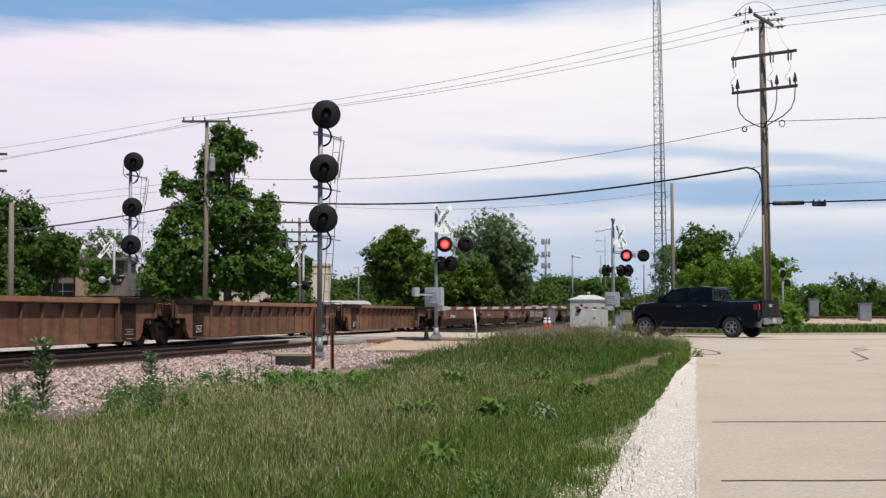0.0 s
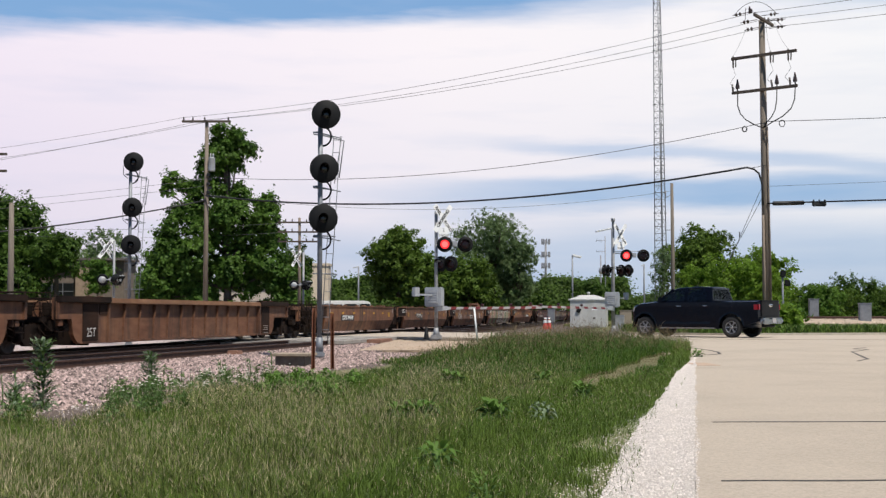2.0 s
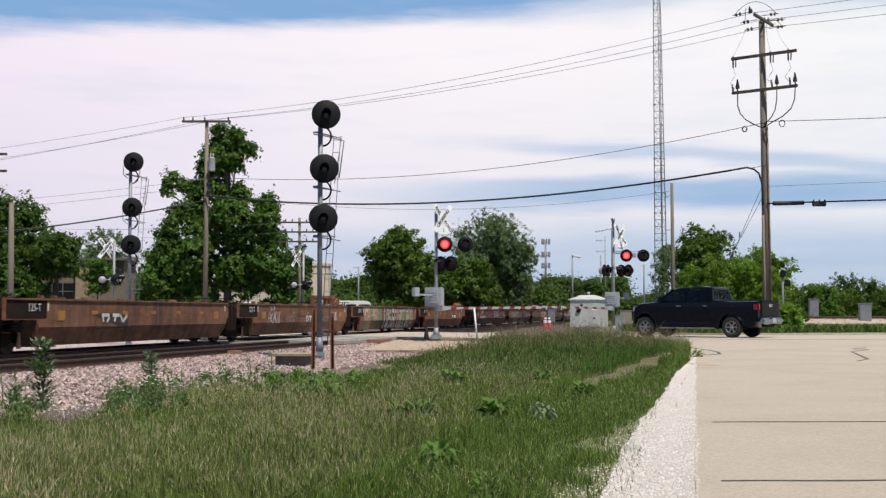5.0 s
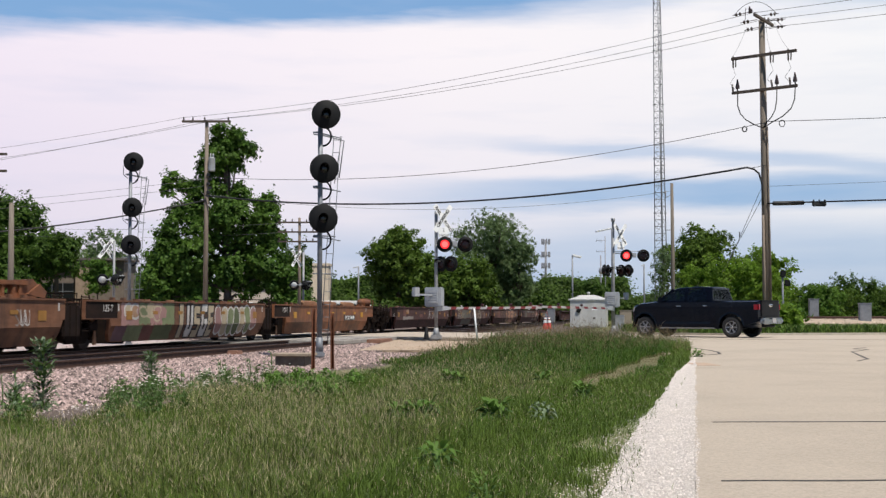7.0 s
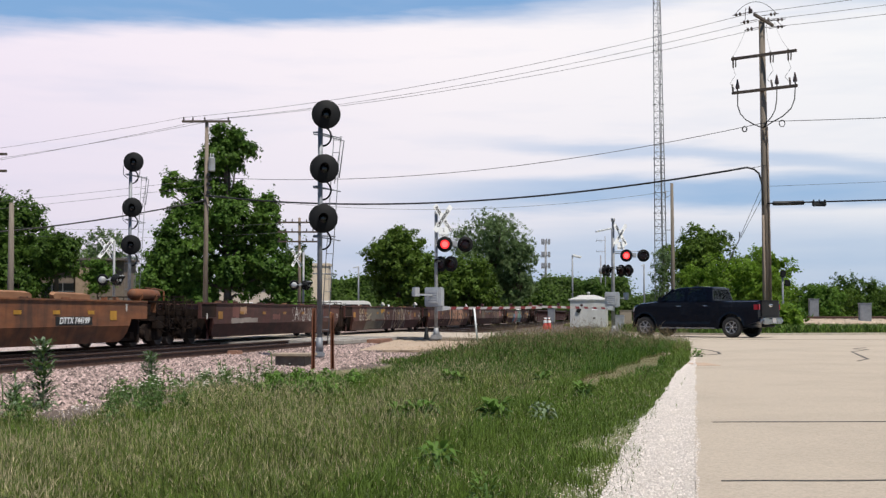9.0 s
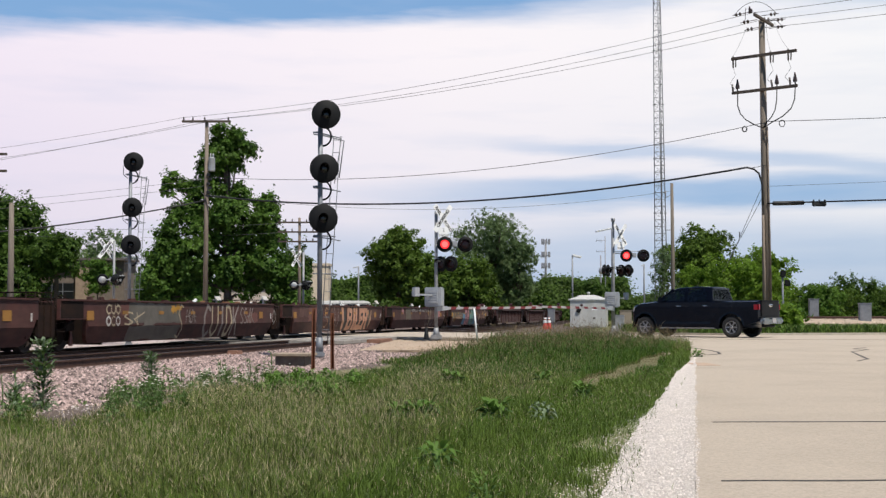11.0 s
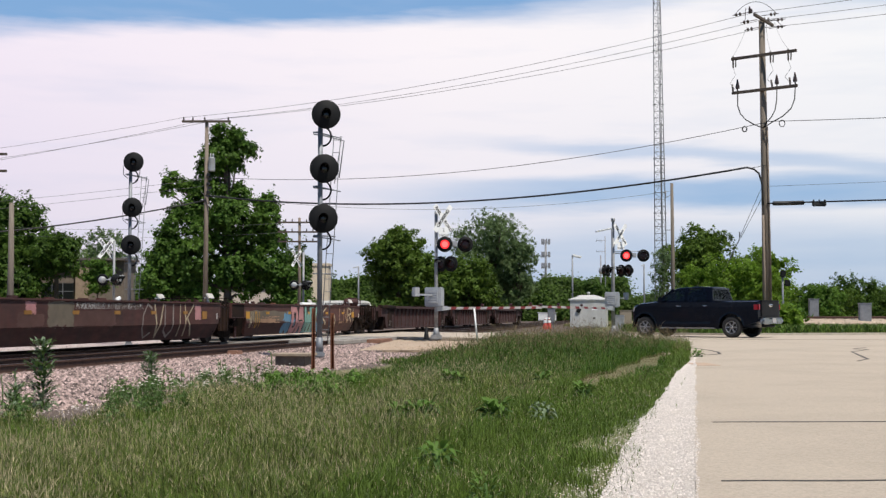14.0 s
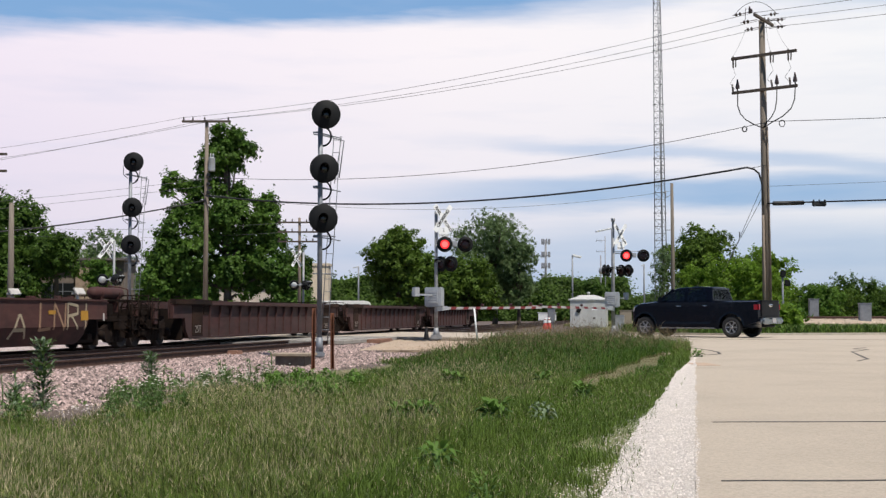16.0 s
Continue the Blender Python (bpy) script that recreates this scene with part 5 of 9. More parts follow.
def daub(parent, y0, y1, z0, z1, name, seed, label, rough=0.05, kind="overpaint", lift=0.003):
    """A rolled-on patch of dull paint with slightly uneven edges."""
    rnd = random.Random(seed)
    bm = bmesh.new()
    rows = []
    n, m = 10, 8
    for i in range(n + 1):
        y = y0 + (y1 - y0) * i / n
        lo, hi = z0 + rnd.uniform(-rough, rough), z1 + rnd.uniform(-rough, rough) * 0.6
        rows.append([bm.verts.new((skin(z) + lift, y + (rnd.uniform(-rough, rough) if i in (0, n) else 0), z)) for z in (min(max(lo + (hi - lo) * j / m, LOW + 0.02), TOP - 0.005) for j in range(m + 1))])
    for q, r in zip(rows, rows[1:]):
        for j in range(m):
            bm.faces.new((q[j], r[j], r[j + 1], q[j + 1]))
    part(kind, bm, PAINT[name], parent, label)


def spray_paint(us):
    """Sprayed paint, car by car."""
    # brown cars
    strokes(us[5], 3.5, 4.9, 0.64, 1.08, ["white", "white"], 2, 5, 0.035, "pale sprayed lettering")
    strokes(us[5], 3.9, 4.4, 1.10, 1.30, ["white"], 7, 2, 0.03, "pale sprayed lettering")
    strokes(us[5], 6.2, 6.9, 0.70, 0.95, ["grey"], 3, 2, 0.03, "pale sprayed lettering")
    strokes(us[5], 10.5, 11.1, 0.70, 1.05, ["cream"], 12, 1, 0.035, "thin sprayed star")
    strokes(us[5], 12.6, 13.3, 0.72, 1.10, ["white", "grey"], 5, 3, 0.035, "thin white sprayed scrawl")
    # the fully painted car: camouflage-like pastels, white letters edged in black, more pastels
    u = us[6]
    for a, b, z0, z1, c, sd in ((2.5, 3.7, 0.68, 1.32, "rose", 1), (3.7, 4.5, 0.70, 1.32, "sage", 2), (4.5, 5.4, 0.66, 1.32, "rose", 3), (5.4, 6.3, 0.68, 1.32, "sage", 4), (2.1, 2.9, 0.24, 0.66, "mauve", 5), (2.9, 4.0, 0.22, 0.68, "sage", 6), (4.0, 4.8, 0.22, 0.66, "primer", 7), (4.8, 6.2, 0.22, 0.68, "moss", 8)):
        daub(u, a, b, z0, z1, c, sd, "faded pastel sprayed patch", 0.03, "spray_paint", 0.003 + 0.0004 * sd)
    drips(u, 2.7, 3.6, 0.76, 1.30, ["cream", "tan"], "white", 1, 2, "pale pink sprayed letter")
    drips(u, 3.75, 6.2, 0.72, 1.31, ["sage", "cream", "rose", "rose", "sage", "moss"], "cream", 2, 5, "green, pink and cream sprayed letter")
    for k, ch in enumerate("IUSGE"):
        block_letter(u, ch, 6.65 + 0.62 * k + (0.06 if k else 0), 0.50, 0.26 + 0.02 * (k % 2), 1.31 - 0.03 * (k % 3), 0.04 * (k % 2), "white" if k % 2 else "cream", "black", 0.008, "bold white sprayed letter edged in black")
    drips(u, 9.85, 14.0, 0.24, 1.32, ["rose", "cream", "sage", "moss", "cream", "sage", "rose", "cream"], "white", 9, 7, "pale pink and green dripping letter")
    # dark cars
    u = us[8]
    daub(u, 4.5, 5.2, 0.88, 1.30, "primer", 11, "rust-red primer patch", kind="primer_patch")
    daub(u, 5.3, 6.0, 1.02, 1.28, "tan", 12, "tan primer patch", kind="primer_patch")
    daub(u, 4.4, 7.2, 0.68, 0.86, "grey", 13, "dull grey overpainted patch", 0.03)
    daub(u, 9.0, 9.9, 0.80, 1.00, "primer", 14, "rust-red primer patch", kind="primer_patch")
    strokes(u, 11.4, 14.6, 0.72, 1.28, ["white", "grey"], 9, 7, 0.045, "thin white sprayed lettering")
    u = us[9]
    strokes(u, 2.9, 3.8, 0.68, 0.94, ["cream", "white"], 11, 3, 0.05, "pale sprayed bubble letters", 0.1, shapes="OCO")
    strokes(u, 2.9, 3.8, 1.00, 1.26, ["cream", "white"], 31, 3, 0.05, "pale sprayed bubble letters", 0.1, shapes="CUO")
    daub(u, 3.8, 5.3, 0.96, 1.26, "primer", 15, "rust-red primer patch", kind="primer_patch")
    daub(u, 4.4, 8.2, 0.22, 1.32, "drab", 16, "broad grey overpainted patch", 0.06, lift=0.005)
    strokes(u, 4.0, 5.4, 0.70, 1.05, ["cream"], 17, 2, 0.04, "thin cream sprayed strokes")
    daub(u, 7.5, 8.3, 1.06, 1.26, "yellow", 13, "yellow sprayed flame", 0.10, "spray_paint", 0.009)
    strokes(u, 8.0, 8.5, 0.26, 1.30, ["cream"], 18, 1, 0.05, "cream sprayed curve", shapes="S")
    strokes(u, 8.6, 9.5, 0.72, 1.15, ["grey"], 19, 3, 0.035, "thin pale sprayed scrawl")
    strokes(u, 10.2, 13.6, 0.26, 1.28, ["cream", "grey"], 12, 7, 0.12, "cream sprayed lettering", 0.12, shapes="CUIDK")
    strokes(u, 13.7, 15.2, 0.66, 1.22, ["grey", "cream"], 20, 4, 0.045, "thin grey sprayed scrawl")
    daub(u, 14.4, 15.6, 0.70, 1.05, "primer", 41, "rust-red primer patch", kind="primer_patch")
    strokes(u, 17.3, 17.8, 0.60, 1.15, ["grey"], 42, 1, 0.05, "grey sprayed ring", shapes="O")
    u = us[10]
    daub(u, 2.6, 3.9, 0.90, 1.28, "patch", 21, "dull overpainted patch")
    daub(u, 3.9, 5.6, 0.66, 1.30, "primer", 22, "dark red primer patch", kind="primer_patch")
    strokes(u, 5.6, 8.9, 0.40, 1.28, ["grey", "tan"], 15, 5, 0.05, "dull cream sprayed lettering", 0.15, shapes="ISVAI")
    for p in ((9.30, 10.0, 0.24, 1.15, "slate"), (10.0, 14.1, 0.22, 0.65, "slate"), (13.6, 14.7, 0.40, 1.15, "slate")):
        daub(u, *p[:4], p[4], 23, "dark slate sprayed shadow", 0.10, "spray_shadow", 0.004)
    for k, (ch, y, w) in enumerate((("I", 9.25, 0.62), ("B", 10.15, 0.95), ("I", 11.15, 0.62), ("L", 11.7, 0.75), ("E", 12.4, 0.80), ("R", 13.15, 0.95))):
        block_letter(u, ch, y, w, 0.22 if k else 0.20, 1.30, -0.22 if not k else 0.05, "salmon", "black", 0.009, "fat salmon-tan sprayed letter with dark edges")
    strokes(u, 14.1, 15.0, 0.40, 1.20, ["tan", "tan"], 24, 1, 0.14, "tan sprayed tail", shapes="V")
    daub(u, 15.0, 16.2, 0.72, 1.28, "patch", 43, "rust-brown patch", kind="primer_patch")
    u = us[11]
    daub(u, 4.0, 4.5, 1.00, 1.30, "pink", 25, "dusty pink patch", 0.03)
    daub(u, 3.6, 4.9, 0.66, 1.02, "patch", 26, "dark red overpainted patch")
    daub(u, 5.1, 6.5, 0.66, 1.31, "khaki", 27, "grey-green overpainted patch")
    daub(u, 6.5, 9.0, 0.66, 1.10, "patch", 28, "dark red overpainted patch")
    strokes(u, 6.6, 10.8, 1.14, 1.30, ["white", "grey"], 19, 40, 0.018, "tiny white sprayed scribble along the edge", 0.8)
    strokes(u, 10.75, 14.8, 0.30, 1.30, ["grey", "grey", "cream"], 18, 6, 0.075, "grey-cream sprayed lettering", 0.5, shapes="CVUIK")
    daub(u, 14.9, 15.4, 0.82, 1.28, "pink", 29, "dusty pink patch", 0.03)
    u = us[12]
    daub(u, 1.8, 7.2, 0.72, 1.12, "khaki", 20, "dull grey-tan overpainted band", 0.05)
    daub(u, 3.4, 5.2, 0.68, 0.82, "tan", 44, "tan sprayed band", 0.03, lift=0.005)
    strokes(u, 2.1, 3.4, 0.50, 1.08, ["cream", "yellow"], 21, 4, 0.05, "cream and yellow sprayed lettering", 0.15, shapes="WIDI")
    strokes(u, 3.5, 5.7, 0.68, 0.90, ["tan"], 30, 7, 0.04, "small orange sprayed lettering", 0.1, shapes="DOSSEE")
    daub(u, 6.2, 7.6, 0.20, 1.05, "blue", 31, "blue sprayed cloud", 0.16, "spray_paint", 0.004)
    daub(u, 7.4, 11.9, 0.20, 0.65, "blue", 32, "blue sprayed cloud", 0.08, "spray_paint", 0.0045)
    daub(u, 10.9, 11.9, 0.60, 0.96, "blue", 33, "blue sprayed cloud", 0.08, "spray_paint", 0.005)
    for ch, y, w, c in (("D", 7.2, 0.85, "pink"), ("A", 8.0, 0.95, "pink"), ("W", 8.98, 1.0, "teal"), ("K", 10.0, 0.95, "teal")):
        block_letter(u, ch, y, w, 0.22, 1.30, 0.06, c, "black", 0.009, c + " sprayed letter with dark edges")
    strokes(u, 11.1, 12.5, 0.55, 1.28, ["cream"], 28, 1, 0.10, "cream sprayed letter", 0.05, shapes="K")
    strokes(u, 13.1, 14.1, 0.40, 0.96, ["yellow", "cream"], 34, 1, 0.09, "pale yellow sprayed curve", 0.05, shapes="A")
    strokes(u, 14.5, 17.4, 0.60, 1.28, ["cream", "tan"], 27, 5, 0.075, "cream sprayed lettering", 0.15, shapes="LNRI")


train()


# ---- railway signals ----
def railway_signal(m, heads, height, label, hoops):
    """A mast with three round signal heads, each with a black background, hood and platform bracket, and a ladder behind."""
    t = thing("railway_signal", m, label, "railway signal", "railway signals")
    bm = bmesh.new()
    pipe(bm, [(0, 0, 0.35), (0, 0, height)], 0.062, 14)
    part("mast", bm, M["galv"], t)
    bm = bmesh.new()
    box(bm, (0, 0, 0.0), (0.26, 0.26, 0.14), bev=0.03)
    pipe(bm, [(0, 0, 0.05), (0, 0, 0.42)], 0.095, 12, 0.08)
    part("base", bm, M["galv"], t)
    for dx, z in heads:
        h = part("signal_head", lathe(bmesh.new(), [(0.0, 0.0), (0.352, 0.0), (0.36, -0.006), (0.36, -0.02), (0.30, -0.03), (0.0, -0.03)], 40), M["signal_black"], t, "round black signal background")
        # local z of the head looks back along the line, towards the viewer
        h.matrix_basis = Matrix.Translation((dx, -0.22, z)) @ Euler((radians(90), 0, 0)).to_matrix().to_4x4()
        bm = bmesh.new()
        lathe(bm, [(0.13, -0.03), (0.13, -0.3), (0.09, -0.36), (0.0, -0.36)], 18)
        part("lamp_case", bm, M["signal_black"], h)
        bm = bmesh.new()
        n = 16
        rings = []
        for rr in (0.112, 0.120):
            for depth in (0.0, 1.0):
                rings.append([bm.verts.new((rr * math.cos(a), rr * math.sin(a), 0.0 if not depth else 0.10 + 0.22 * max(0.0, math.sin(a)))) for a in (radians(-40 + 260 * k / n) for k in range(n + 1))])
        for q, w in ((0, 1), (1, 3), (3, 2), (2, 0)):
            for k in range(n):
                bm.faces.new((rings[q][k], rings[q][k + 1], rings[w][k + 1], rings[w][k]))
        part("hood", bm, M["signal_black"], h)
        bm = bmesh.new()
        lathe(bm, [(0.11, 0.004), (0.09, 0.018), (0.05, 0.028), (0.0, 0.032)], 20)
        part("lens", bm, M["dark_glass"], h)
        bm = bmesh.new()
        box(bm, (dx * 0.5, -0.05, z - 0.02), (max(0.16, abs(dx)) + 0.06, 0.22, 0.16), bev=0.02)
        pipe(bm, [(0.05 + 0.22 * math.cos(radians(q)), 0.02, z - 0.52 + 0.24 * math.sin(radians(q))) for q in range(75, -100, -15)], 0.023, 8)
        part("bracket", bm, M["signal_black"], t)
        bm = bmesh.new()
        zz = z - 0.46
        pipe(bm, [(-0.17, -0.06, zz + 0.03), (0.12, -0.10, zz - 0.02), (0.52, 0.30, zz - 0.06), (0.30, 0.42, zz), (-0.15, 0.30, zz + 0.03), (-0.17, -0.06, zz + 0.03)], 0.016, 6)
        pipe(bm, [(-0.17, -0.06, zz + 0.03), (0.0, 0.0, zz + 0.05)], 0.016, 6)
        part("platform", bm, M["galv"], t)
        # guard hoops beside the platform
        if not hoops:
            continue
        bm = bmesh.new()
        pipe(bm, [(-0.10, 0.02, zz - 0.12), (-0.26, 0.06, zz + 0.02), (-0.27, 0.06, zz + 0.34), (-0.06, 0.02, zz + 0.36)], 0.014, 6)
        pipe(bm, [(0.14, 0.10, zz - 0.25), (0.30, 0.16, zz - 0.02), (0.32, 0.16, zz + 0.22), (0.18, 0.10, zz + 0.40)], 0.014, 6)
        part("guard_hoop", bm, M["galv"], t)
    bm = bmesh.new()
    pipe(bm, [(0.10, 0.2, heads[0][1] - 0.48), (0.62, 0.45, heads[0][1] - 0.56), (0.50, 0.5, heads[0][1] - 1.5)], 0.014, 6)
    part("guard_hoop", bm, M["galv"], t)
    bm = bmesh.new()
    x0 = 0.26
    top = heads[0][1] - 0.45
    for dx in (0.0, 0.17):
        pipe(bm, [(x0 + dx - 0.20, 0.55, 0.3), (x0 + dx + 0.10, 0.42, top)], 0.012, 5)
    k = 0.6
    while k < top:
        f = k / top
        pipe(bm, [(x0 - 0.20 + 0.30 * f, 0.55 - 0.13 * f, k), (x0 - 0.03 + 0.30 * f, 0.55 - 0.13 * f, k)], 0.009, 5)
        k += 0.32
    pipe(bm, [(x0 + 0.30, 0.42, top), (x0 + 0.12, 0.48, top - 1.2)], 0.011, 5)
    pipe(bm, [(-0.15, 0.0, 2.0), (0.45, 0.4, 2.0), (0.45, 0.4, 2.0)], 0.018, 6)
    pipe(bm, [(-0.15, 0.0, 2.95), (0.4, 0.4, 2.95)], 0.018, 6)
    part("ladder", bm, M["galv"], t)
    return t


railway_signal(pose(-3.06, 31.9, 0.0, 0, 0, 8), [(0.13, 5.95), (0.09, 4.60), (0.07, 3.36)], 5.75, "tall grey railway signal mast with three black round heads", False)
railway_signal(pose(-11.42, 46.8, -0.10, 0, 0, 8), [(0.12, 6.63), (0.09, 4.97), (0.06, 3.61)], 6.4, "grey railway signal mast with black heads beyond the tracks", True)


def steel_post(x, y, h, lean):
    bm = bmesh.new()
    for a in (-0.03, 0.03):
        box(bm, (a, 0, h / 2 - 0.15), (0.012, 0.09, h + 0.3))
    box(bm, (0, 0.04, h / 2 - 0.15), (0.06, 0.012, h + 0.3))
    o = obj("marker_post", bm, M["rust_post"])
    o.matrix_basis = pose(x, y, 0.0, 0, lean, 10)
    return tagged(o, "rusted steel channel post in the ballast", "post", "rusted posts by the signal")


steel_post(-2.66, 26.4, 1.12, 0.4)
steel_post(-2.30, 26.8, 1.02, -0.5)


def signal_vault():
    t = thing("cable_vault", pose(-3.26, 28.2, -0.10, 0, 0, TURN), "low weathered concrete cable vault with a flat lid", "concrete vault")
    bm = bmesh.new()
    box(bm, (0, 0, 0.08), (0.66, 0.62, 0.24), bev=0.015)
    part("vault_body", bm, M["vault"], t)
    bm = bmesh.new()
    box(bm, (0, 0, 0.215), (0.84, 0.80, 0.06), bev=0.012)
    part("lid", bm, M["vault_lid"], t, "tan weathered lid")


signal_vault()

# ---- level crossing signals ----
FLASHERS = []


def flasher(parent, m, first, key=True, case=None):
    """A crossing light: black round background, hood, and a lens rotor with a lit and an unlit face that turns to flash."""
    bm = lathe(bmesh.new(), [(0.175, 0.0), (0.295, 0.0), (0.30, -0.008), (0.295, -0.018), (0.175, -0.018), (0.175, 0.0)], 32)
    f = part("flasher", bm, M["signal_black"], parent, "round black crossing light")
    f.matrix_basis = m
    bm = lathe(bmesh.new(), [(0.175, -0.02), (0.175, -0.20), (0.12, -0.26), (0.0, -0.27)], 20)
    part("lamp_case", bm, case or M["signal_black"], f)
    bm = bmesh.new()
    n = 14
    rings = [[bm.verts.new((rr * math.cos(a), rr * math.sin(a), dd * (0.08 + 0.20 * max(0.0, math.sin(a))))) for a in (radians(-30 + 240 * k / n) for k in range(n + 1))] for rr in (0.178, 0.186) for dd in (0, 1)]
    for q, w in ((0, 1), (1, 3), (3, 2), (2, 0)):
        for k in range(n):
            bm.faces.new((rings[q][k], rings[q][k + 1], rings[w][k + 1], rings[w][k]))
    part("hood", bm, M["signal_black"], f)
    bm = bmesh.new()
    lathe(bm, [(0.170, 0.0), (0.13, 0.010), (0.12, 0.0125)], 28, mi=0)
    lathe(bm, [(0.12, 0.0125), (0.05, 0.018), (0.0, 0.02)], 28, mi=1)
    lathe(bm, [(0.170, -0.004), (0.11, -0.016), (0.0, -0.02)], 28, mi=2)
    lathe(bm, [(0.170, 0.0), (0.172, -0.002), (0.170, -0.004)], 28, mi=2)
    r = part("lens_rotor", bm, [M["lens_on"], M["lens_core"], M["lens_off"]], f, "red lens, lit on one face")
    r.matrix_basis = pose(0, 0, -0.03, 0, 180, 0)
    if key:
        FLASHERS.append((r, first))
    return f


def sign_board(name, w, h, m, parent, text, size, label):
    bm = bmesh.new()
    box(bm, (0, 0, 0), (w, h, 0.008), bev=0.002)
    b = part(name, bm, M["white_sheet"], parent, label)
    b.matrix_basis = m
    for txt, dx in text:
        lettering(txt, size, pose(dx, 0, 0.006), M["sign_black"], b, weight=0.007)
    return b


def crossing_signal(m, height, lamps, arm_len, arm_turn, buck, label, count, arm_z=1.15, facing=36, cap=False, script=0.17):
    """A mast with crossbuck, two pairs of lights, gate machine, counterweight and striped arm. The front looks along -y."""
    t = thing("crossing_signal", m, label, "level crossing signal", "level crossing signals")
    bm = bmesh.new()
    pipe(bm, [(0, 0, 0.25), (0, 0, height)], 0.065, 14)
    if cap:
        pipe(bm, [(0, 0, height), (0, 0, height + 0.15)], 0.10, 12)
    part("mast", bm, M["mast"], t)
    bm = bmesh.new()
    box(bm, (0, 0, 0.06), (0.42, 0.42, 0.2), bev=0.03)
    pipe(bm, [(0, 0, 0.1), (0, 0, 0.42)], 0.12, 12, 0.08)
    for a in range(4):
        pipe(bm, [(0.17 * math.cos(a * 1.57 + 0.8), 0.17 * math.sin(a * 1.57 + 0.8), 0.15), (0.17 * math.cos(a * 1.57 + 0.8), 0.17 * math.sin(a * 1.57 + 0.8), 0.26)], 0.018, 6)
    part("base", bm, M["mast"], t)
    face = pose(0, 0, 0, 90, 0, 0)
    bx, bz = buck[0], buck[1] + 0.08
    tilt = 54
    turn = pose(0, 0, 0, 0, 0, facing)
    b1 = sign_board("crossbuck_blade", 1.22, 0.20, Matrix.Translation((bx, -0.095, bz)) @ turn @ face @ pose(0, 0, 0, 0, 0, tilt), t, [("CROSSING", 0.0)], script, "white crossbuck blade")
    b2 = sign_board("crossbuck_blade", 1.22, 0.20, Matrix.Translation((bx, -0.08, bz)) @ turn @ face @ pose(0, 0, 0, 0, 0, -tilt), t, [("RAIL", -0.36), ("ROAD", 0.36)], script, "white crossbuck blade")
    if count:
        sg = sign_board("track_count_sign", 0.44, 0.38, Matrix.Translation((bx + 0.02, -0.075, bz - 0.53)) @ turn @ face, t, [], 0.1, "white track count plate")
        lettering("2", 0.19, pose(0, 0.08, 0.006), M["sign_black"], sg)
        lettering("TRACKS", 0.115, pose(0, -0.12, 0.006), M["sign_black"], sg)
    # upper and lower pairs of lights on their cross arms
    for n_, (cx, z, gap, yaw, key, back) in enumerate(lamps):
        a = Euler((0, 0, radians(yaw))).to_matrix().to_4x4()
        bm = bmesh.new()
        q0, q1 = a @ Vector((-gap / 2, 0.14, 0)), a @ Vector((gap / 2, 0.14, 0))
        c0 = Vector((cx, -0.16, z))
        pipe(bm, [c0 + q0, c0 + q1], 0.03, 8)
        pipe(bm, [Vector((0, 0, z + 0.12)), c0 + Vector((0, 0.14, 0.12)), c0 + Vector((0, 0.14, 0))], 0.028, 8)
        pipe(bm, [Vector((0, 0, z + 0.20)), c0 + Vector((gap * 0.5, 0.14, 0.22))], 0.018, 6)
        box(bm, c0 + Vector((0, 0.14, 0.02)), (0.18, 0.14, 0.22), bev=0.03)
        part("cross_arm", bm, M["alu"], t)
        for k, off in enumerate((-gap / 2, gap / 2)):
            flasher(t, Matrix.Translation(c0) @ a @ Matrix.Translation((off, -0.0, 0)) @ face, k, key, M["alu"] if back else None)
    if arm_len:
        d = Vector((math.cos(radians(arm_turn)), math.sin(radians(arm_turn)), 0))
        rz = Euler((0, 0, radians(arm_turn))).to_matrix().to_4x4()
        bm = bmesh.new()
        turned = Euler((0, 0, radians(-18))).to_matrix()
        box(bm, (-0.07, -0.06, arm_z + 0.42), (0.66, 0.44, 0.74), turned, bev=0.04)
        box(bm, (-0.14, -0.30, arm_z + 0.44), (0.44, 0.05, 0.50), turned, bev=0.01)
        part("gate_machine", bm, M["alu"], t, "grey gate machine housing")
        bm = bmesh.new()
        for k in range(4):
            box(bm, (-0.15, -0.328, arm_z + 0.30 + 0.09 * k), (0.34, 0.008, 0.02), turned)
        part("housing_rib", bm, M["galv"], t)
        bm = bmesh.new()
        p0 = -d * 1.25 + Vector((0, -0.1, arm_z + 0.60))
        box(bm, p0, (0.30, 0.16, 0.34), rz.to_3x3(), bev=0.02)
        box(bm, -d * 0.75 + Vector((0, -0.1, arm_z + 0.50)), (1.0, 0.04, 0.06), rz.to_3x3())
        part("counterweight", bm, M["alu"], t)
        bm = bmesh.new()
        prism(bm, [(0.0, -0.12), (0.40, -0.09), (0.75, -0.05), (0.75, 0.06), (0.35, 0.10), (0.0, 0.14)], lambda a_, b_, dd: Vector((0, -0.13, arm_z)) + d * a_ + Vector((0, 0, b_)) + Vector((-d.y, d.x, 0)) * (dd - 0.05), 0.1)
        part("arm_bracket", bm, M["alu"], t)
        n = int(arm_len / 0.405)
        arm = part("gate_arm", box(bmesh.new(), (arm_len / 2, 0, 0), (arm_len, 0.03, 0.10)), M["arm_white"], t, "gate arm with red and white stripes")
        arm.matrix_basis = Matrix.Translation((0, -0.13, arm_z)) @ rz @ Matrix.Translation((0.7, 0, 0)) @ pose(0, 0, 0, 0, -0.45, 0)
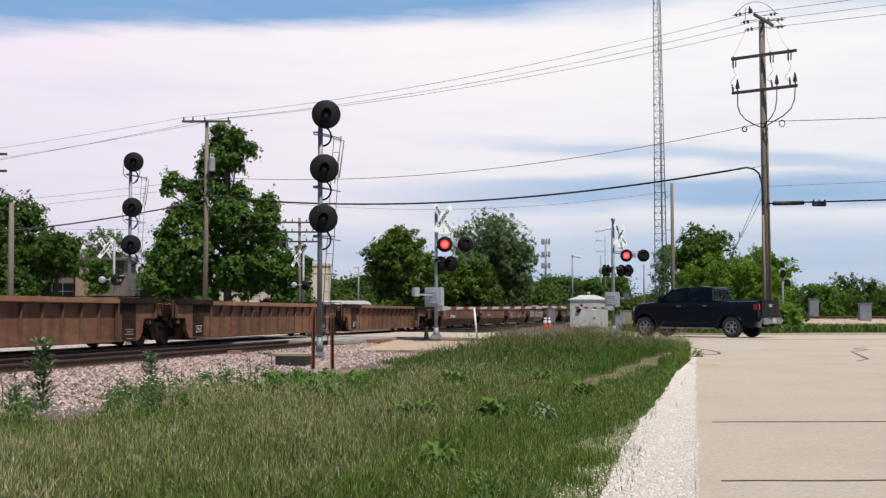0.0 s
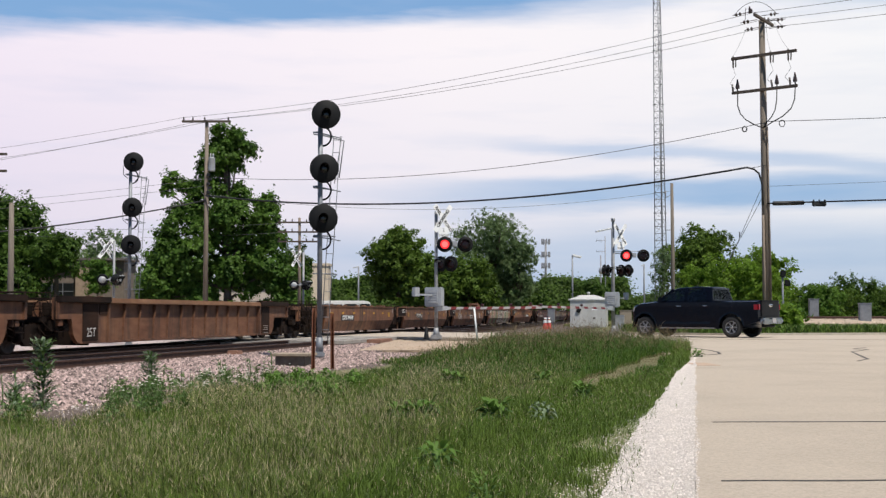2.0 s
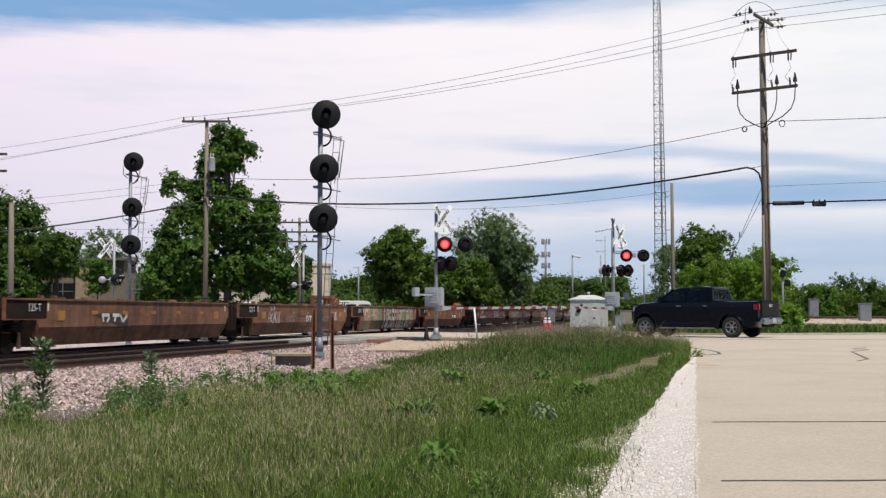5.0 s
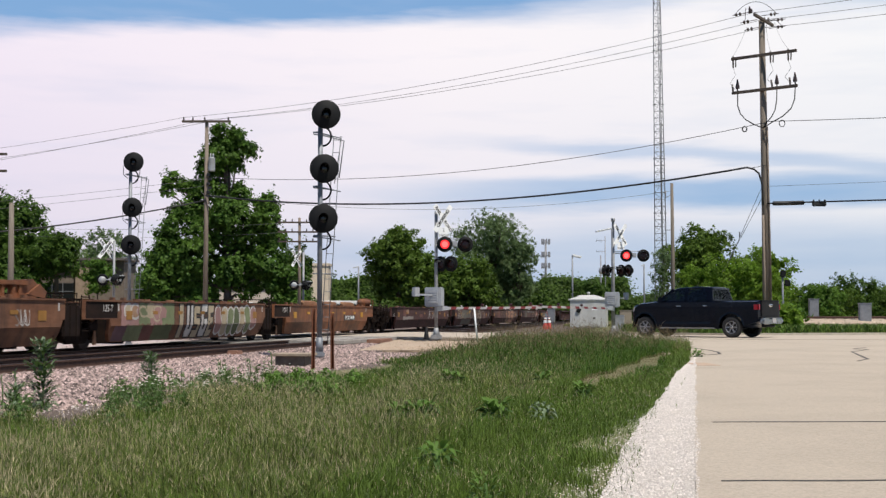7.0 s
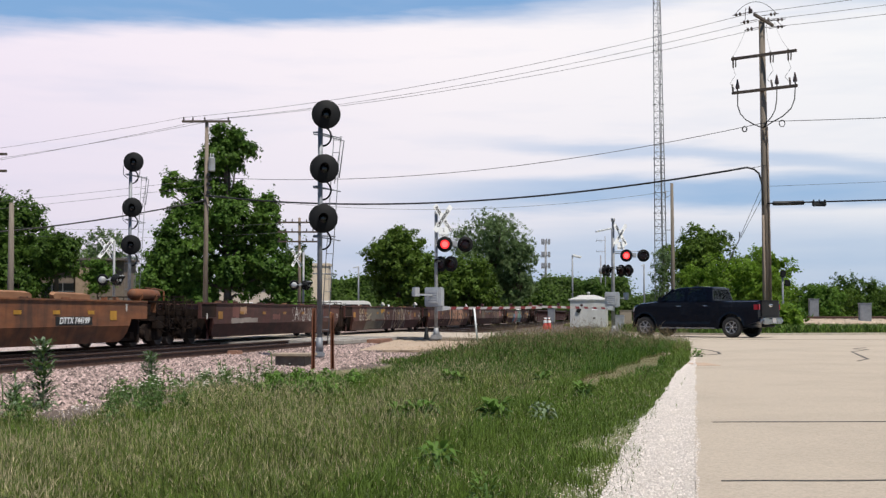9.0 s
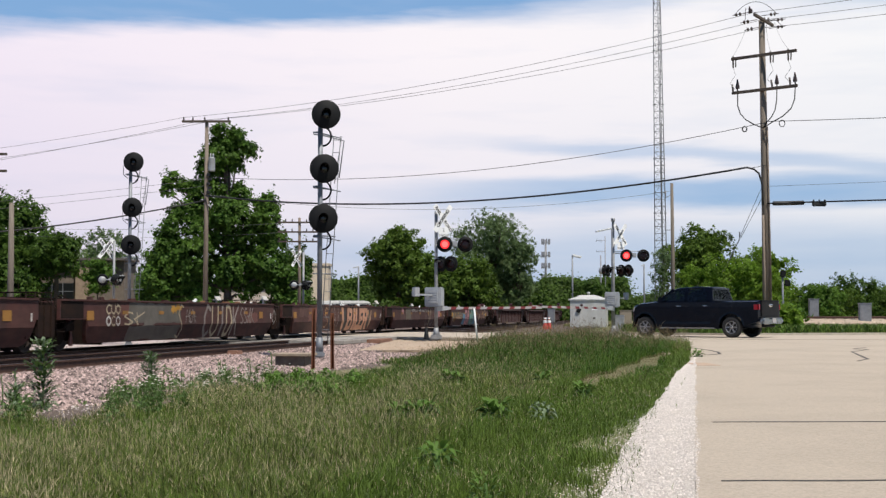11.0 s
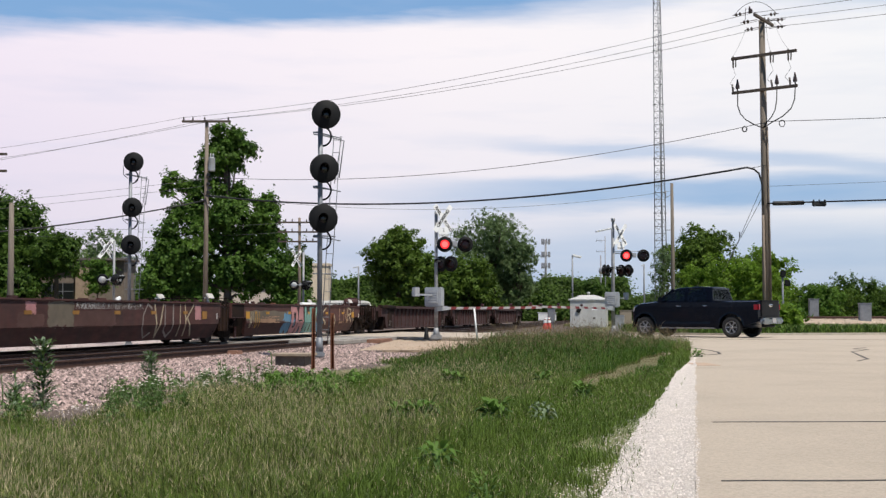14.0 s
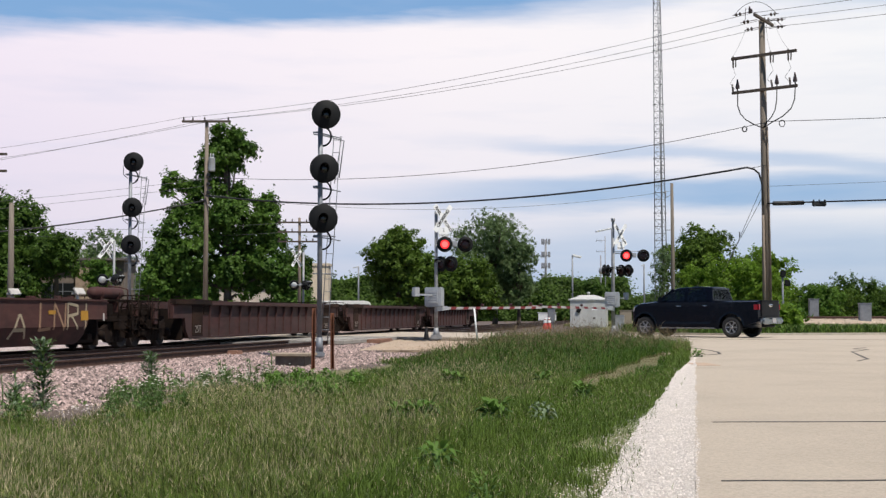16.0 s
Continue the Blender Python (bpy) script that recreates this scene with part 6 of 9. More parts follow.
        for k in range(0, n, 2):
            bm = bmesh.new()
            x = 0.2 + 0.405 * k + 0.2
            o = [(-0.24, -0.052), (0.16, -0.052), (0.24, 0.052), (-0.16, 0.052)]
            prism(bm, [(x + p * 0.85, q) for p, q in o], lambda a_, b_, dd: (a_, -0.018 + dd, b_), 0.036)
            part("red_stripe", bm, M["red_sheet"], arm)
        for k, x in enumerate((arm_len * 0.35, arm_len * 0.65, arm_len - 0.05)):
            bm = bmesh.new()
            lathe(bm, [(0.0, 0.06), (0.05, 0.05), (0.055, 0.0), (0.055, -0.05), (0.0, -0.06)], 12, Matrix.Translation((x, 0, 0.12)) @ pose(0, 0, 0, 90, 0, 0))
            box(bm, (x, 0, 0.07), (0.04, 0.04, 0.06))
            part("arm_lamp", bm, M["lens_off"], arm, "small red arm lamp")
    return t


crossing_signal(pose(-0.26, 49.0, 0.06), 4.86, [(0.72, 3.59, 0.78, 0, True, False), (0.36, 2.84, 0.46, -30, False, False)], 6.7, 53, (0.26, 4.50), "silver level crossing signal with lowered gate and lit red lamps", True, 1.16, 30)
crossing_signal(pose(8.22, 62.0, 0.02), 5.45, [(1.02, 3.79, 0.82, 0, True, False), (0.52, 3.06, 0.46, -50, False, False), (-0.35, 3.06, 0.46, 60, False, True)], 6.9, 234, (0.34, 4.72), "silver level crossing signal with lowered gate beyond the street", True, 1.25, 32, cap=True, script=0.12)


def far_crossing(m, facing, label):
    t = crossing_signal(m, 4.75, [(-0.15, 2.75, 0.7, 200, False, True), (0.35, 2.75, 0.5, 100, False, False)], 0, 0, (-0.42, 4.30), label, False, facing=facing)
    bm = bmesh.new()
    pipe(bm, [(0, 0, 4.1), (-0.25, -0.05, 4.1)], 0.02, 6)
    part("side_arm", bm, M["alu"], t)
    bm = bmesh.new()
    pipe(bm, [(0, 0, 4.85), (-1.1, 0, 4.9)], 0.016, 6)
    part("side_arm", bm, M["alu"], t)
    return t


far_crossing(pose(-16.9, 66.0, 0.0, 0, 0, -18), 44, "silver level crossing signal with white crossbuck beyond the tracks")
far_crossing(pose(-8.47, 78.0, 0.0, 0, 0, -18), 66, "silver level crossing signal with white crossbuck beyond the train")


# ---- poles and wires ----
def insulator(bm, p, up=1, r=0.055, h=0.2):
    lathe(bm, [(0.0, 0.0), (r * 0.6, 0.0), (r, h * 0.25), (r * 0.5, h * 0.4), (r, h * 0.6), (r * 0.5, h * 0.8), (r * 0.6, h), (0, h)], 10, Matrix.Translation(p))


def pole(m, h, r, material, label):
    t = thing("utility_pole", m, label, "utility pole", "utility poles")
    bm = bmesh.new()
    pipe(bm, [(0, 0, -0.5), (0.02, 0, h * 0.5), (0, 0, h)], r, 14, r * 0.66)
    part("pole", bm, material, t)
    return t


P1 = (14.61, 58.0)
t = pole(pose(P1[0], P1[1], 0.05, 0, -0.35, 0), 14.3, 0.20, M["pole_grey"], "tall grey wooden utility pole with three crossarms")
for nm, z, a, x0, x1 in (("crossarm", 14.25, 58, -1.62, 0.98), ("crossarm", 12.68, -38, -1.42, 1.72), ("crossarm", 11.10, -38, -1.42, 1.72)):
    bm = bmesh.new()
    box(bm, ((x0 + x1) / 2, -0.2, 0), (x1 - x0, 0.11, 0.13), bev=0.01)
    o = part(nm, bm, M["arm_wood"], t)
    o.matrix_basis = pose(0, 0, z, 0, 0, 0) @ pose(0, 0, 0, 0, 0, a)
gear = new("switch_gear")
gear.parent, gear.matrix_basis = t, pose(0, 0, 0, 0, 0, -38)
for x, z in ((-1.34, 12.5), (0.48, 12.5), (1.32, 12.5)):
    bm = bmesh.new()
    pipe(bm, [(x, -0.2, z + 0.3), (x, -0.2, z - 0.22)], 0.04, 8)
    pipe(bm, [(x + 0.12, -0.2, z - 0.22), (x + 0.14, -0.2, z + 0.12)], 0.03, 8)
    part("fuse_cutout", bm, M["porcelain"], gear)
    bm = bmesh.new()
    pipe(bm, [(x, -0.2, z - 0.22), (x + 0.16, -0.3, z - 0.6), (x - 0.15, -0.25, z - 0.95), (x + 0.1, -0.25, z - 1.25)], 0.010, 5)
    pipe(bm, [(x, -0.2, z + 0.3), (x * 0.75, -0.2, 13.3), (x * 0.5, -0.1, 14.1)], 0.006, 5)
    part("jumper", bm, M["wire_grey"], gear)
for x in (-1.14, 0.76, 1.62):
    bm = bmesh.new()
    pipe(bm, [(x, -0.2, 11.05), (x, -0.2, 11.3)], 0.03, 8)
    lathe(bm, [(0.09, 0), (0.10, 0.08), (0.05, 0.3), (0.03, 0.42), (0.0, 0.44)], 10, Matrix.Translation((x, -0.2, 11.28)))
    pipe(bm, [(x - 0.22, -0.2, 11.1), (x - 0.26, -0.2, 11.5)], 0.045, 8)
    part("cable_termination", bm, M["porcelain"], gear)
    bm = bmesh.new()
    pipe(bm, [(x, -0.2, 11.05), (x * 0.99, -0.25, 10.5), (x * 0.88, -0.25, 10.1), (x * 0.65, -0.25, 9.8), (x * 0.3, -0.25, 9.55), (0.05, -0.18, 9.35)], 0.026, 6)
    part("riser_cable", bm, M["wire"], gear)
bm = bmesh.new()
pipe(bm, [(-0.14, -0.2, 5.4), (-0.12, -0.19, 0.1)], 0.05, 8)
pipe(bm, [(0.12, -0.2, 9.4), (0.16, -0.2, 0.1)], 0.035, 8)
part("conduit", bm, M["pole_wood"], t)
for x, z in ((-0.85, 14.33), (0.55, 14.27), (0.2, 14.3)):
    bm = bmesh.new()
    insulator(bm, (x * 0.9, x * 1.4 - 0.1, z - 0.02 * x))
    part("insulator", bm, M["porcelain"], t)
bm = bmesh.new()
pipe(bm, [(0.78 + 0.13 * math.cos(a), -0.25, 9.55 + 0.15 * math.sin(a)) for a in (k / 12 * 6.283 for k in range(13))], 0.02, 5, cap=False)
pipe(bm, [(-0.92 + 0.10 * math.cos(a), -0.25, 9.30 + 0.12 * math.sin(a)) for a in (k / 12 * 6.283 for k in range(13))], 0.03, 5, cap=False)
part("cable_coil", bm, M["wire"], t)

# strain insulators on the three conductors, and the slack loops that bridge them
for x, y, z, side in ((-0.85, -1.3, 14.40, -1), (-0.22, -0.1, 14.34, -1), (-0.05, -0.1, 14.0, -1), (-0.05, -0.2, 14.48, 1), (0.35, 0.1, 14.30, 1), (0.50, 0.7, 14.10, 1)):
    d = Vector((0.85, -0.46, 0.03)) * side if side > 0 else Vector((-0.84, 0.53, -0.08))
    q = Vector((x, y, z))
    bm = bmesh.new()
    for k in (0.45, 0.62):
        lathe(bm, [(0.0, -0.06), (0.075, -0.03), (0.075, 0.03), (0.0, 0.06)], 10, Matrix.Translation(q + d * k) @ d.to_track_quat("Z", "Y").to_matrix().to_4x4())
    pipe(bm, [q, q + d * 0.8], 0.018, 5)
    part("strain_insulator", bm, M["porcelain"], t)
for a, b, rise in (((-1.45, -0.95, 14.36), (0.5, -0.6, 14.52), 0.55), ((-0.7, 0.2, 14.25), (-1.0, -1.3, 14.5), 0.3), ((0.35, 0.7, 14.15), (1.0, 0.35, 14.1), 0.35)):
    a, b = Vector(a), Vector(b)
    bm = bmesh.new()
    pipe(bm, [a.lerp(b, k / 10) + Vector((0, 0, rise * 4 * (k / 10) * (1 - k / 10))) for k in range(11)], 0.012, 5)
    part("jumper", bm, M["wire"], t)
bm = bmesh.new()
insulator(bm, (-0.85, -1.3, 14.34), h=0.30, r=0.07)
insulator(bm, (0.52, 0.8, 14.32), h=0.30, r=0.07)
part("insulator", bm, M["porcelain"], t)

P2 = (-14.05, 76.0)
t2 = pole(pose(P2[0], P2[1], 0.0), 12.5, 0.16, M["pole_wood"], "brown wooden utility pole with transformer before the trees")
bm = bmesh.new()
box(bm, (0.0, -0.15, 12.42), (2.9, 0.11, 0.13), bev=0.01)
o = part("crossarm", bm, M["arm_wood"], t2)
for x in (-1.35, -0.8, -0.1, 1.3):
    bm = bmesh.new()
    insulator(bm, (x, -0.15, 12.48))
    part("insulator", bm, M["porcelain"], t2)
bm = bmesh.new()
lathe(bm, [(0.0, 0.0), (0.19, 0.0), (0.20, 0.06), (0.20, 0.74), (0.21, 0.76), (0.20, 0.8), (0.0, 0.86)], 16, Matrix.Translation((0.34, -0.12, 9.45)))
for x in (0.26, 0.42):
    insulator(bm, (x, -0.12, 10.25), h=0.26)
part("transformer", bm, M["alu"], t2, "grey pole-mounted transformer can")
bm = bmesh.new()
for k in range(5):
    box(bm, (0.14 + 0.09 * (k % 2), -0.12, 8.2 + 0.26 * k), (0.2, 0.16, 0.16), bev=0.02)
part("junction_gear", bm, M["wire"], t2)

PL = (-20.20, 60.0)
pole(pose(PL[0], PL[1], -0.05), 6.25, 0.17, M["pole_grey"], "short grey wooden pole beyond the tracks")
P0 = (-23.6, 66.0)
t0 = pole(pose(P0[0], P0[1], 0.0), 10.5, 0.17, M["pole_wood"], "wooden utility pole with two crossarms")
for z in (9.22, 8.35):
    bm = bmesh.new()
    box(bm, (0.0, -0.15, z), (2.3, 0.11, 0.13), bev=0.01)
    part("crossarm", bm, M["arm_wood"], t0)
P3 = (13.40, 75.0)
t3 = pole(pose(P3[0], P3[1], 0.0), 8.65, 0.13, M["pole_grey"], "slim grey pole with small brackets")
bm = bmesh.new()
pipe(bm, [(0, 0, 8.0), (-0.35, 0, 7.8), (-0.35, 0, 8.2)], 0.03, 6)
pipe(bm, [(0, 0, 5.9), (-0.4, 0, 5.9), (-0.4, 0, 6.3)], 0.03, 6)
part("bracket", bm, M["tower"], t3)
P4 = (-8.95, 80.0)
t4 = pole(pose(P4[0], P4[1], 0.0), 7.0, 0.12, M["pole_wood"], "old railway line pole with three crossarms")
for z in (6.7, 6.1, 5.5):
    bm = bmesh.new()
    box(bm, (0, -0.1, z), (2.7, 0.09, 0.10))
    part("crossarm", bm, M["arm_wood"], t4)
    for x in (-1.25, -0.85, -0.45, 0.45, 0.85, 1.25):
        bm = bmesh.new()
        insulator(bm, (x, -0.1, z + 0.05), r=0.05, h=0.16)
        part("insulator", bm, M["porcelain"], t4)


def wire(p, q, drop, r, label, material=None, nm="power_line", n=16):
    bm = bmesh.new()
    pipe(bm, sag(p, q, drop, n), r * 0.82, 5)
    return tagged(obj(nm, bm, material or M["wire_grey"]), label, "overhead wire", "overhead wires")


A1 = [(P1[0] - 0.85, P1[1] - 1.3, 14.40), (P1[0] - 0.22, P1[1] - 0.1, 14.34), (P1[0] - 0.05, P1[1] - 0.1, 14.0)]
A2 = [(P2[0] - 1.3, P2[1] - 0.15, 12.66), (P2[0] + 1.3, P2[1] - 0.15, 12.64), (P2[0] - 0.1, P2[1] - 0.15, 12.5)]
for i, (a, b, d) in enumerate(zip(A1, A2, (0.62, 0.52, 0.56))):
    wire(a, b, d, 0.013, "thin bare power wire between poles")
    far = (a[0] + 22, a[1] - 12, a[2] + 1.3 - 0.2 * i)
    wire(a, far, 0.25, 0.014, "thin bare power wire between poles")
    wire(b, (b[0] - 34, b[1] + 6, 9.4 - 0.6 * i), 0.5, 0.013, "thin bare power wire between poles")
wire((P1[0], P1[1] - 0.2, 9.66), (P2[0] + 0.2, P2[1] - 0.2, 9.1), 1.02, 0.018, "dark neutral wire between poles", M["wire"])
wire((P1[0], P1[1] - 0.2, 9.70), (P1[0] + 22, P1[1] - 10, 9.45), 0.15, 0.018, "dark neutral wire between poles", M["wire"])
wire((P1[0], P1[1] - 0.2, 6.75), (P1[0] + 22, P1[1] - 10, 6.75), 0.0, 0.010, "thin service wire between poles")
wire((P3[0], P3[1], 8.2), (P2[0], P2[1], 8.1), 1.0, 0.012, "thin service wire between poles")
wire((P2[0], P2[1], 9.0), (P2[0] - 34, P2[1] + 4, 6.8), 0.4, 0.012, "thin service wire between poles")
wire((P2[0], P2[1], 8.6), (P2[0] - 34, P2[1] + 4, 6.3), 0.4, 0.012, "thin service wire between poles")
wire((-36, 100, 7.9), (P4[0], P4[1], 6.75), 0.4, 0.012, "thin service wire between poles")
wire((-36, 100, 7.3), (P4[0], P4[1], 6.15), 0.4, 0.012, "thin service wire between poles")


def phone_cable():
    t = thing("telephone_cable", pose(0, 0, 0), "thick black telephone cable with splice cases", "overhead cable", "overhead wires")
    bm = bmesh.new()
    c0 = Vector((P1[0] - 0.20, P1[1] - 0.22, 0))
    pts = sag((P1[0] - 0.85, P1[1] - 0.1, 7.62), (P2[0], P2[1] - 0.2, 7.99), 1.0, 26)
    pipe(bm, [c0 + Vector((0.02, 0, 5.9)), c0 + Vector((-0.02, 0, 6.9)), c0 + Vector((-0.14, 0.05, 7.35)), Vector((P1[0] - 0.55, P1[1] - 0.12, 7.54))] + pts, 0.045, 8)
    part("cable", bm, M["wire"], t)
    bm = bmesh.new()
    pipe(bm, sag((P2[0], P2[1] - 0.2, 7.72), (-32.5, 66.0, 4.8), 0.60, 16), 0.04, 8)
    part("cable", bm, M["wire"], t)
    bm = bmesh.new()
    pipe(bm, [(P1[0] - 0.75, P1[1] - 0.1, 7.58), (P1[0], P1[1] - 0.2, 7.72)], 0.012, 6)
    pipe(bm, [(P1[0], P1[1] - 0.22, 5.98), (P1[0] + 22, P1[1] - 8, 6.02)], 0.034, 8)
    part("cable", bm, M["wire"], t)
    bm = bmesh.new()
    pipe(bm, [(P1[0] + 0.25, P1[1] - 0.32, 5.98), (P1[0] + 0.33, P1[1] - 0.32, 5.97), (P1[0] + 1.45, P1[1] - 0.62, 5.97), (P1[0] + 1.53, P1[1] - 0.62, 5.98)], 0.10, 10)
    part("splice_case", bm, M["wire"], t)
    bm = bmesh.new()
    box(bm, (P1[0] + 2.15, P1[1] - 0.9, 5.90), (0.62, 0.18, 0.22), bev=0.04)
    for dx in (1.9, 2.15, 2.4):
        box(bm, (P1[0] + dx, P1[1] - 0.9, 6.04), (0.06, 0.06, 0.10))
    part("splice_case", bm, M["wire"], t)


phone_cable()
bm = bmesh.new()
pipe(bm, [(P1[0] - 0.1, P1[1] + 0.2, 6.8), (P1[0] - 1.2, P1[1] + 3.2, 3.0)], 0.012, 5)
pipe(bm, [(P1[0] - 0.1, P1[1] + 0.2, 6.3), (P1[0] - 1.35, P1[1] + 3.2, 2.9)], 0.012, 5)
box(bm, (P1[0] - 0.75, P1[1] + 1.95, 4.7), (0.05, 0.05, 0.25))
tagged(obj("guy_wire", bm, M["wire_grey"]), "thin guy wires slanting from the pole", "guy wire", "overhead wires")


# ---- towers and lamps ----
def lattice_tower():
    t = thing("radio_tower", pose(25.55, 150.0, 0.0, 0, 0, 12), "tall slender steel lattice radio mast", "radio mast")
    H = 52.0
    leg = lambda k, z: Vector((math.cos(k * 2.0944 + 0.3), math.sin(k * 2.0944 + 0.3), 0)) * (0.86 - 0.52 * z / H) + Vector((-0.02 * z * 0.4, 0, z))
    for k in range(3):
        bm = bmesh.new()
        pipe(bm, [leg(k, 0), leg(k, H)], 0.06, 6, 0.045)
        part("leg", bm, M["tower"], t)
    bm = bmesh.new()
    z = 0.0
    i = 0
    while z < H - 1:
        for k in range(3):
            j = (k + 1) % 3
            pipe(bm, [leg(k, z), leg(j, z)], 0.022, 4, cap=False)
            pipe(bm, [leg(k if i % 2 else j, z), leg(j if i % 2 else k, z + 0.8)], 0.020, 4, cap=False)
        if i % 8 == 0:
            for k in range(3):
                box(bm, leg(k, z), (0.2, 0.2, 0.12))
        z += 0.8
        i += 1
    pipe(bm, [(0.2, 0.1, 0), (0.0, 0.1, H)], 0.05, 5)
    part("bracing", bm, M["tower"], t)


lattice_tower()


def cell_tower():
    t = thing("antenna_tower", pose(32.0, 400.0, 0.0), "distant grey antenna tower with four tiers of panels", "antenna tower")
    bm = bmesh.new()
    pipe(bm, [(0, 0, 0), (0, 0, 24)], 0.45, 10, 0.3)
    part("pole", bm, M["tower"], t)
    for z in (12.5, 16.0, 19.5, 23.5):
        bm = bmesh.new()
        for k in range(9):
            a = k / 9 * 6.283
            box(bm, (1.25 * math.cos(a), 1.25 * math.sin(a), z), (0.34, 0.34, 1.7))
            pipe(bm, [(0, 0, z - 0.3), (1.25 * math.cos(a), 1.25 * math.sin(a), z - 0.3)], 0.08, 4)
        part("antenna_tier", bm, M["tower"], t)


cell_tower()


def street_lamp(x, y, h, arm, label):
    t = thing("street_lamp", pose(x, y, 0), label, "street lamp", "distant street lamps")
    bm = bmesh.new()
    pipe(bm, [(0, 0, 0), (0, 0, h)], 0.12, 8, 0.08)
    part("pole", bm, M["galv"], t)
    bm = bmesh.new()
    box(bm, (arm * 0.5, 0, h - 0.12), (abs(arm), 0.35, 0.28 if arm > 0 else 0.10), Euler((0, radians(12 if arm > 0 else -12), 0)).to_matrix(), bev=0.06)
    part("lamp_head", bm, M["white_paint"], t)


street_lamp(14.1, 140, 7.4, 1.0, "tall grey lamp post with boxy white head")
street_lamp(11.88, 90, 7.0, -1.25, "grey lamp post with a slim white head behind the crossing")
street_lamp(21.9, 140, 6.4, -0.3, "thin grey lamp post among the trees")
street_lamp(-9.2, 140, 6.2, -0.7, "thin grey lamp post among the trees")
for x, h in ((17.2, 7.4), (17.68, 9.5)):
    bm = bmesh.new()
    pipe(bm, [(0, 0, 0), (0, 0, h)], 0.075 if h < 8 else 0.05, 6)
    if h > 8:
        for z in (h - 0.5, h - 1.7):
            pipe(bm, [(-1.0, 0, z), (0.05, 0, z)], 0.02, 5)
            for k in range(4):
                pipe(bm, [(-0.95 + 0.2 * k, 0, z - 0.16), (-0.95 + 0.2 * k, 0, z + 0.16)], 0.015, 4)
    o = obj("antenna_mast", bm, M["tower"])
    o.matrix_basis = pose(x, 140, 0)
    tagged(o, "thin grey antenna mast behind the shed", "antenna mast", "antenna masts")


# ---- trackside cabinets ----
def signal_shed():
    t = thing("signal_shed", pose(9.66, 85.0, 0.06, 0, 0, TURN), "silver metal railway signal shed with hipped roof", "equipment shed")
    bm = bmesh.new()
    box(bm, (0, 0, 0.95), (2.36, 2.0, 1.75), bev=0.02)
    part("wall", bm, M["shed"], t)
    bm = bmesh.new()
    w, d, z = 1.28, 1.08, 1.83
    base = [(-w, -d), (w, -d), (w, d), (-w, d)]
    lo = [bm.verts.new((*p, z)) for p in base]
    md = [bm.verts.new((*p, z + 0.08)) for p in base]
    hi = [bm.verts.new((a * 0.30, b * 0.3, z + 0.36)) for a, b in base]
    for q, r in ((lo, md), (md, hi)):
        for k in range(4):
            bm.faces.new((q[k], q[(k + 1) % 4], r[(k + 1) % 4], r[k]))
    bm.faces.new(hi)
    bm.faces.new(lo[::-1])
    part("roof", bm, M["shed_roof"], t, "pale hipped metal roof")
    for x, z2, r in ((0.0, 2.26, 0.11), (-0.55, 2.04, 0.2)):
        bm = bmesh.new()
        lathe(bm, [(0.0, 0.14), (r, 0.10), (r, 0.04), (r * 0.6, 0.0), (r * 0.6, -0.16)], 12, Matrix.Translation((x, -0.35, z2)))
        part("vent", bm, M["shed_roof"], t)
    bm = bmesh.new()
    box(bm, (0.42, -1.012, 0.92), (0.72, 0.03, 1.5), bev=0.008)
    dr = part("door", bm, M["shed"], t)
    bm = bmesh.new()
    box(bm, (0.40, -1.034, 1.30), (0.32, 0.008, 0.22))
    part("notice", bm, M["white_sheet"], dr, "white notice plate")
    bm = bmesh.new()
    box(bm, (0.40, -1.041, 1.32), (0.22, 0.006, 0.05))
    part("notice_bar", bm, M["red_sheet"], dr)
    bm = bmesh.new()
    box(bm, (0.40, -1.04, 0.68), (0.14, 0.03, 0.08), bev=0.01)
    part("door_handle", bm, M["signal_black"], dr)
    for x in (-1.0, -0.55, -0.1, 0.9):
        bm = bmesh.new()
        box(bm, (x, -1.012, 0.95), (0.03, 0.024, 1.7))
        part("seam", bm, M["shed"], t)
    bm = bmesh.new()
    box(bm, (-0.62, -1.06, 1.18), (0.26, 0.1, 0.3), Euler((0, radians(30), 0)).to_matrix(), bev=0.02)
    part("exhaust_hood", bm, M["signal_black"], t)


signal_shed()


def cabinet(x, y, w, d, h, material, label, legs=0.0, z=0.05):
    t = thing("equipment_cabinet", pose(x, y, z, 0, 0, TURN), label, "equipment cabinet", "trackside cabinets")
    bm = bmesh.new()
    box(bm, (0, 0, legs + h / 2), (w, d, h), bev=0.015)
    part("cabinet_body", bm, material, t)
    bm = bmesh.new()
    box(bm, (0, -d / 2 - 0.01, legs + h / 2), (w * 0.86, 0.02, h * 0.88), bev=0.006)
    part("cabinet_door", bm, material, t)
    bm = bmesh.new()
    box(bm, (0, 0, legs + h + 0.02), (w * 1.1, d * 1.1, 0.05), bev=0.01)
    part("cabinet_top", bm, material, t)
    if legs:
        for sx in (-1, 1):
            bm = bmesh.new()
            box(bm, (sx * w * 0.35, 0, legs / 2), (0.07, d * 0.6, legs))
            part("leg", bm, M["galv"], t)


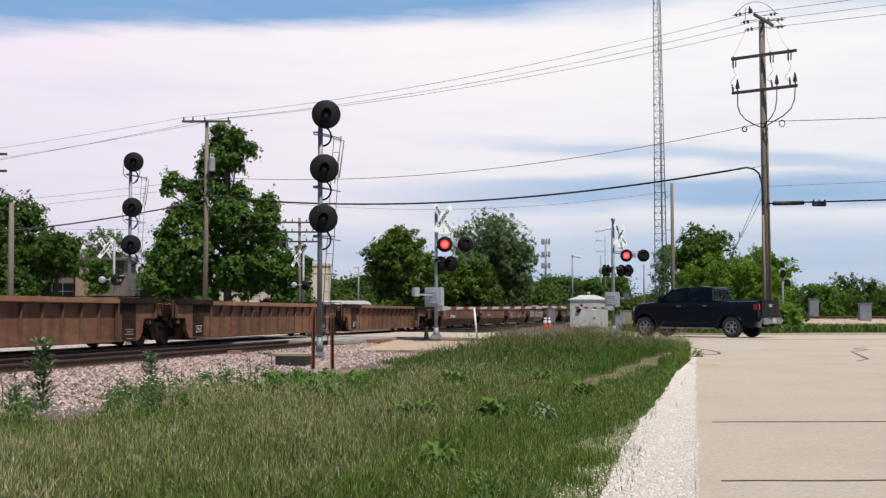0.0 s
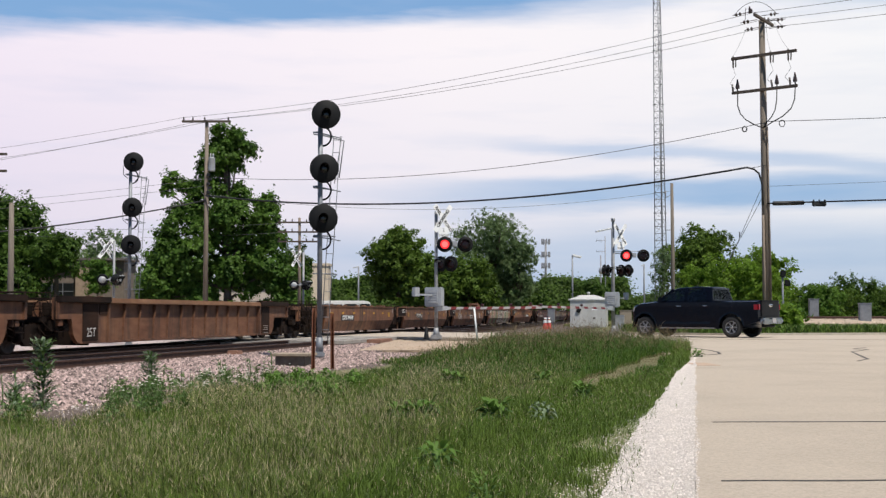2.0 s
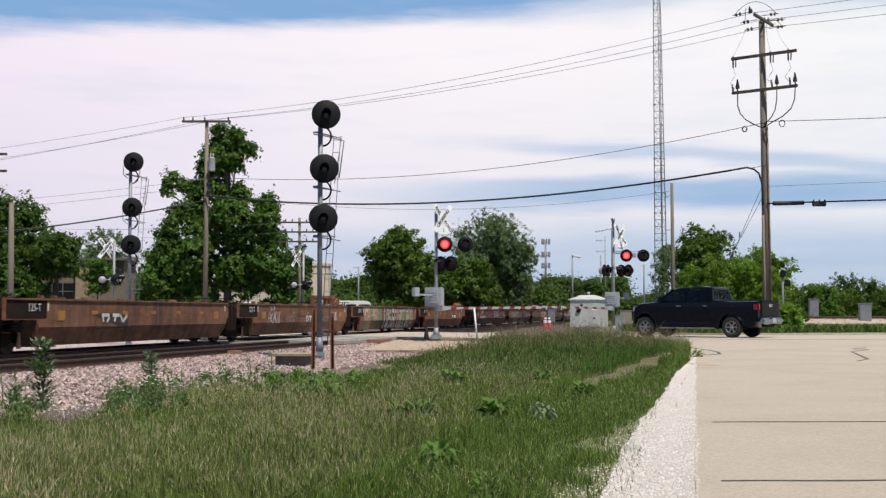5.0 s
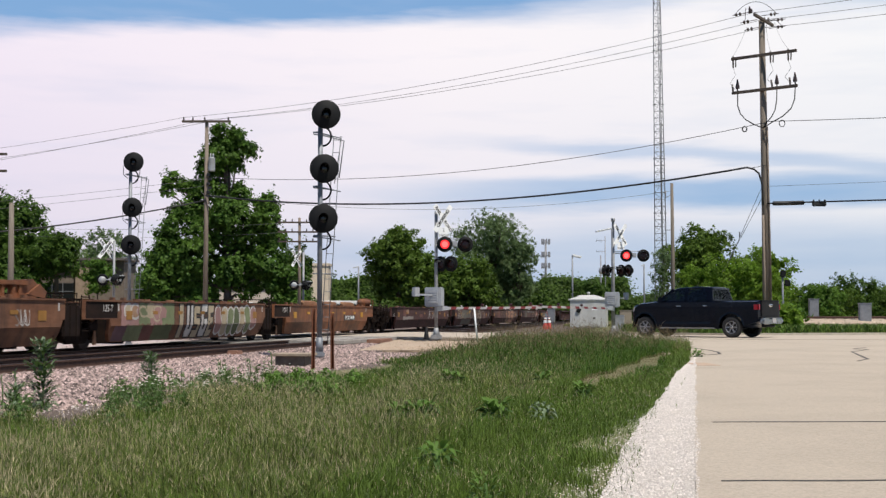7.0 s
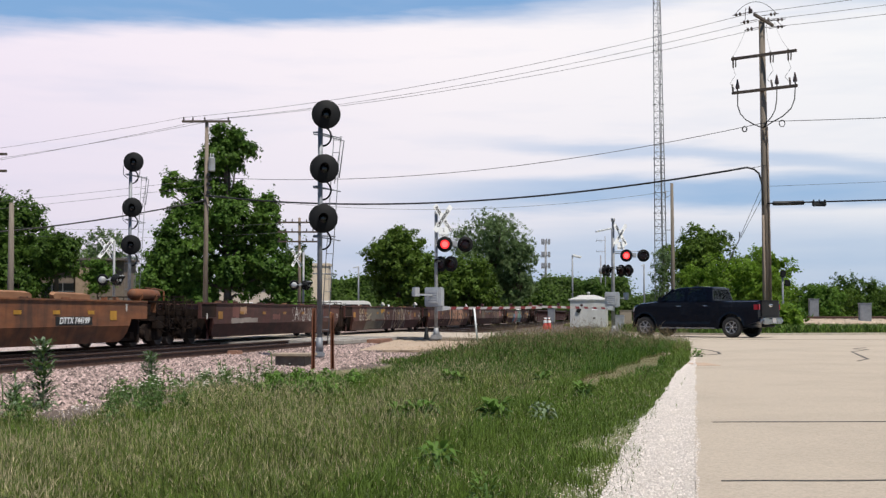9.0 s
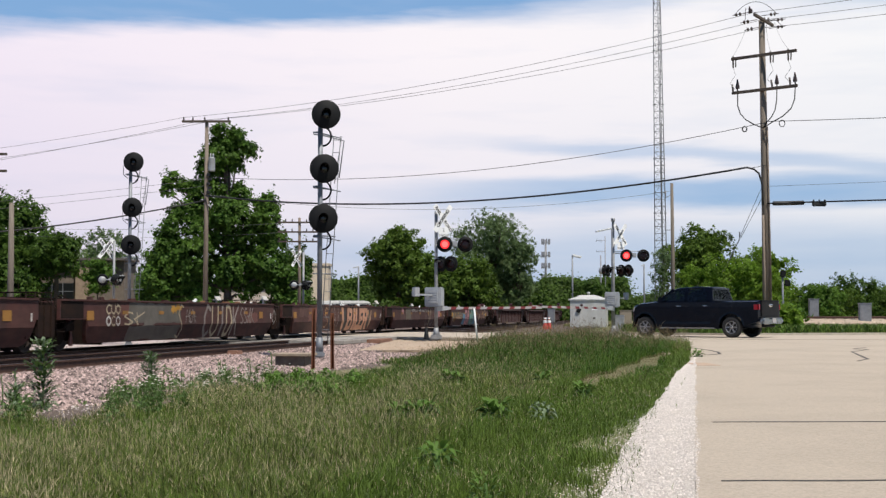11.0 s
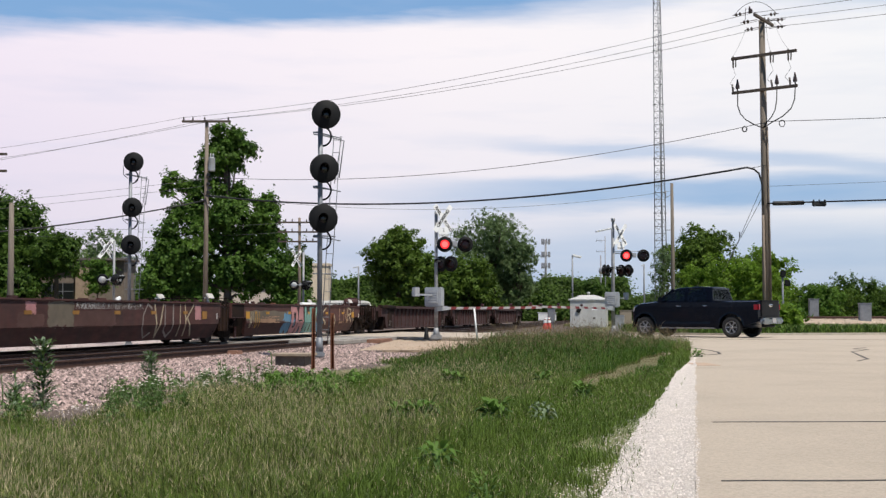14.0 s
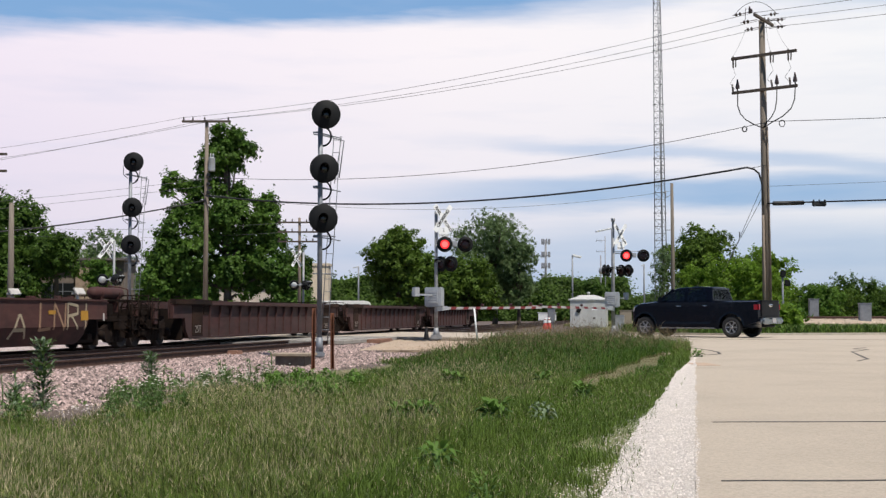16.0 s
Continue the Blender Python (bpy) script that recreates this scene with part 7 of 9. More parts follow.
cabinet(6.9, 82.0, 0.44, 0.4, 0.85, M["galv"], "small grey trackside cabinet on legs", 0.4)
cabinet(16.2, 200.0, 2.6, 2.0, 1.2, M["white_paint"], "low white trackside box far along the rails", 0.1, -0.1)
cabinet(21.6, 75.0, 0.55, 0.5, 1.25, M["galv"], "grey trackside cabinet beside gravel", 0.55)
cabinet(23.6, 72.0, 0.66, 0.5, 1.22, M["galv"], "grey trackside cabinet beside gravel", 0.0, 0.35)
cabinet(14.2, 100.0, 0.9, 0.6, 1.1, M["concrete"], "grey trackside box beyond the crossing", 0.1)
cabinet(9.6, 70.0, 0.5, 0.4, 0.85, M["mast"], "grey trackside pedestal beside the crossing", 0.0)


def traffic_cone(x, y, z, h, material, label, bands=True):
    t = thing("traffic_cone", pose(x, y, z), label, "traffic cone", "traffic cones")
    bm = bmesh.new()
    lathe(bm, [(0.16 * h / 0.7, 0.03), (0.035, h), (0.0, h)], 16)
    part("cone", bm, material, t)
    bm = bmesh.new()
    box(bm, (0, 0, 0.015), (0.42 * h / 0.7, 0.42 * h / 0.7, 0.03), bev=0.008)
    part("base", bm, material, t)
    if bands:
        for z0, z1 in ((0.38, 0.52), (0.60, 0.68)):
            bm = bmesh.new()
            lathe(bm, [(0.163 * h / 0.7 * (1 - z0 * 0.79 / 0.97 + 0.02) + 0.003, z0 * h / 0.7), (0.163 * h / 0.7 * (1 - z1 * 0.79 / 0.97 + 0.02) + 0.003, z1 * h / 0.7)], 16)
            part("band", bm, M["white_sheet"], t, "white reflective band")


traffic_cone(6.35, 80.0, 0.05, 0.75, M["cone"], "orange traffic cone with white bands")
traffic_cone(6.62, 80.4, 0.05, 0.75, M["cone"], "orange traffic cone with white bands")
traffic_cone(-0.62, 48.0, 0.06, 0.46, M["signal_black"], "small dark marker cone on gravel", False)
bm = bmesh.new()
pipe(bm, [(0.0, 0, -0.1), (-0.10, 0, 1.0)], 0.032, 10)
o = obj("marker_stake", bm, M["white_paint"])
o.matrix_basis = pose(1.12, 42.0, 0.18)
tagged(o, "leaning white plastic marker stake in the grass", "marker stake")


# ---- beyond the crossing to the right: a small signal, a pile of stone ----
def dwarf_signal():
    t = thing("railway_signal", pose(19.55, 74.0, 0), "small black railway signal on a thin post", "railway signal", "railway signals")
    bm = bmesh.new()
    pipe(bm, [(0, 0, 0), (0, 0, 3.4)], 0.06, 8)
    part("mast", bm, M["galv"], t)
    bm = bmesh.new()
    box(bm, (0, -0.1, 3.30), (0.30, 0.25, 0.40), Euler((0, radians(6), 0)).to_matrix(), bev=0.05)
    part("signal_head", bm, M["signal_black"], t)
    bm = bmesh.new()
    box(bm, (0.28, 0.0, 2.78), (0.30, 0.25, 0.36), bev=0.04)
    pipe(bm, [(0.0, 0.0, 2.7), (0.3, 0.0, 2.7)], 0.03, 6)
    part("signal_head", bm, M["signal_black"], t)


dwarf_signal()


def gravel_bank():
    bm = bmesh.new()
    n, m_ = 40, 6
    rows = []
    for i in range(n + 1):
        x = 17.5 + 0.9 * i
        row = []
        for j in range(m_ + 1):
            y = 64 + 0.18 * (x - 18) + 3.0 * j
            h = (0.0, 0.25, 0.55, 0.72, 0.7, 0.4, 0.0)[j] * min(1, i / 3) + 0.1 * noise.noise((x * 0.7, y * 0.7, 1)) - (0.12 if j in (0, m_) else 0)
            row.append(bm.verts.new((x, y, 0.03 + h)))
        rows.append(row)
    for q, w in zip(rows, rows[1:]):
        for k in range(m_):
            bm.faces.new((q[k], q[k + 1], w[k + 1], w[k])).smooth = True
    rs = np.random.RandomState(31)
    pts, sz = [], []
    for k in range(1500):
        i, j = rs.randint(0, n - 14), rs.randint(0, 3)
        a, b = rs.rand(2)
        p = rows[i][j].co.lerp(rows[i + 1][j].co, a).lerp(rows[i][j + 1].co.lerp(rows[i + 1][j + 1].co, a), b)
        pts.append((p.x, p.y, p.z))
        sz.append(0.03 + 0.11 * rs.rand() ** 3)
    stones("bank_stones", pts, sz, M["rubble"], 32, "loose pale rubble on the gravel bank", "gravel")
    tagged(obj("gravel_bank", bm, M["tan_gravel"]), "low bank of tan and grey stone beside a siding", "gravel", kind="structure")
    t = thing("railway_track", pose(0, 0, 0), "rusty siding rail along the gravel bank", "railway track", "railway tracks")
    for d in (0.0, 1.5):
        bm = bmesh.new()
        pipe(bm, [(18, 72.0 + d, 0.80), (54, 78.5 + d, 0.80)], 0.07, 6)
        part("rail", bm, M["rail"], t)


gravel_bank()


# ---- far buildings and parked vehicles ----
def house(x, y, w, d, h, material, label, rise=2.0, win=3, turn=0.0, z=0.0):
    t = thing("house", pose(x, y, z, 0, 0, turn), label, "house", "far buildings")
    bm = bmesh.new()
    box(bm, (0, 0, h / 2), (w, d, h))
    part("wall", bm, material, t)
    bm = bmesh.new()
    if rise:
        prism(bm, [(-d / 2 - 0.3, h), (d / 2 + 0.3, h), (0, h + rise)], lambda a, b, dd: (-w / 2 - 0.3 + dd, a, b), w + 0.6)
    else:
        box(bm, (0, 0, h + 0.12), (w + 0.2, d + 0.2, 0.25))
    part("roof", bm, M["roof_dark"] if rise else material, t)
    for k in range(win):
        for zz in ([1.4] if h < 4 else [1.4, 4.2]):
            xx = -w / 2 + w * (k + 0.5) / win
            bm = bmesh.new()
            box(bm, (xx, -d / 2 - 0.03, zz), (1.0, 0.08, 1.3))
            wd = part("window", bm, M["white_paint"], t)
            bm = bmesh.new()
            box(bm, (xx, -d / 2 - 0.075, zz), (0.84, 0.03, 1.12))
            part("pane", bm, M["window"], wd)




def shop_building():
    """A low flat-roofed building with a tan stone pier beside wide dark windows."""
    t = thing("building", pose(-30.6, 108.0, 0), "low tan flat-roofed building with dark windows behind trees", "building", "far buildings")
    part("wall", box(bmesh.new(), (0.0, 2.0, 2.75), (7.6, 4.0, 5.5)), M["shop_wall"], t)
    part("roof", box(bmesh.new(), (0.0, 1.8, 5.58), (8.2, 4.9, 0.22), bev=0.02), M["roof_dark"], t)
    part("pier", box(bmesh.new(), (0.35, -0.18, 2.7), (1.1, 0.4, 5.4), bev=0.03), M["shop_pier"], t, "tan stone pier")
    for x, w in ((-1.75, 2.7),):
        wd = part("window", box(bmesh.new(), (x, -0.04, 2.3), (w, 0.10, 2.6)), M["sign_black"], t, "wide dark window with pale bars")
        for k in range(3):
            part("pane", box(bmesh.new(), (x - w / 2 + w * (k + 0.5) / 3, -0.10, 2.3), (w / 3 - 0.08, 0.03, 2.45)), M["dull_glass"], wd)
        for z in (1.6, 2.9):
            part("bar", box(bmesh.new(), (x, -0.13, z), (w, 0.05, 0.05)), M["galv"], wd)
        for k in (1, 2):
            part("bar", box(bmesh.new(), (x - w / 2 + w * k / 3, -0.13, 2.3), (0.05, 0.055, 2.6)), M["galv"], wd)


shop_building()
house(-17.5, 118.0, 5.0, 6.0, 3.6, M["cream"], "pale house hidden behind the maple", 2.0, 3)
house(-12.9, 132.0, 2.5, 3.0, 5.9, M["beige"], "narrow beige flat-roofed building", 0, 0)
house(-16.2, 134.0, 5.0, 4.0, 2.6, M["white_paint"], "low white building behind the trees", 1.0, 2)


def bus(x, y, w, h, label, turn=0):
    t = thing("parked_van", pose(x, y, 0, 0, 0, turn), label, "vehicle", "parked vehicles")
    bm = bmesh.new()
    prism(bm, [(-w / 2, 0.45), (w / 2, 0.45), (w / 2, h - 0.9), (w / 2 - 0.35, h - 0.1), (w / 2 - 0.8, h), (-w / 2 + 0.2, h), (-w / 2, h - 0.2)], lambda a, b, dd: (a, -1.0 + dd, b), 2.0)
    bmesh.ops.bevel(bm, geom=bm.edges[:], offset=0.06, segments=2, affect="EDGES")
    part("body", bm, M["white_paint"], t)
    n = max(2, int(w / 1.3))
    for k in range(n):
        bm = bmesh.new()
        box(bm, (-w / 2 + w * (k + 0.5) / n, -1.012, h - 0.62), (w / n * 0.75, 0.03, 0.5), bev=0.01)
        part("side_window", bm, M["window"], t)
    for xx in (-w * 0.32, w * 0.32):
        bm = bmesh.new()
        lathe(bm, [(0.0, 0.1), (0.38, 0.09), (0.42, 0.0), (0.38, -0.1), (0, -0.1)], 16, Matrix.Translation((xx, -0.92, 0.42)) @ pose(0, 0, 0, 90, 0, 0))
        part("wheel", bm, M["tyre"], t)


bus(-9.6, 126.0, 5.4, 2.3, "white van parked behind the tracks")
bus(-15.0, 128.0, 4.6, 2.2, "white van parked behind the tracks")


# ---- the pickup ----
def pickup(m):
    """Length along x (front at +x), left side at +y."""
    t = thing("pickup_truck", m, "dark navy four-door pickup truck waiting at the crossing", "pickup truck")
    FA, RA = 1.84, -1.84
    WH = 0.40
    W = 0.985

    def arch(cx, r=0.50):
        return [(cx + r * math.cos(a), 0.43 + r * math.sin(a)) for a in (radians(v) for v in range(-6, 187, 16))]

    outline = [(2.44, 0.46), (2.50, 0.70), (2.50, 1.00), (2.44, 1.20), (2.12, 1.32), (1.42, 1.40), (1.30, 1.40), (-1.02, 1.40), (-2.93, 1.41), (-2.96, 1.34), (-2.96, 0.62), (-2.5, 0.50)]
    outline += [(x, z) for x, z in reversed(arch(RA))]
    outline += [(-1.30, 0.33), (1.30, 0.33)]
    outline += [(x, z) for x, z in reversed(arch(FA))]
    bm = bmesh.new()
    # three slices across: the shoulders and ends draw in
    levels = [(-W, 0.0), (-W + 0.22, 1.0), (W - 0.22, 1.0), (W, 0.0)]

    def inset(x, z, f):
        if f:
            return x, z
        nx = x - 0.05 if x > 2.4 else (x + 0.03 if x < -2.9 else x)
        nz = z - 0.05 if z > 1.1 else z
        return (nx - (0.13 if x > 2.4 else 0)), nz
    rings = [[bm.verts.new((inset(x, z, f)[0], y, inset(x, z, f)[1])) for x, z in outline] for y, f in levels]
    n = len(outline)
    for q, w in zip(rings, rings[1:]):
        for k in range(n):
            j = (k + 1) % n
            # leave the bed open on top
            xa, xb = outline[k][0], outline[j][0]
            if {outline[k], outline[j]} == {(-1.02, 1.40), (-2.93, 1.41)} and q is rings[1]:
                continue
            bm.faces.new((q[k], q[j], w[j], w[k]))
    # the sides, in upright strips between the lower and the upper edge
    def edge_at(line, x):
        for (xa, za), (xb, zb) in zip(line, line[1:]):
            if min(xa, xb) - 1e-6 <= x <= max(xa, xb) + 1e-6 and abs(xb - xa) > 1e-6:
                return za + (zb - za) * (x - xa) / (xb - xa)
        return line[-1][1] if abs(x - line[-1][0]) < abs(x - line[0][0]) else line[0][1]
    flat = [inset(x, z, 0.0) for x, z in outline]
    upper, lower = flat[2:10], flat[10:] + flat[:2]
    lower = sorted(lower, key=lambda q: q[0])
    lower = [q for q in lower]
    xs = sorted({round(x, 3) for x, z in flat if flat[10][0] <= x <= flat[2][0]})
    for y in (-W, W):
        prev = None
        for x in xs:
            cur = [bm.verts.new((x, y, edge_at(lower, x))), bm.verts.new((x, y, edge_at(upper, x)))]
            if prev:
                bm.faces.new((prev[0], cur[0], cur[1], prev[1]))
            prev = cur
    part("body", bm, M["navy"], t)
    bm = bmesh.new()
    box(bm, (-1.98, 0, 0.80), (1.86, 1.48, 0.04))
    for sy in (-1, 1):
        box(bm, (-1.98, sy * 0.74, 1.12), (1.86, 0.04, 0.60))
    box(bm, (-1.08, 0, 1.1), (0.04, 1.48, 0.6))
    part("bed_liner", bm, M["black_plastic"], t)
    # the cab: roof, pillars and rear wall round real openings
    bm = bmesh.new()
    top = [(0.74, 1.83, 0.70), (0.45, 1.905, 0.70), (-0.35, 1.94, 0.70), (-0.86, 1.915, 0.71), (-0.95, 1.87, 0.72)]
    rows = []
    for x, z, w in top:
        rows.append([bm.verts.new((x, y, zz)) for y, zz in ((-w - 0.02, z - 0.05), (-w, z - 0.005), (-w + 0.08, z + 0.02), (0, z + 0.032), (w - 0.08, z + 0.02), (w, z - 0.005), (w + 0.02, z - 0.05), (w - 0.06, z - 0.05), (-w + 0.06, z - 0.05))])
    n = len(rows[0])
    for q, r in zip(rows, rows[1:]):
        for k in range(n):
            bm.faces.new((q[k], q[(k + 1) % n], r[(k + 1) % n], r[k]))
    bm.faces.new(rows[0][::-1])
    bm.faces.new(rows[-1])
    part("cab_roof", bm, M["navy"], t)
    for sy in (-1, 1):
        for name, outline_, thick in (("windscreen_pillar", [(1.44, 1.32), (1.30, 1.32), (0.64, 1.83), (0.74, 1.88)], 0.07), ("door_pillar", [(0.20, 1.36), (0.04, 1.36), (0.05, 1.89), (0.17, 1.89)], 0.05), ("rear_pillar", [(-0.72, 1.34), (-1.07, 1.32), (-0.95, 1.90), (-0.60, 1.90)], 0.07), ("window_sill", [(1.36, 1.33), (1.20, 1.41), (-0.95, 1.41), (-1.05, 1.33)], 0.06)):
            bm = bmesh.new()
            wide = lambda z: 0.91 + (0.72 - 0.91) * (z - 1.30) / 0.56
            a = [bm.verts.new((x, sy * wide(z), z)) for x, z in outline_]
            b = [bm.verts.new((x, sy * (wide(z) - thick), z)) for x, z in outline_]
            bm.faces.new(a)
            bm.faces.new(b[::-1])
            for k in range(4):
                bm.faces.new((a[k], a[(k + 1) % 4], b[(k + 1) % 4], b[k]))
            part(name, bm, M["navy"], t)
    bm = bmesh.new()
    box(bm, (-1.05, 0, 1.37), (0.06, 1.66, 0.16), Euler((0, radians(12), 0)).to_matrix())
    box(bm, (-0.965, 0, 1.87), (0.06, 1.34, 0.06), Euler((0, radians(12), 0)).to_matrix())
    part("rear_wall", bm, M["navy"], t)
    for x, ys in ((0.42, (-0.40, 0.40)), (-0.62, (-0.42, 0.42))):
        for y in ys:
            bm = bmesh.new()
            box(bm, (x, y, 1.46), (0.16, 0.48, 0.30), Euler((0, radians(-12), 0)).to_matrix(), bev=0.05)
            box(bm, (x - 0.05, y, 1.70), (0.10, 0.26, 0.16), bev=0.04)
            for d in (-0.06, 0.06):
                pipe(bm, [(x - 0.04, y + d, 1.56), (x - 0.05, y + d, 1.66)], 0.01, 5)
            part("seat", bm, M["black_plastic"], t)
    bm = bmesh.new()
    box(bm, (1.12, 0, 1.41), (0.42, 1.5, 0.08), bev=0.03)
    pipe(bm, [Vector((0.86, 0.40, 1.50)) + Euler((0, radians(-60), 0)).to_matrix() @ Vector((0.17 * math.cos(k * 0.5236), 0.17 * math.sin(k * 0.5236), 0)) for k in range(13)], 0.014, 6, cap=False)
    pipe(bm, [(0.86, 0.40, 1.50), (1.05, 0.40, 1.40)], 0.025, 6)
    part("dashboard", bm, M["black_plastic"], t)
    bm = bmesh.new()
    box(bm, (0.70, 0, 1.76), (0.03, 0.24, 0.07), bev=0.012)
    part("rear_view_mirror", bm, M["black_plastic"], t)
    slope = lambda z: 0.91 + (0.72 - 0.91) * (z - 1.30) / 0.56

    def pane(name, pts, sy, material):
        bm = bmesh.new()
        lo = [bm.verts.new((x, sy * (slope(z) + 0.006), z)) for x, z in pts]
        hi = [bm.verts.new((x, sy * (slope(z) - 0.03), z)) for x, z in pts]
        bm.faces.new(lo)
        bm.faces.new(hi[::-1])
        for k in range(len(pts)):
            bm.faces.new((lo[k], lo[(k + 1) % len(pts)], hi[(k + 1) % len(pts)], hi[k]))
        return part(name, bm, material, t)
    for sy in (-1, 1):
        pane("front_side_window", [(1.16, 1.39), (1.02, 1.52), (0.62, 1.79), (0.42, 1.835), (0.18, 1.845), (0.16, 1.39)], sy, M["car_glass"])
        pane("rear_side_window", [(0.08, 1.39), (0.08, 1.845), (-0.60, 1.855), (-0.74, 1.83), (-0.80, 1.43), (-0.76, 1.39)], sy, M["car_glass"])
        for x0, x1 in ((1.20, 0.12), (0.12, -1.00)):
            d = pane("door", [(x0 - 0.02, 0.52), (x0 - 0.02, 1.30), (x1 + 0.02, 1.30), (x1 + 0.02, 0.52)], sy, M["navy"])
            for v in d.data.vertices:
                v.co.y = sy * (W + (0.004 if abs(v.co.y) > slope(v.co.z) else -0.03) - 0.055 * max(0, (v.co.z - 1.2) / 0.15))
            bm = bmesh.new()
            box(bm, (x1 + 0.22, sy * (W + 0.02), 1.21), (0.20, 0.04, 0.035), bev=0.012)
            part("door_handle", bm, M["chrome"], d, "chrome door handle")
        bm = bmesh.new()
        box(bm, (-0.02, sy * (W - 0.03), 0.36), (2.35, 0.14, 0.05), bev=0.015)
        part("running_board", bm, M["chrome"], t, "bright metal running board")
        bm = bmesh.new()
        box(bm, (1.10, sy * 1.10, 1.46), (0.14, 0.22, 0.26), bev=0.05)
        box(bm, (1.12, sy * 0.98, 1.38), (0.06, 0.16, 0.05))
        part("wing_mirror", bm, M["navy"], t)
        bm = bmesh.new()
        box(bm, (-2.84, sy * (W - 0.072), 1.16), (0.25, 0.17, 0.30), bev=0.05)
        part("tail_lamp", bm, M["tail_red"], t, "red tail lamp")
        bm = bmesh.new()
        box(bm, (2.25, sy * 0.80, 1.04), (0.24, 0.26, 0.18), bev=0.04)
        part("headlight", bm, M["chrome"], t)
        for cx in (FA, RA):
            bm = bmesh.new()
            ring = [(0.50, 0.53), (0.54, 0.53)]
            pts = [radians(v) for v in range(-4, 185, 9)]
            prev = None
            for a in pts:
                cur = [bm.verts.new((cx + r * math.cos(a), sy * y_, 0.43 + r * math.sin(a))) for r, y_ in ((0.49, W - 0.02), (0.49, W + 0.022), (0.545, W + 0.012), (0.55, W - 0.02))]
                if prev:
                    for k in range(4):
                        bm.faces.new((prev[k], prev[(k + 1) % 4], cur[(k + 1) % 4], cur[k]))
                else:
                    bm.faces.new(cur)
                prev = cur
            bm.faces.new(prev)
            part("fender_flare", bm, M["navy"], t)
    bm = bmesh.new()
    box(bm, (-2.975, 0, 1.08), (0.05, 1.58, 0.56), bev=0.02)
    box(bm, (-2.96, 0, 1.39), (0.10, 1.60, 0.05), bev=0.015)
    # near-black in place of the body's navy: shade put into the tailgate's colour
    tg = part("tailgate", bm, M["signal_black"], t, "navy tailgate darkened against sun and sky glare")
    bm = bmesh.new()
    lathe(bm, [(0.0, 0.012), (0.11, 0.01), (0.115, 0.0)], 20, Matrix.Translation((-3.0, 0, 1.22)) @ Euler((0, radians(-90), 0)).to_matrix().to_4x4() @ Matrix.Diagonal((0.6, 1.5, 1, 1)))
    part("badge", bm, M["chrome"], tg, "small oval badge")
    bm = bmesh.new()
    box(bm, (-3.03, 0, 0.64), (0.20, 1.80, 0.22), bev=0.05)
    bp = part("rear_bumper", bm, M["chrome"], t, "chrome rear bumper")
    bm = bmesh.new()
    box(bm, (-3.14, 0, 0.66), (0.02, 0.34, 0.17))
    part("plate", bm, M["arm_white"], bp)
    bm = bmesh.new()
    box(bm, (-3.04, 0.0, 0.765), (0.16, 1.5, 0.03))
    part("step_pad", bm, M["black_plastic"], bp)
    bm = bmesh.new()
    prism(bm, [(2.10, 0.97), (2.30, 0.90), (2.50, 0.55), (2.58, 0.0), (2.50, -0.55), (2.30, -0.90), (2.10, -0.97), (2.15, 0.0)], lambda a, b, dd: (a, b, 0.46 + dd), 0.26)
    part("front_bumper", bm, M["chrome"], t, "chrome front bumper")
    bm = bmesh.new()
    box(bm, (2.49, 0, 0.98), (0.08, 1.2, 0.36), bev=0.03)
    part("grille", bm, M["black_plastic"], t)
    bm = bmesh.new()
    fr = [(1.30, 0.80, 1.40), (0.78, 0.66, 1.80), (0.78, -0.66, 1.80), (1.30, -0.80, 1.40)]
    bm.faces.new([bm.verts.new((x + 0.03, y, z + 0.03)) for x, y, z in fr])
    bmesh.ops.solidify(bm, geom=bm.faces[:], thickness=0.02)
    part("windscreen", bm, M["car_glass"], t)
    bm = bmesh.new()
    bm.faces.new([bm.verts.new(p) for p in ((-1.06, 0.74, 1.44), (-0.965, 0.64, 1.85), (-0.965, -0.64, 1.85), (-1.06, -0.74, 1.44))])
    bmesh.ops.solidify(bm, geom=bm.faces[:], thickness=0.02)
    part("rear_window", bm, M["car_glass"], t)
    bm = bmesh.new()
    box(bm, (0, 0, 0.52), (4.6, 1.2, 0.22), bev=0.04)
    for x in (FA, RA):
        pipe(bm, [(x, -0.8, 0.40), (x, 0.8, 0.40)], 0.08, 10)
    pipe(bm, [(-1.3, -0.5, 0.42), (-2.9, -0.6, 0.45)], 0.05, 8)
    part("chassis", bm, M["black_plastic"], t)
    for x in (FA, RA):
        for sy in (-1, 1):
            rot = Matrix.Translation((x, sy * 0.86, WH)) @ Euler((radians(-90 * sy), 0, 0)).to_matrix().to_4x4()
            bm = bmesh.new()
            lathe(bm, [(0.235, 0.10), (0.26, 0.125), (0.36, 0.125), (0.395, 0.09), (0.40, 0.04), (0.40, -0.06), (0.37, -0.12), (0.24, -0.12), (0.235, 0.10)], 32)
            w = part("wheel", bm, M["tyre"], t, "black tyre on an alloy rim")
            w.matrix_basis = rot
            bm = bmesh.new()
            lathe(bm, [(0.236, 0.105), (0.215, 0.10), (0.20, 0.03), (0.10, 0.02), (0.0, 0.02)], 28)
            part("rim_dish", bm, M["black_plastic"], w)
            bm = bmesh.new()
            for k in range(6):
                a = k * math.pi / 3
                r_ = Euler((0, 0, a)).to_matrix()
                box(bm, r_ @ Vector((0.135, 0, 0.075)), (0.19, 0.055, 0.03), r_, bev=0.008)
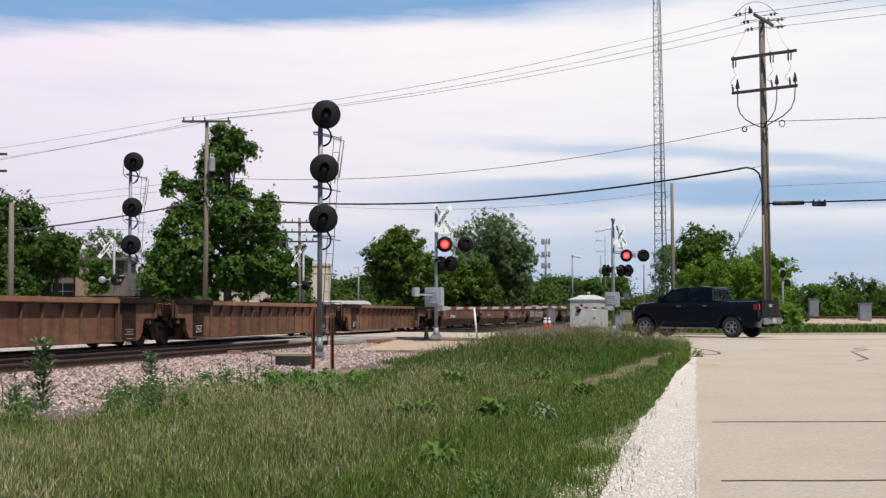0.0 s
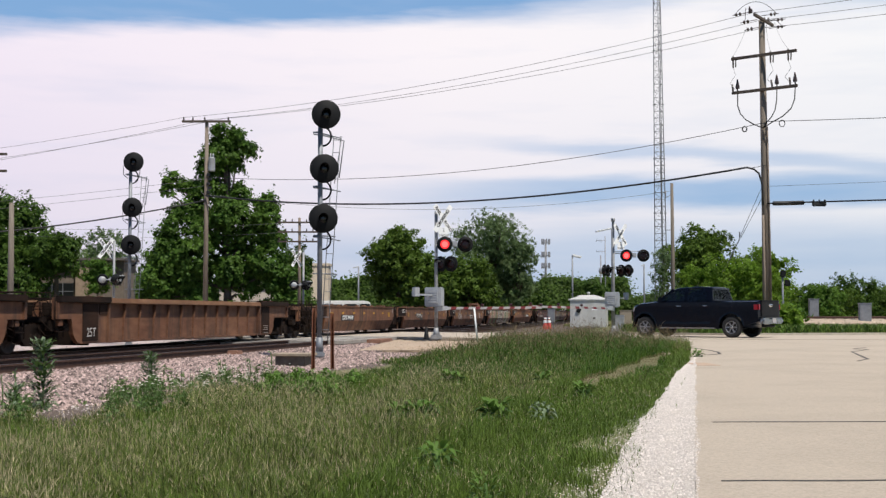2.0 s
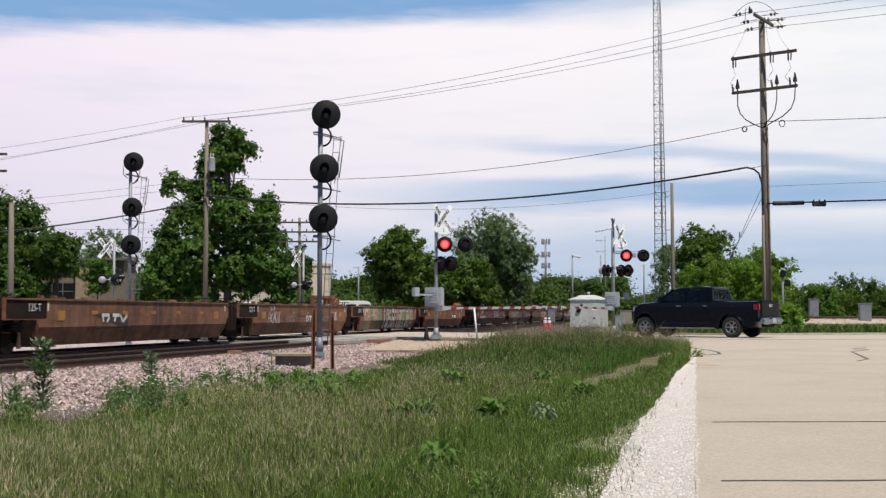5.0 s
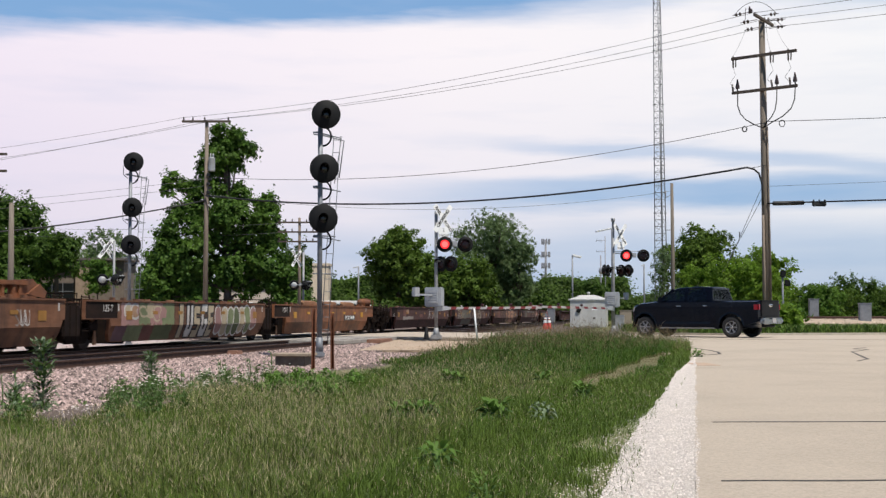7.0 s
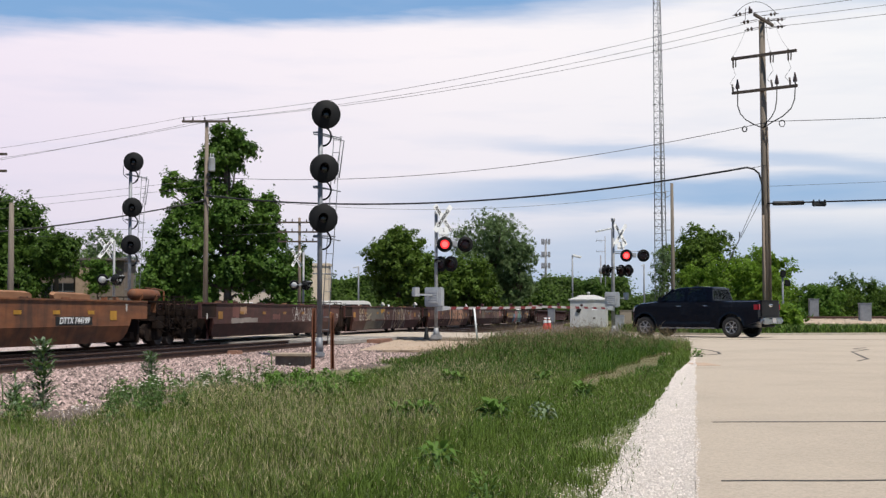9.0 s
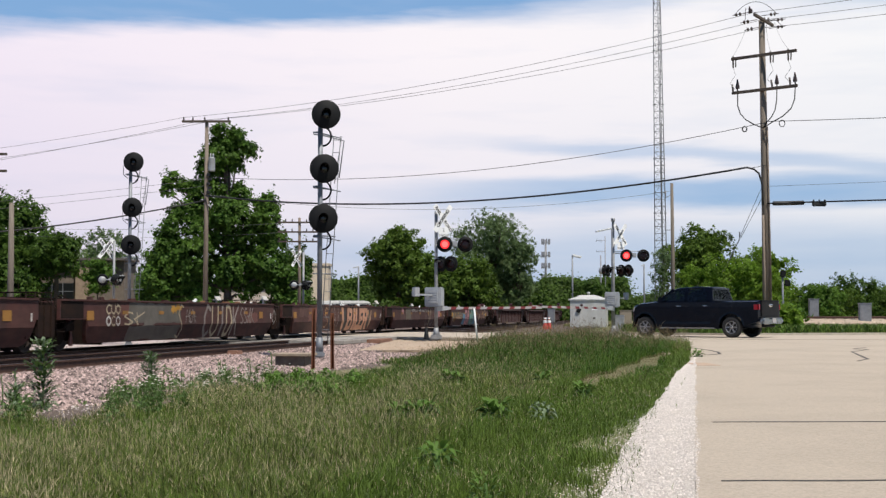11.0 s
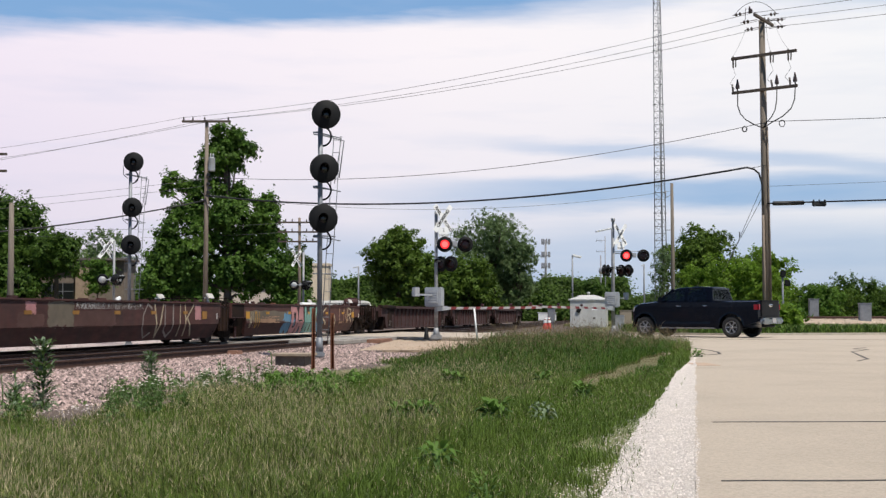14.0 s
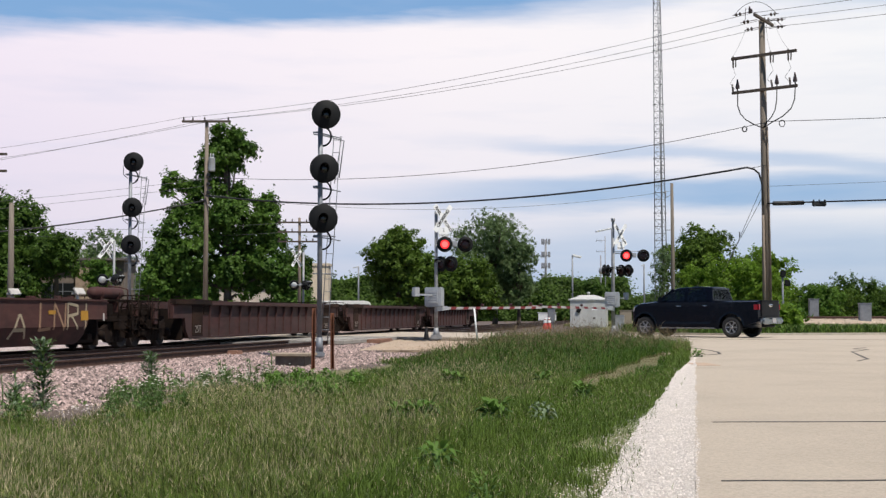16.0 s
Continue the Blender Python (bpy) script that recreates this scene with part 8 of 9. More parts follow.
            lathe(bm, [(0.0, 0.105), (0.05, 0.10), (0.06, 0.06)], 14)
            lathe(bm, [(0.238, 0.112), (0.222, 0.116), (0.212, 0.09)], 28)
            part("rim", bm, M["rim"], w, "six-spoke alloy rim")
    bm = bmesh.new()
    pipe(bm, [(0.0, 0.5, 1.93), (-0.25, 0.5, 2.0)], 0.012, 5)
    box(bm, (-0.72, 0, 1.95), (0.22, 0.5, 0.025), bev=0.008)
    part("roof_lamp", bm, M["black_plastic"], t)
    return t


# rear near-side wheel rests at (10.95, 48.7); the nose points along the street over the tracks
HEAD = 180 - 38
hx, hy = math.cos(radians(HEAD)), math.sin(radians(HEAD))
lx, ly = -hy, hx
pickup(pose(10.95 + 1.84 * hx - 0.86 * lx, 48.7 + 1.84 * hy - 0.86 * ly, ROADZ, 0, 0, HEAD))


# ---- trees and bushes ----
def leaves(lumps, n, size, seed, core=0.62):
    """Leaf quads spread through lumps (x, y, z, rx, ry, rz), denser towards their skins."""
    rs = np.random.RandomState(seed)
    # each lump carries smaller boughs on its skin
    sub, rnd_ = [], random.Random(seed)
    for x, y, z, a, b, c_ in lumps:
        sub.append((x, y, z, a * 0.8, b * 0.8, c_ * 0.8))
        for k in range(8):
            q = Vector((rnd_.gauss(0, 1), rnd_.gauss(0, 1), rnd_.gauss(0.25, 0.9))).normalized()
            w_ = rnd_.uniform(0.28, 0.50)
            sub.append((x + q.x * a * 0.85, y + q.y * b * 0.85, z + q.z * c_ * 0.85, a * w_, b * w_, c_ * w_ * 0.8))
    lum = np.array(sub, np.float32)
    wgt = (lum[:, 3] * lum[:, 4] + lum[:, 4] * lum[:, 5] + lum[:, 3] * lum[:, 5])
    # sprays: leaves strung along short twigs that stand out of the lump and droop
    ns = max(1, n // 13)
    who = rs.choice(len(lum), ns, p=wgt / wgt.sum())
    sd = rs.normal(size=(ns, 3))
    sd /= np.linalg.norm(sd, axis=1)[:, None]
    root = lum[who, :3] + sd * lum[who, 3:] * (core + (1.08 - core) * rs.rand(ns) ** 0.6)[:, None]
    out = sd * 0.8 + rs.normal(size=(ns, 3)) * 0.55 + np.array([0, 0, 0.15])
    ln = size * rs.uniform(1.5, 5.0, ns)
    sp = rs.randint(0, ns, n)
    f = rs.rand(n)
    d = sd[sp]
    c = root[sp] + out[sp] * (ln[sp] * (f - 0.25))[:, None] + rs.normal(size=(n, 3)) * size * 0.75
    c[:, 2] -= ln[sp] * f * f * 0.35
    nrm = d * 1.1 + rs.normal(size=(n, 3)) * 0.45 + np.array([0, 0, 0.7])
    nrm /= np.linalg.norm(nrm, axis=1)[:, None]
    a = np.cross(nrm, rs.normal(size=(n, 3)))
    a /= np.linalg.norm(a, axis=1)[:, None] + 1e-6
    b = np.cross(nrm, a)
    s = (size * (0.6 + 0.8 * rs.rand(n)))[:, None]
    v = np.stack([c - a * s, c + b * s * 0.6 - a * s * 0.1, c + a * s, c - b * s * 0.6 + a * s * 0.1], 1).reshape(-1, 3)
    return v, np.arange(4 * n).reshape(-1, 4)


def crown_lumps(rnd, w, h0, h1, n, top=0.5):
    """Boughs spread evenly over a rounded crown from h0 to h1, w wide, so that its outline is full but uneven."""
    out = []
    hm, hr = (h0 + h1) / 2, (h1 - h0) / 2
    for k in range(n):
        c = 1 - 1.8 * (k + 0.5) / n
        a = k * 2.39996 + rnd.uniform(-0.35, 0.35)
        f = rnd.uniform(0.50, 0.70) if k % 4 else rnd.uniform(0.15, 0.4)
        wide = math.sqrt(max(0.0, 1 - c * c)) * (1.0 if c < 0.2 else 1 - (1 - top) * 0.45 * (c - 0.2))
        q = w * rnd.uniform(0.13, 0.21)
        z = hm + hr * c * (f + 0.16)
        out.append((w * 0.5 * wide * f * 1.12 * math.cos(a), w * 0.5 * wide * f * 1.12 * math.sin(a), min(z, h1 - q * 0.75), q * 1.1, q * 1.1, min(q * 0.9, hr * 0.45)))
    return out


def tree(name, x, y, w, h0, h1, n, size, material, seed, label, lumps=None, count=26, trunk=0.25, group="trees", top=0.5, z=0.0):
    rnd = random.Random(seed)
    t = thing(name, pose(x, y, z, 0, 0, 0), label, "tree" if name == "tree" else "bush", group)
    lum = lumps or crown_lumps(rnd, w, h0, h1, count, top=top)
    n, size = int(n * 0.78), size * 1.12
    if trunk:
        bm = bmesh.new()
        pipe(bm, [(0, 0, -0.3), (0.08 * w * 0.1, 0, h0 * 0.6), (0, 0.1, h0 + (h1 - h0) * 0.35), (0.1, 0, h0 + (h1 - h0) * 0.75)], trunk, 10, trunk * 0.25)
        part("trunk", bm, M["bark"], t)
        for l in lum[::2]:
            bm = bmesh.new()
            z0 = min(l[2] - 0.4, h0 + (l[2] - h0) * 0.45)
            p = Vector((0, 0, max(h0 * 0.5, z0)))
            q = Vector(l[:3])
            pipe(bm, [p, p.lerp(q, 0.5) + Vector((0, 0, 0.15 * w * 0.2)), q], trunk * 0.36, 6, trunk * 0.08)
            part("limb", bm, M["bark"], t)
    v, f = leaves(lum, n, size, seed)
    tagged(soup("crown", v, f, material, t), "")
    return t


# the maple behind the second pole: a tall narrow head over a broad dark skirt
MAPLE = [(x, 0.5 * r * math.sin(7 * x + z), z, r, r, 0.88 * r) for x, z, r in ((-0.3, 13.0, 0.7), (0.5, 12.7, 0.7), (-0.9, 12.1, 0.7), (1.0, 12.0, 0.75), (0, 11.6, 0.9), (-0.9, 11.2, 0.8), (0.5, 11.0, 0.6), (-1.2, 10.4, 0.85), (-3.7, 10.0, 0.5), (-2.9, 9.6, 0.5), (-4.0, 9.2, 0.4), (-2.1, 9.2, 0.75), (-0.9, 9.2, 1.0), (0.8, 8.8, 0.9), (2.6, 8.3, 0.8), (0.5, 7.7, 1.3), (-2.6, 7.8, 1.1), (2.5, 7.2, 1.1), (-3.6, 6.6, 1.1), (-1, 6.8, 1.5), (1.2, 6.2, 1.4), (3.0, 5.8, 0.9), (-3.9, 5.0, 1.2), (-1.8, 5.0, 1.5), (0.6, 4.6, 1.5), (2.8, 4.4, 1.1), (-4.3, 3.4, 1.0), (-2.2, 3.2, 1.4), (0.0, 3.9, 1.0), (2.2, 3.9, 0.8), (0.6, 3.0, 0.5), (1.8, 2.7, 0.45), (1.5, 3.2, 0.6), (2.9, 1.3, 0.6), (0.5, 1.3, 0.5), (3.0, 3.0, 0.5), (1.2, 2.2, 0.35), (3.2, 2.1, 0.45), (-4.3, 2.1, 0.9), (-1.6, 1.9, 1.0), (4.0, 3.4, 0.8), (4.3, 2.0, 0.8))]
tree("tree", -14.3, 85.0, 9.5, 2.0, 13.6, 112000, 0.095, M["leaf_maple"], 11, "tall dark green maple beside the utility pole", MAPLE, trunk=0.38)
SPRUCE = [(0.25 * math.sin(k * 2.4), 0.25 * math.cos(k * 2.4), 0.8 + 0.36 * k, 0.95 - 0.055 * k, 0.95 - 0.055 * k, 0.4) for k in range(15)]
tree("tree", -9.95, 90.0, 2.4, 0.6, 6.4, 9000, 0.08, M["leaf_dark"], 37, "slim dark spruce beside the line pole", SPRUCE, trunk=0.12)
tree("tree", -11.3, 95.0, 3.8, 0.3, 6.4, 14000, 0.10, M["leaf_dark"], 38, "small dark green tree beside the maple", count=14)
tree("tree", -34.5, 100.0, 9.0, 2.0, 10.8, 30000, 0.13, M["leaf_dark"], 12, "broad dark green tree beyond the tracks", count=30, trunk=0.3)
tree("tree", -29.5, 98.0, 4.6, 3.6, 7.4, 12000, 0.11, M["leaf_dark"], 13, "small dark green tree beyond the tracks", count=16)
tree("tree", -30.2, 114.0, 8.6, 1.0, 8.9, 15000, 0.10, M["leaf_grey"], 14, "sparse grey-green tree beyond the tracks", count=20)
tree("tree", -20.8, 96.0, 4.2, 0.8, 6.4, 14000, 0.12, M["leaf_mid"], 15, "young green tree beyond the tracks", count=14)
tree("tree", -25.0, 93.0, 2.6, 1.6, 5.6, 4500, 0.09, M["leaf_mid"], 57, "thin young tree before a house", count=9, trunk=0.07)
tree("tree", -28.9, 88.0, 2.4, 0.6, 4.4, 5000, 0.11, M["leaf_dark"], 16, "dark green young tree before a house", count=12)
tree("tree", -37.0, 100.0, 6.0, 0.4, 6.6, 12000, 0.14, M["leaf_dark"], 31, "low dark green tree beyond the tracks", count=18)
tree("tree", -21.6, 99.0, 4.0, 0.4, 6.4, 8000, 0.12, M["leaf_grey"], 33, "sparse grey-green tree beyond the tracks", count=16)
tree("tree", -33.0, 97.0, 5.0, 0.3, 5.6, 9000, 0.13, M["leaf_dark"], 34, "low dark green tree beyond the tracks", count=14)
tree("tree", -33.2, 99.0, 5.0, 0.2, 6.9, 12000, 0.14, M["leaf_dark"], 35, "low dark green tree beyond the tracks", count=26)
tree("tree", -22.0, 102.0, 4.6, 0.2, 6.3, 11000, 0.13, M["leaf_dark"], 36, "low dark green tree beyond the tracks", count=24)
tree("tree", -41.0, 108.0, 9.0, 1.5, 9.0, 14000, 0.15, M["leaf_dark"], 17, "broad dark green tree beyond the tracks", count=20)
tree("tree", -4.1, 120.0, 6.4, 1.6, 9.6, 34000, 0.11, M["leaf_olive"], 18, "round green tree behind the crossing", count=26, trunk=0.3, top=0.9)
tree("tree", -1.2, 116.0, 6.5, 0.5, 6.4, 18000, 0.14, M["leaf_olive"], 19, "low green tree behind the crossing", count=20)
tree("tree", 2.0, 118.0, 7.5, 0.3, 6.2, 28000, 0.11, M["leaf_olive"], 20, "low bright green tree behind the crossing", count=22)
tree("tree", 5.15, 128.0, 8.8, 0.6, 11.9, 56000, 0.085, M["leaf_grey"], 21, "tall grey-green willow behind the crossing", count=52, trunk=0.35, top=1.5)
tree("tree", 7.4, 126.0, 4.4, 0.8, 9.4, 15000, 0.095, M["leaf_grey"], 22, "drooping grey-green willow behind the crossing", count=16, top=0.7)
tree("tree", 22.5, 112.0, 6.6, 1.0, 9.0, 36000, 0.11, M["leaf_olive"], 23, "broad green tree beyond the pickup", count=28, trunk=0.3)
tree("tree", 18.5, 108.0, 2.6, 0.3, 7.4, 5200, 0.075, M["leaf_grey"], 24, "thin grey-green tree by the radio mast", count=20, trunk=0.14)
tree("tree", 24.3, 98.0, 4.8, 0.6, 6.2, 18000, 0.10, M["leaf_bright"], 25, "light green tree beyond the pickup", count=18)
for i, (x, y, w, h, mt, lab) in enumerate((
        (16.7, 84.0, 3.4, 4.3, "leaf_bright", "bright green bush behind the pickup"), (18.2, 82.0, 5.6, 5.0, "leaf_bright", "bright green bush behind the pickup"),
        (19.5, 79.0, 3.6, 4.4, "leaf_bright", "bright green bush behind the utility pole"), (17.3, 66.5, 2.2, 1.5, "leaf_bright", "low bright green bush beside gravel"),
        (18.3, 69.0, 2.0, 1.4, "leaf_mid", "low green bush beside gravel"), (23.4, 94.0, 5.0, 4.3, "leaf_bright", "green thicket behind the siding"),
        (29.3, 100.0, 6.0, 3.3, "leaf_olive", "green thicket behind the siding"), (33.2, 104.0, 5.6, 4.5, "leaf_dark", "green thicket behind the siding"),
        (37.5, 108.0, 6.0, 3.7, "leaf_olive", "green thicket behind the siding"), (41.5, 112.0, 6.5, 4.9, "leaf_dark", "green thicket behind the siding"),
        (27.0, 92.0, 3.5, 3.2, "leaf_mid", "green bush behind the siding"), (12.0, 104.0, 3.5, 4.0, "leaf_dark", "dark green bush behind the shed"))):
    tree("bush", x, y, w, 0.1, h, 11000, 0.085, M[mt], 40 + i, lab, count=14, trunk=0.08, group="bushes")


def far_woods():
    # the dense inside of the belt
    gx, gz = np.meshgrid(np.arange(-112, 176, 0.8), np.linspace(0, 1, 11))
    q = []
    for x, t in zip(gx.ravel(), gz.ravel()):
        n1 = noise.noise((x * 0.22, t * 2.0, 1.0)) + 0.5 * noise.noise((x * 0.7, t * 5.0, 4.0))
        top = (6.4 if x < 30 else 3.4) + 0.9 * noise.noise((x * 0.11, 3.0, 0.0)) + 0.9 * abs(math.sin(x * 0.42 + 2.0 * noise.noise((x * 0.15, 1.0, 0.0)))) + 0.4 * noise.noise((x * 0.9, 8.0, 0.0))
        q.append((x, 207.0 - 3.4 * math.cos(t * 1.5) - 2.6 * n1 - 1.2 * abs(math.sin(x * 0.42)), top * t - 0.3))
    w, r = gx.shape[1], gx.shape[0]
    quads = [(a * w + b, a * w + b + 1, a * w + w + b + 1, a * w + w + b) for a in range(r - 1) for b in range(w - 1)]
    q = np.array(q)
    # leaves all over its face and a ragged top
    rs = np.random.RandomState(9)
    n = 80000
    c = q[np.array(quads)[rs.randint(0, len(quads), n)]]
    uv = rs.rand(n, 2, 1)
    c = (c[:, 0] * (1 - uv[:, 0]) + c[:, 1] * uv[:, 0]) * (1 - uv[:, 1]) + (c[:, 3] * (1 - uv[:, 0]) + c[:, 2] * uv[:, 0]) * uv[:, 1]
    c += rs.normal(size=(n, 3)) * np.array([0.5, 0.5, 0.35]) + np.array([0, -0.5, 0.2])
    nrm = rs.normal(size=(n, 3)) * 0.30 + np.array([0.2, -0.45, 0.6])
    nrm /= np.linalg.norm(nrm, axis=1)[:, None]
    a = np.cross(nrm, rs.normal(size=(n, 3)))
    a /= np.linalg.norm(a, axis=1)[:, None] + 1e-6
    b = np.cross(nrm, a)
    z = (0.15 + 0.13 * rs.rand(n))[:, None]
    v = np.concatenate([np.stack([c - a * z, c + b * z * 0.7, c + a * z, c - b * z * 0.7], 1).reshape(-1, 3), q])
    f = np.concatenate([np.arange(4 * n).reshape(-1, 4), np.array(quads) + 4 * n])
    tagged(soup("far_woods", v, f, M["leaf_far"]), "distant belt of green woodland", "woods", kind="stuff")


far_woods()


# ---- grass and weeds ----
def blades(pts, hs, ws, lean, seed, name, materials, pick, label):
    """Bent slender blades; the dry ones are thin stalks with a seed head."""
    rs = np.random.RandomState(seed)
    n = len(pts)
    p = np.asarray(pts, np.float32)
    hs, ws, lean, pick = (np.asarray(q) for q in (hs, ws, lean, pick))
    a = rs.rand(n) * 6.283
    side = np.stack([np.cos(a), np.sin(a), np.zeros(n)], 1) * ws[:, None] * 0.5
    b = rs.rand(n) * 6.283
    bend = np.stack([np.cos(b), np.sin(b), np.zeros(n)], 1) * (hs * lean)[:, None]
    up = np.array([0, 0, 1.0])[None] * hs[:, None]
    dry = ((pick == 2) | (pick == 4))[:, None]
    mid = p + bend * np.where(dry, 0.70, 0.35) + up * np.where(dry, 0.90, 0.6)
    foot = np.where(dry, p + bend * 0.62 + up * 0.84, p)
    tip = p + bend * np.where(dry, 0.90, 1.15) + up * np.where(dry, 1.02, 0.90)
    v = np.stack([foot, mid + side, mid - side, tip], 1).reshape(-1, 3)
    base = np.arange(n)[:, None] * 4
    tris = np.concatenate([base + np.array([[0, 1, 2]]), base + np.array([[2, 1, 3]])], 0)
    return tagged(soup(name, v, tris, materials, mats=np.tile(pick, 2)), label, "grass", kind="stuff")


DOCKS = ((0.45, 11.2, 14, 0.30), (-0.03, 7.75, 4, 0.21), (0.10, 17.0, 11, 0.32), (1.55, 14.2, 10, 0.24), (-0.15, 11.5, 9, 0.26), (-0.38, 11.4, 7, 0.2), (1.3, 17.0, 8, 0.26), (-1.5, 14.6, 14, 0.26), (0.21, 6.35, 8, 0.09), (5.36, 27.1, 10, 0.20))


def bare(x, y):
    """Below one on the patch of bare soil beside the ballast."""
    return math.hypot((x + 0.292 * y) / 0.34, (y - 13.4) / 1.9) + 0.35 * noise.noise((x * 4, y * 2, 0.0))


def meadow():
    rs = np.random.RandomState(21)
    pts, hs, ws, ln, pk = [], [], [], [], []
    tries = 0
    tuft, vigour = None, 1.0
    while len(pts) < 480000 and tries < 2800000:
        tries += 1
        if tuft and rs.rand() < 0.72:
            x, y = tuft[0] + rs.normal() * 0.035 * tuft[1] * 0.12, tuft[1] + rs.normal() * 0.05 * tuft[1] * 0.12
        else:
            y = 5.2 + 41 * rs.rand() ** 1.45
            x = y * (-0.40 + 0.62 * rs.rand())
            tuft = (x, y)
            vigour = rs.uniform(0.45, 1.55)
        c = K * y - x
        if c > 7.6 + 0.3 * math.sin(y * 0.8):
            continue
        if bare(x, y) < 1:
            continue
        g = road_gap(x, y)
        shoulder_w = max(0.10, shoulder_width(y)) + max(0.0, 0.20 + 0.40 * noise.noise((x * 2.6, y * 1.6, 5.0))) * max(0.0, min(1.0, (13 - y) / 4))
        if g < shoulder_w:
            if g < 0.06 or rs.rand() > (0.15 if g > 0.33 else 0.004):
                continue
        edge = c - 5.25 - 1.0 * max(0.0, min(1.0, (14 - y) / 2)) - 0.9 * noise.noise((x * 0.8, y * 0.8, 11.0)) - 0.5 * math.sin(y * 0.5) - 0.3 * math.sin(y * 1.7)
        if edge > 0 and rs.rand() < edge * 1.6:
            continue
        if y > 34 and c > 6.2:
            continue
        pat = 1.1 * noise.noise((x * 0.5, y * 0.33, 7.0)) + 1.2 * noise.noise((x * 1.7, y * 1.0, 2.0))
        if any(abs(x - p[0]) < 0.16 and -0.5 < y - p[1] < 0.15 for p in DOCKS) and rs.rand() > 0.3:
            continue
        # a mown strip of bare dry thatch near the corner
        thatch = abs(x - 2.0 - (y - 17.4) * 0.262) < 0.27 + 0.07 * math.sin(y * 1.7) and 17.3 + 0.8 * math.sin(x * 9) < y < 29.5
        if thatch and rs.rand() > 0.75:
            continue
        dry = 0.46 + 0.56 * max(-0.7, min(0.8, pat))
        if x < -0.9 and y < 10:
            dry *= 0.7
        if g < 3.2:
            dry *= 0.25 + 0.75 * max(0.0, g - 1.5) / 1.7
        if y > 19 and g < 9:
            dry *= 0.45
        h = (0.138 + 0.05 * pat) * vigour
        k = 0
        r = rs.rand()
        if r < (max(dry * 0.42, 0.26) if y > 28 else dry * 0.42):
            k, h = 2, h * 1.12
            if y > 22 and g < 12:
                k = 4
        elif y > 19 and g < 9 and r > 0.30 and g > 0.5:
            k = 3
        elif r > 0.62 or g < 1.8 or pat < -0.35 or (y > 19 and g < 9 and r > 0.35):
            k = 1
        if c > 4.2 and y < 30:
            h *= 1 - 0.25 * min(1, (c - 4.2) / 1.2)
        if g < 1.5:
            h *= max(0.5 + 0.25 * g / 1.5, min(0.95, (y - 18) / 8))
        if y > 23:
            h *= 1.0 + 1.35 * min(1, (y - 23) / 10) * min(1, 0.5 + g)
        if thatch:
            k, h = 4, 0.07
        pts.append((x, y, land(x, y) - 0.01))
        hs.append(max(0.05, h * (rs.uniform(0.75, 1.4) if k in (2, 4) else rs.uniform(0.4, 1.15))))
        ws.append((0.0024 + 0.0030 * rs.rand()) * (1 + max(0, y - 9) * 0.09) * (0.58 if k in (2, 4) else 1.0))
        ln.append((0.04 + 0.85 * rs.rand() ** 2.1) * (0.75 if k in (2, 4) else 1.0))
        pk.append(k)
    blades(pts, hs, ws, ln, 3, "grass", [M["grass_green"], M["grass_dark"], M["grass_dry"], M["grass_deep"], M["grass_rust"]], pk, "rough uncut meadow grass with dry seed heads")
    # low leafy weeds along the ballast's edge
    rnd = random.Random(17)
    lum = []
    for k in range(100):
        y = rnd.uniform(11.0, 19.5)
        c = rnd.gauss(6.3, 0.5) - 0.02 * (y - 12) + 0.4 * math.sin(y * 0.9)
        x = K * y - c
        if bare(x, y) < 1.2:
            continue
        r = rnd.uniform(0.05, 0.13)
        lum.append((x, y, land(x, y) + r * 0.7, r, r, r * rnd.uniform(0.7, 1.9)))
    for x0, y0, sx, sy, n, up in ((-3.85, 16.3, 0.42, 0.6, 34, 0.16), (-4.72, 14.6, 0.16, 0.5, 16, 0.2), (-3.2, 18.5, 0.5, 0.9, 22, 0.1)):
        for k in range(n):
            x, y = rnd.gauss(x0, sx * 0.6), rnd.gauss(y0, sy * 0.6)
            r = rnd.uniform(0.06, 0.12)
            lum.append((x, y, land(x, y) + r + rnd.uniform(0, up), r, r, r * rnd.uniform(1.0, 2.0)))
    v, f = leaves(lum, 24000, 0.013, 18, 0.15)
    tagged(soup("low_weeds", v, f, M["weed"]), "low dark leafy weeds along the ballast's edge", "weeds", kind="stuff")
    # dull blue-green weeds at the left end of the ballast
    lum = []
    for k in range(40):
        x, y = rnd.uniform(-5.6, -4.3), rnd.uniform(12.4, 15.2)
        r = rnd.uniform(0.04, 0.10)
        lum.append((x, y, land(x, y) + r, r * 0.7, r * 0.7, r * rnd.uniform(1.4, 2.6)))
    v, f = leaves(lum, 9000, 0.011, 20, 0.1)
    tagged(soup("low_weeds", v, f, M["weed_blue"]), "dull blue-green weeds at the ballast's edge", "weeds", kind="stuff")
    # a patch of bright leafy weeds beside the stones
    lum = []
    for k in range(46):
        x, y = rnd.uniform(-2.25, -1.15), rnd.uniform(14.2, 17.6)
        r = rnd.uniform(0.06, 0.12)
        lum.append((x, y, land(x, y) + 0.10 + r * 0.5, r, r, r * rnd.uniform(0.8, 1.5)))
    v, f = leaves(lum, 9000, 0.016, 19, 0.2)
    tagged(soup("low_weeds", v, f, M["dock_leaf"]), "bright green leafy weeds in the grass", "weeds", kind="stuff")
    # turf beyond the street, coarse
    pts, hs, ws, ln, pk = [], [], [], [], []
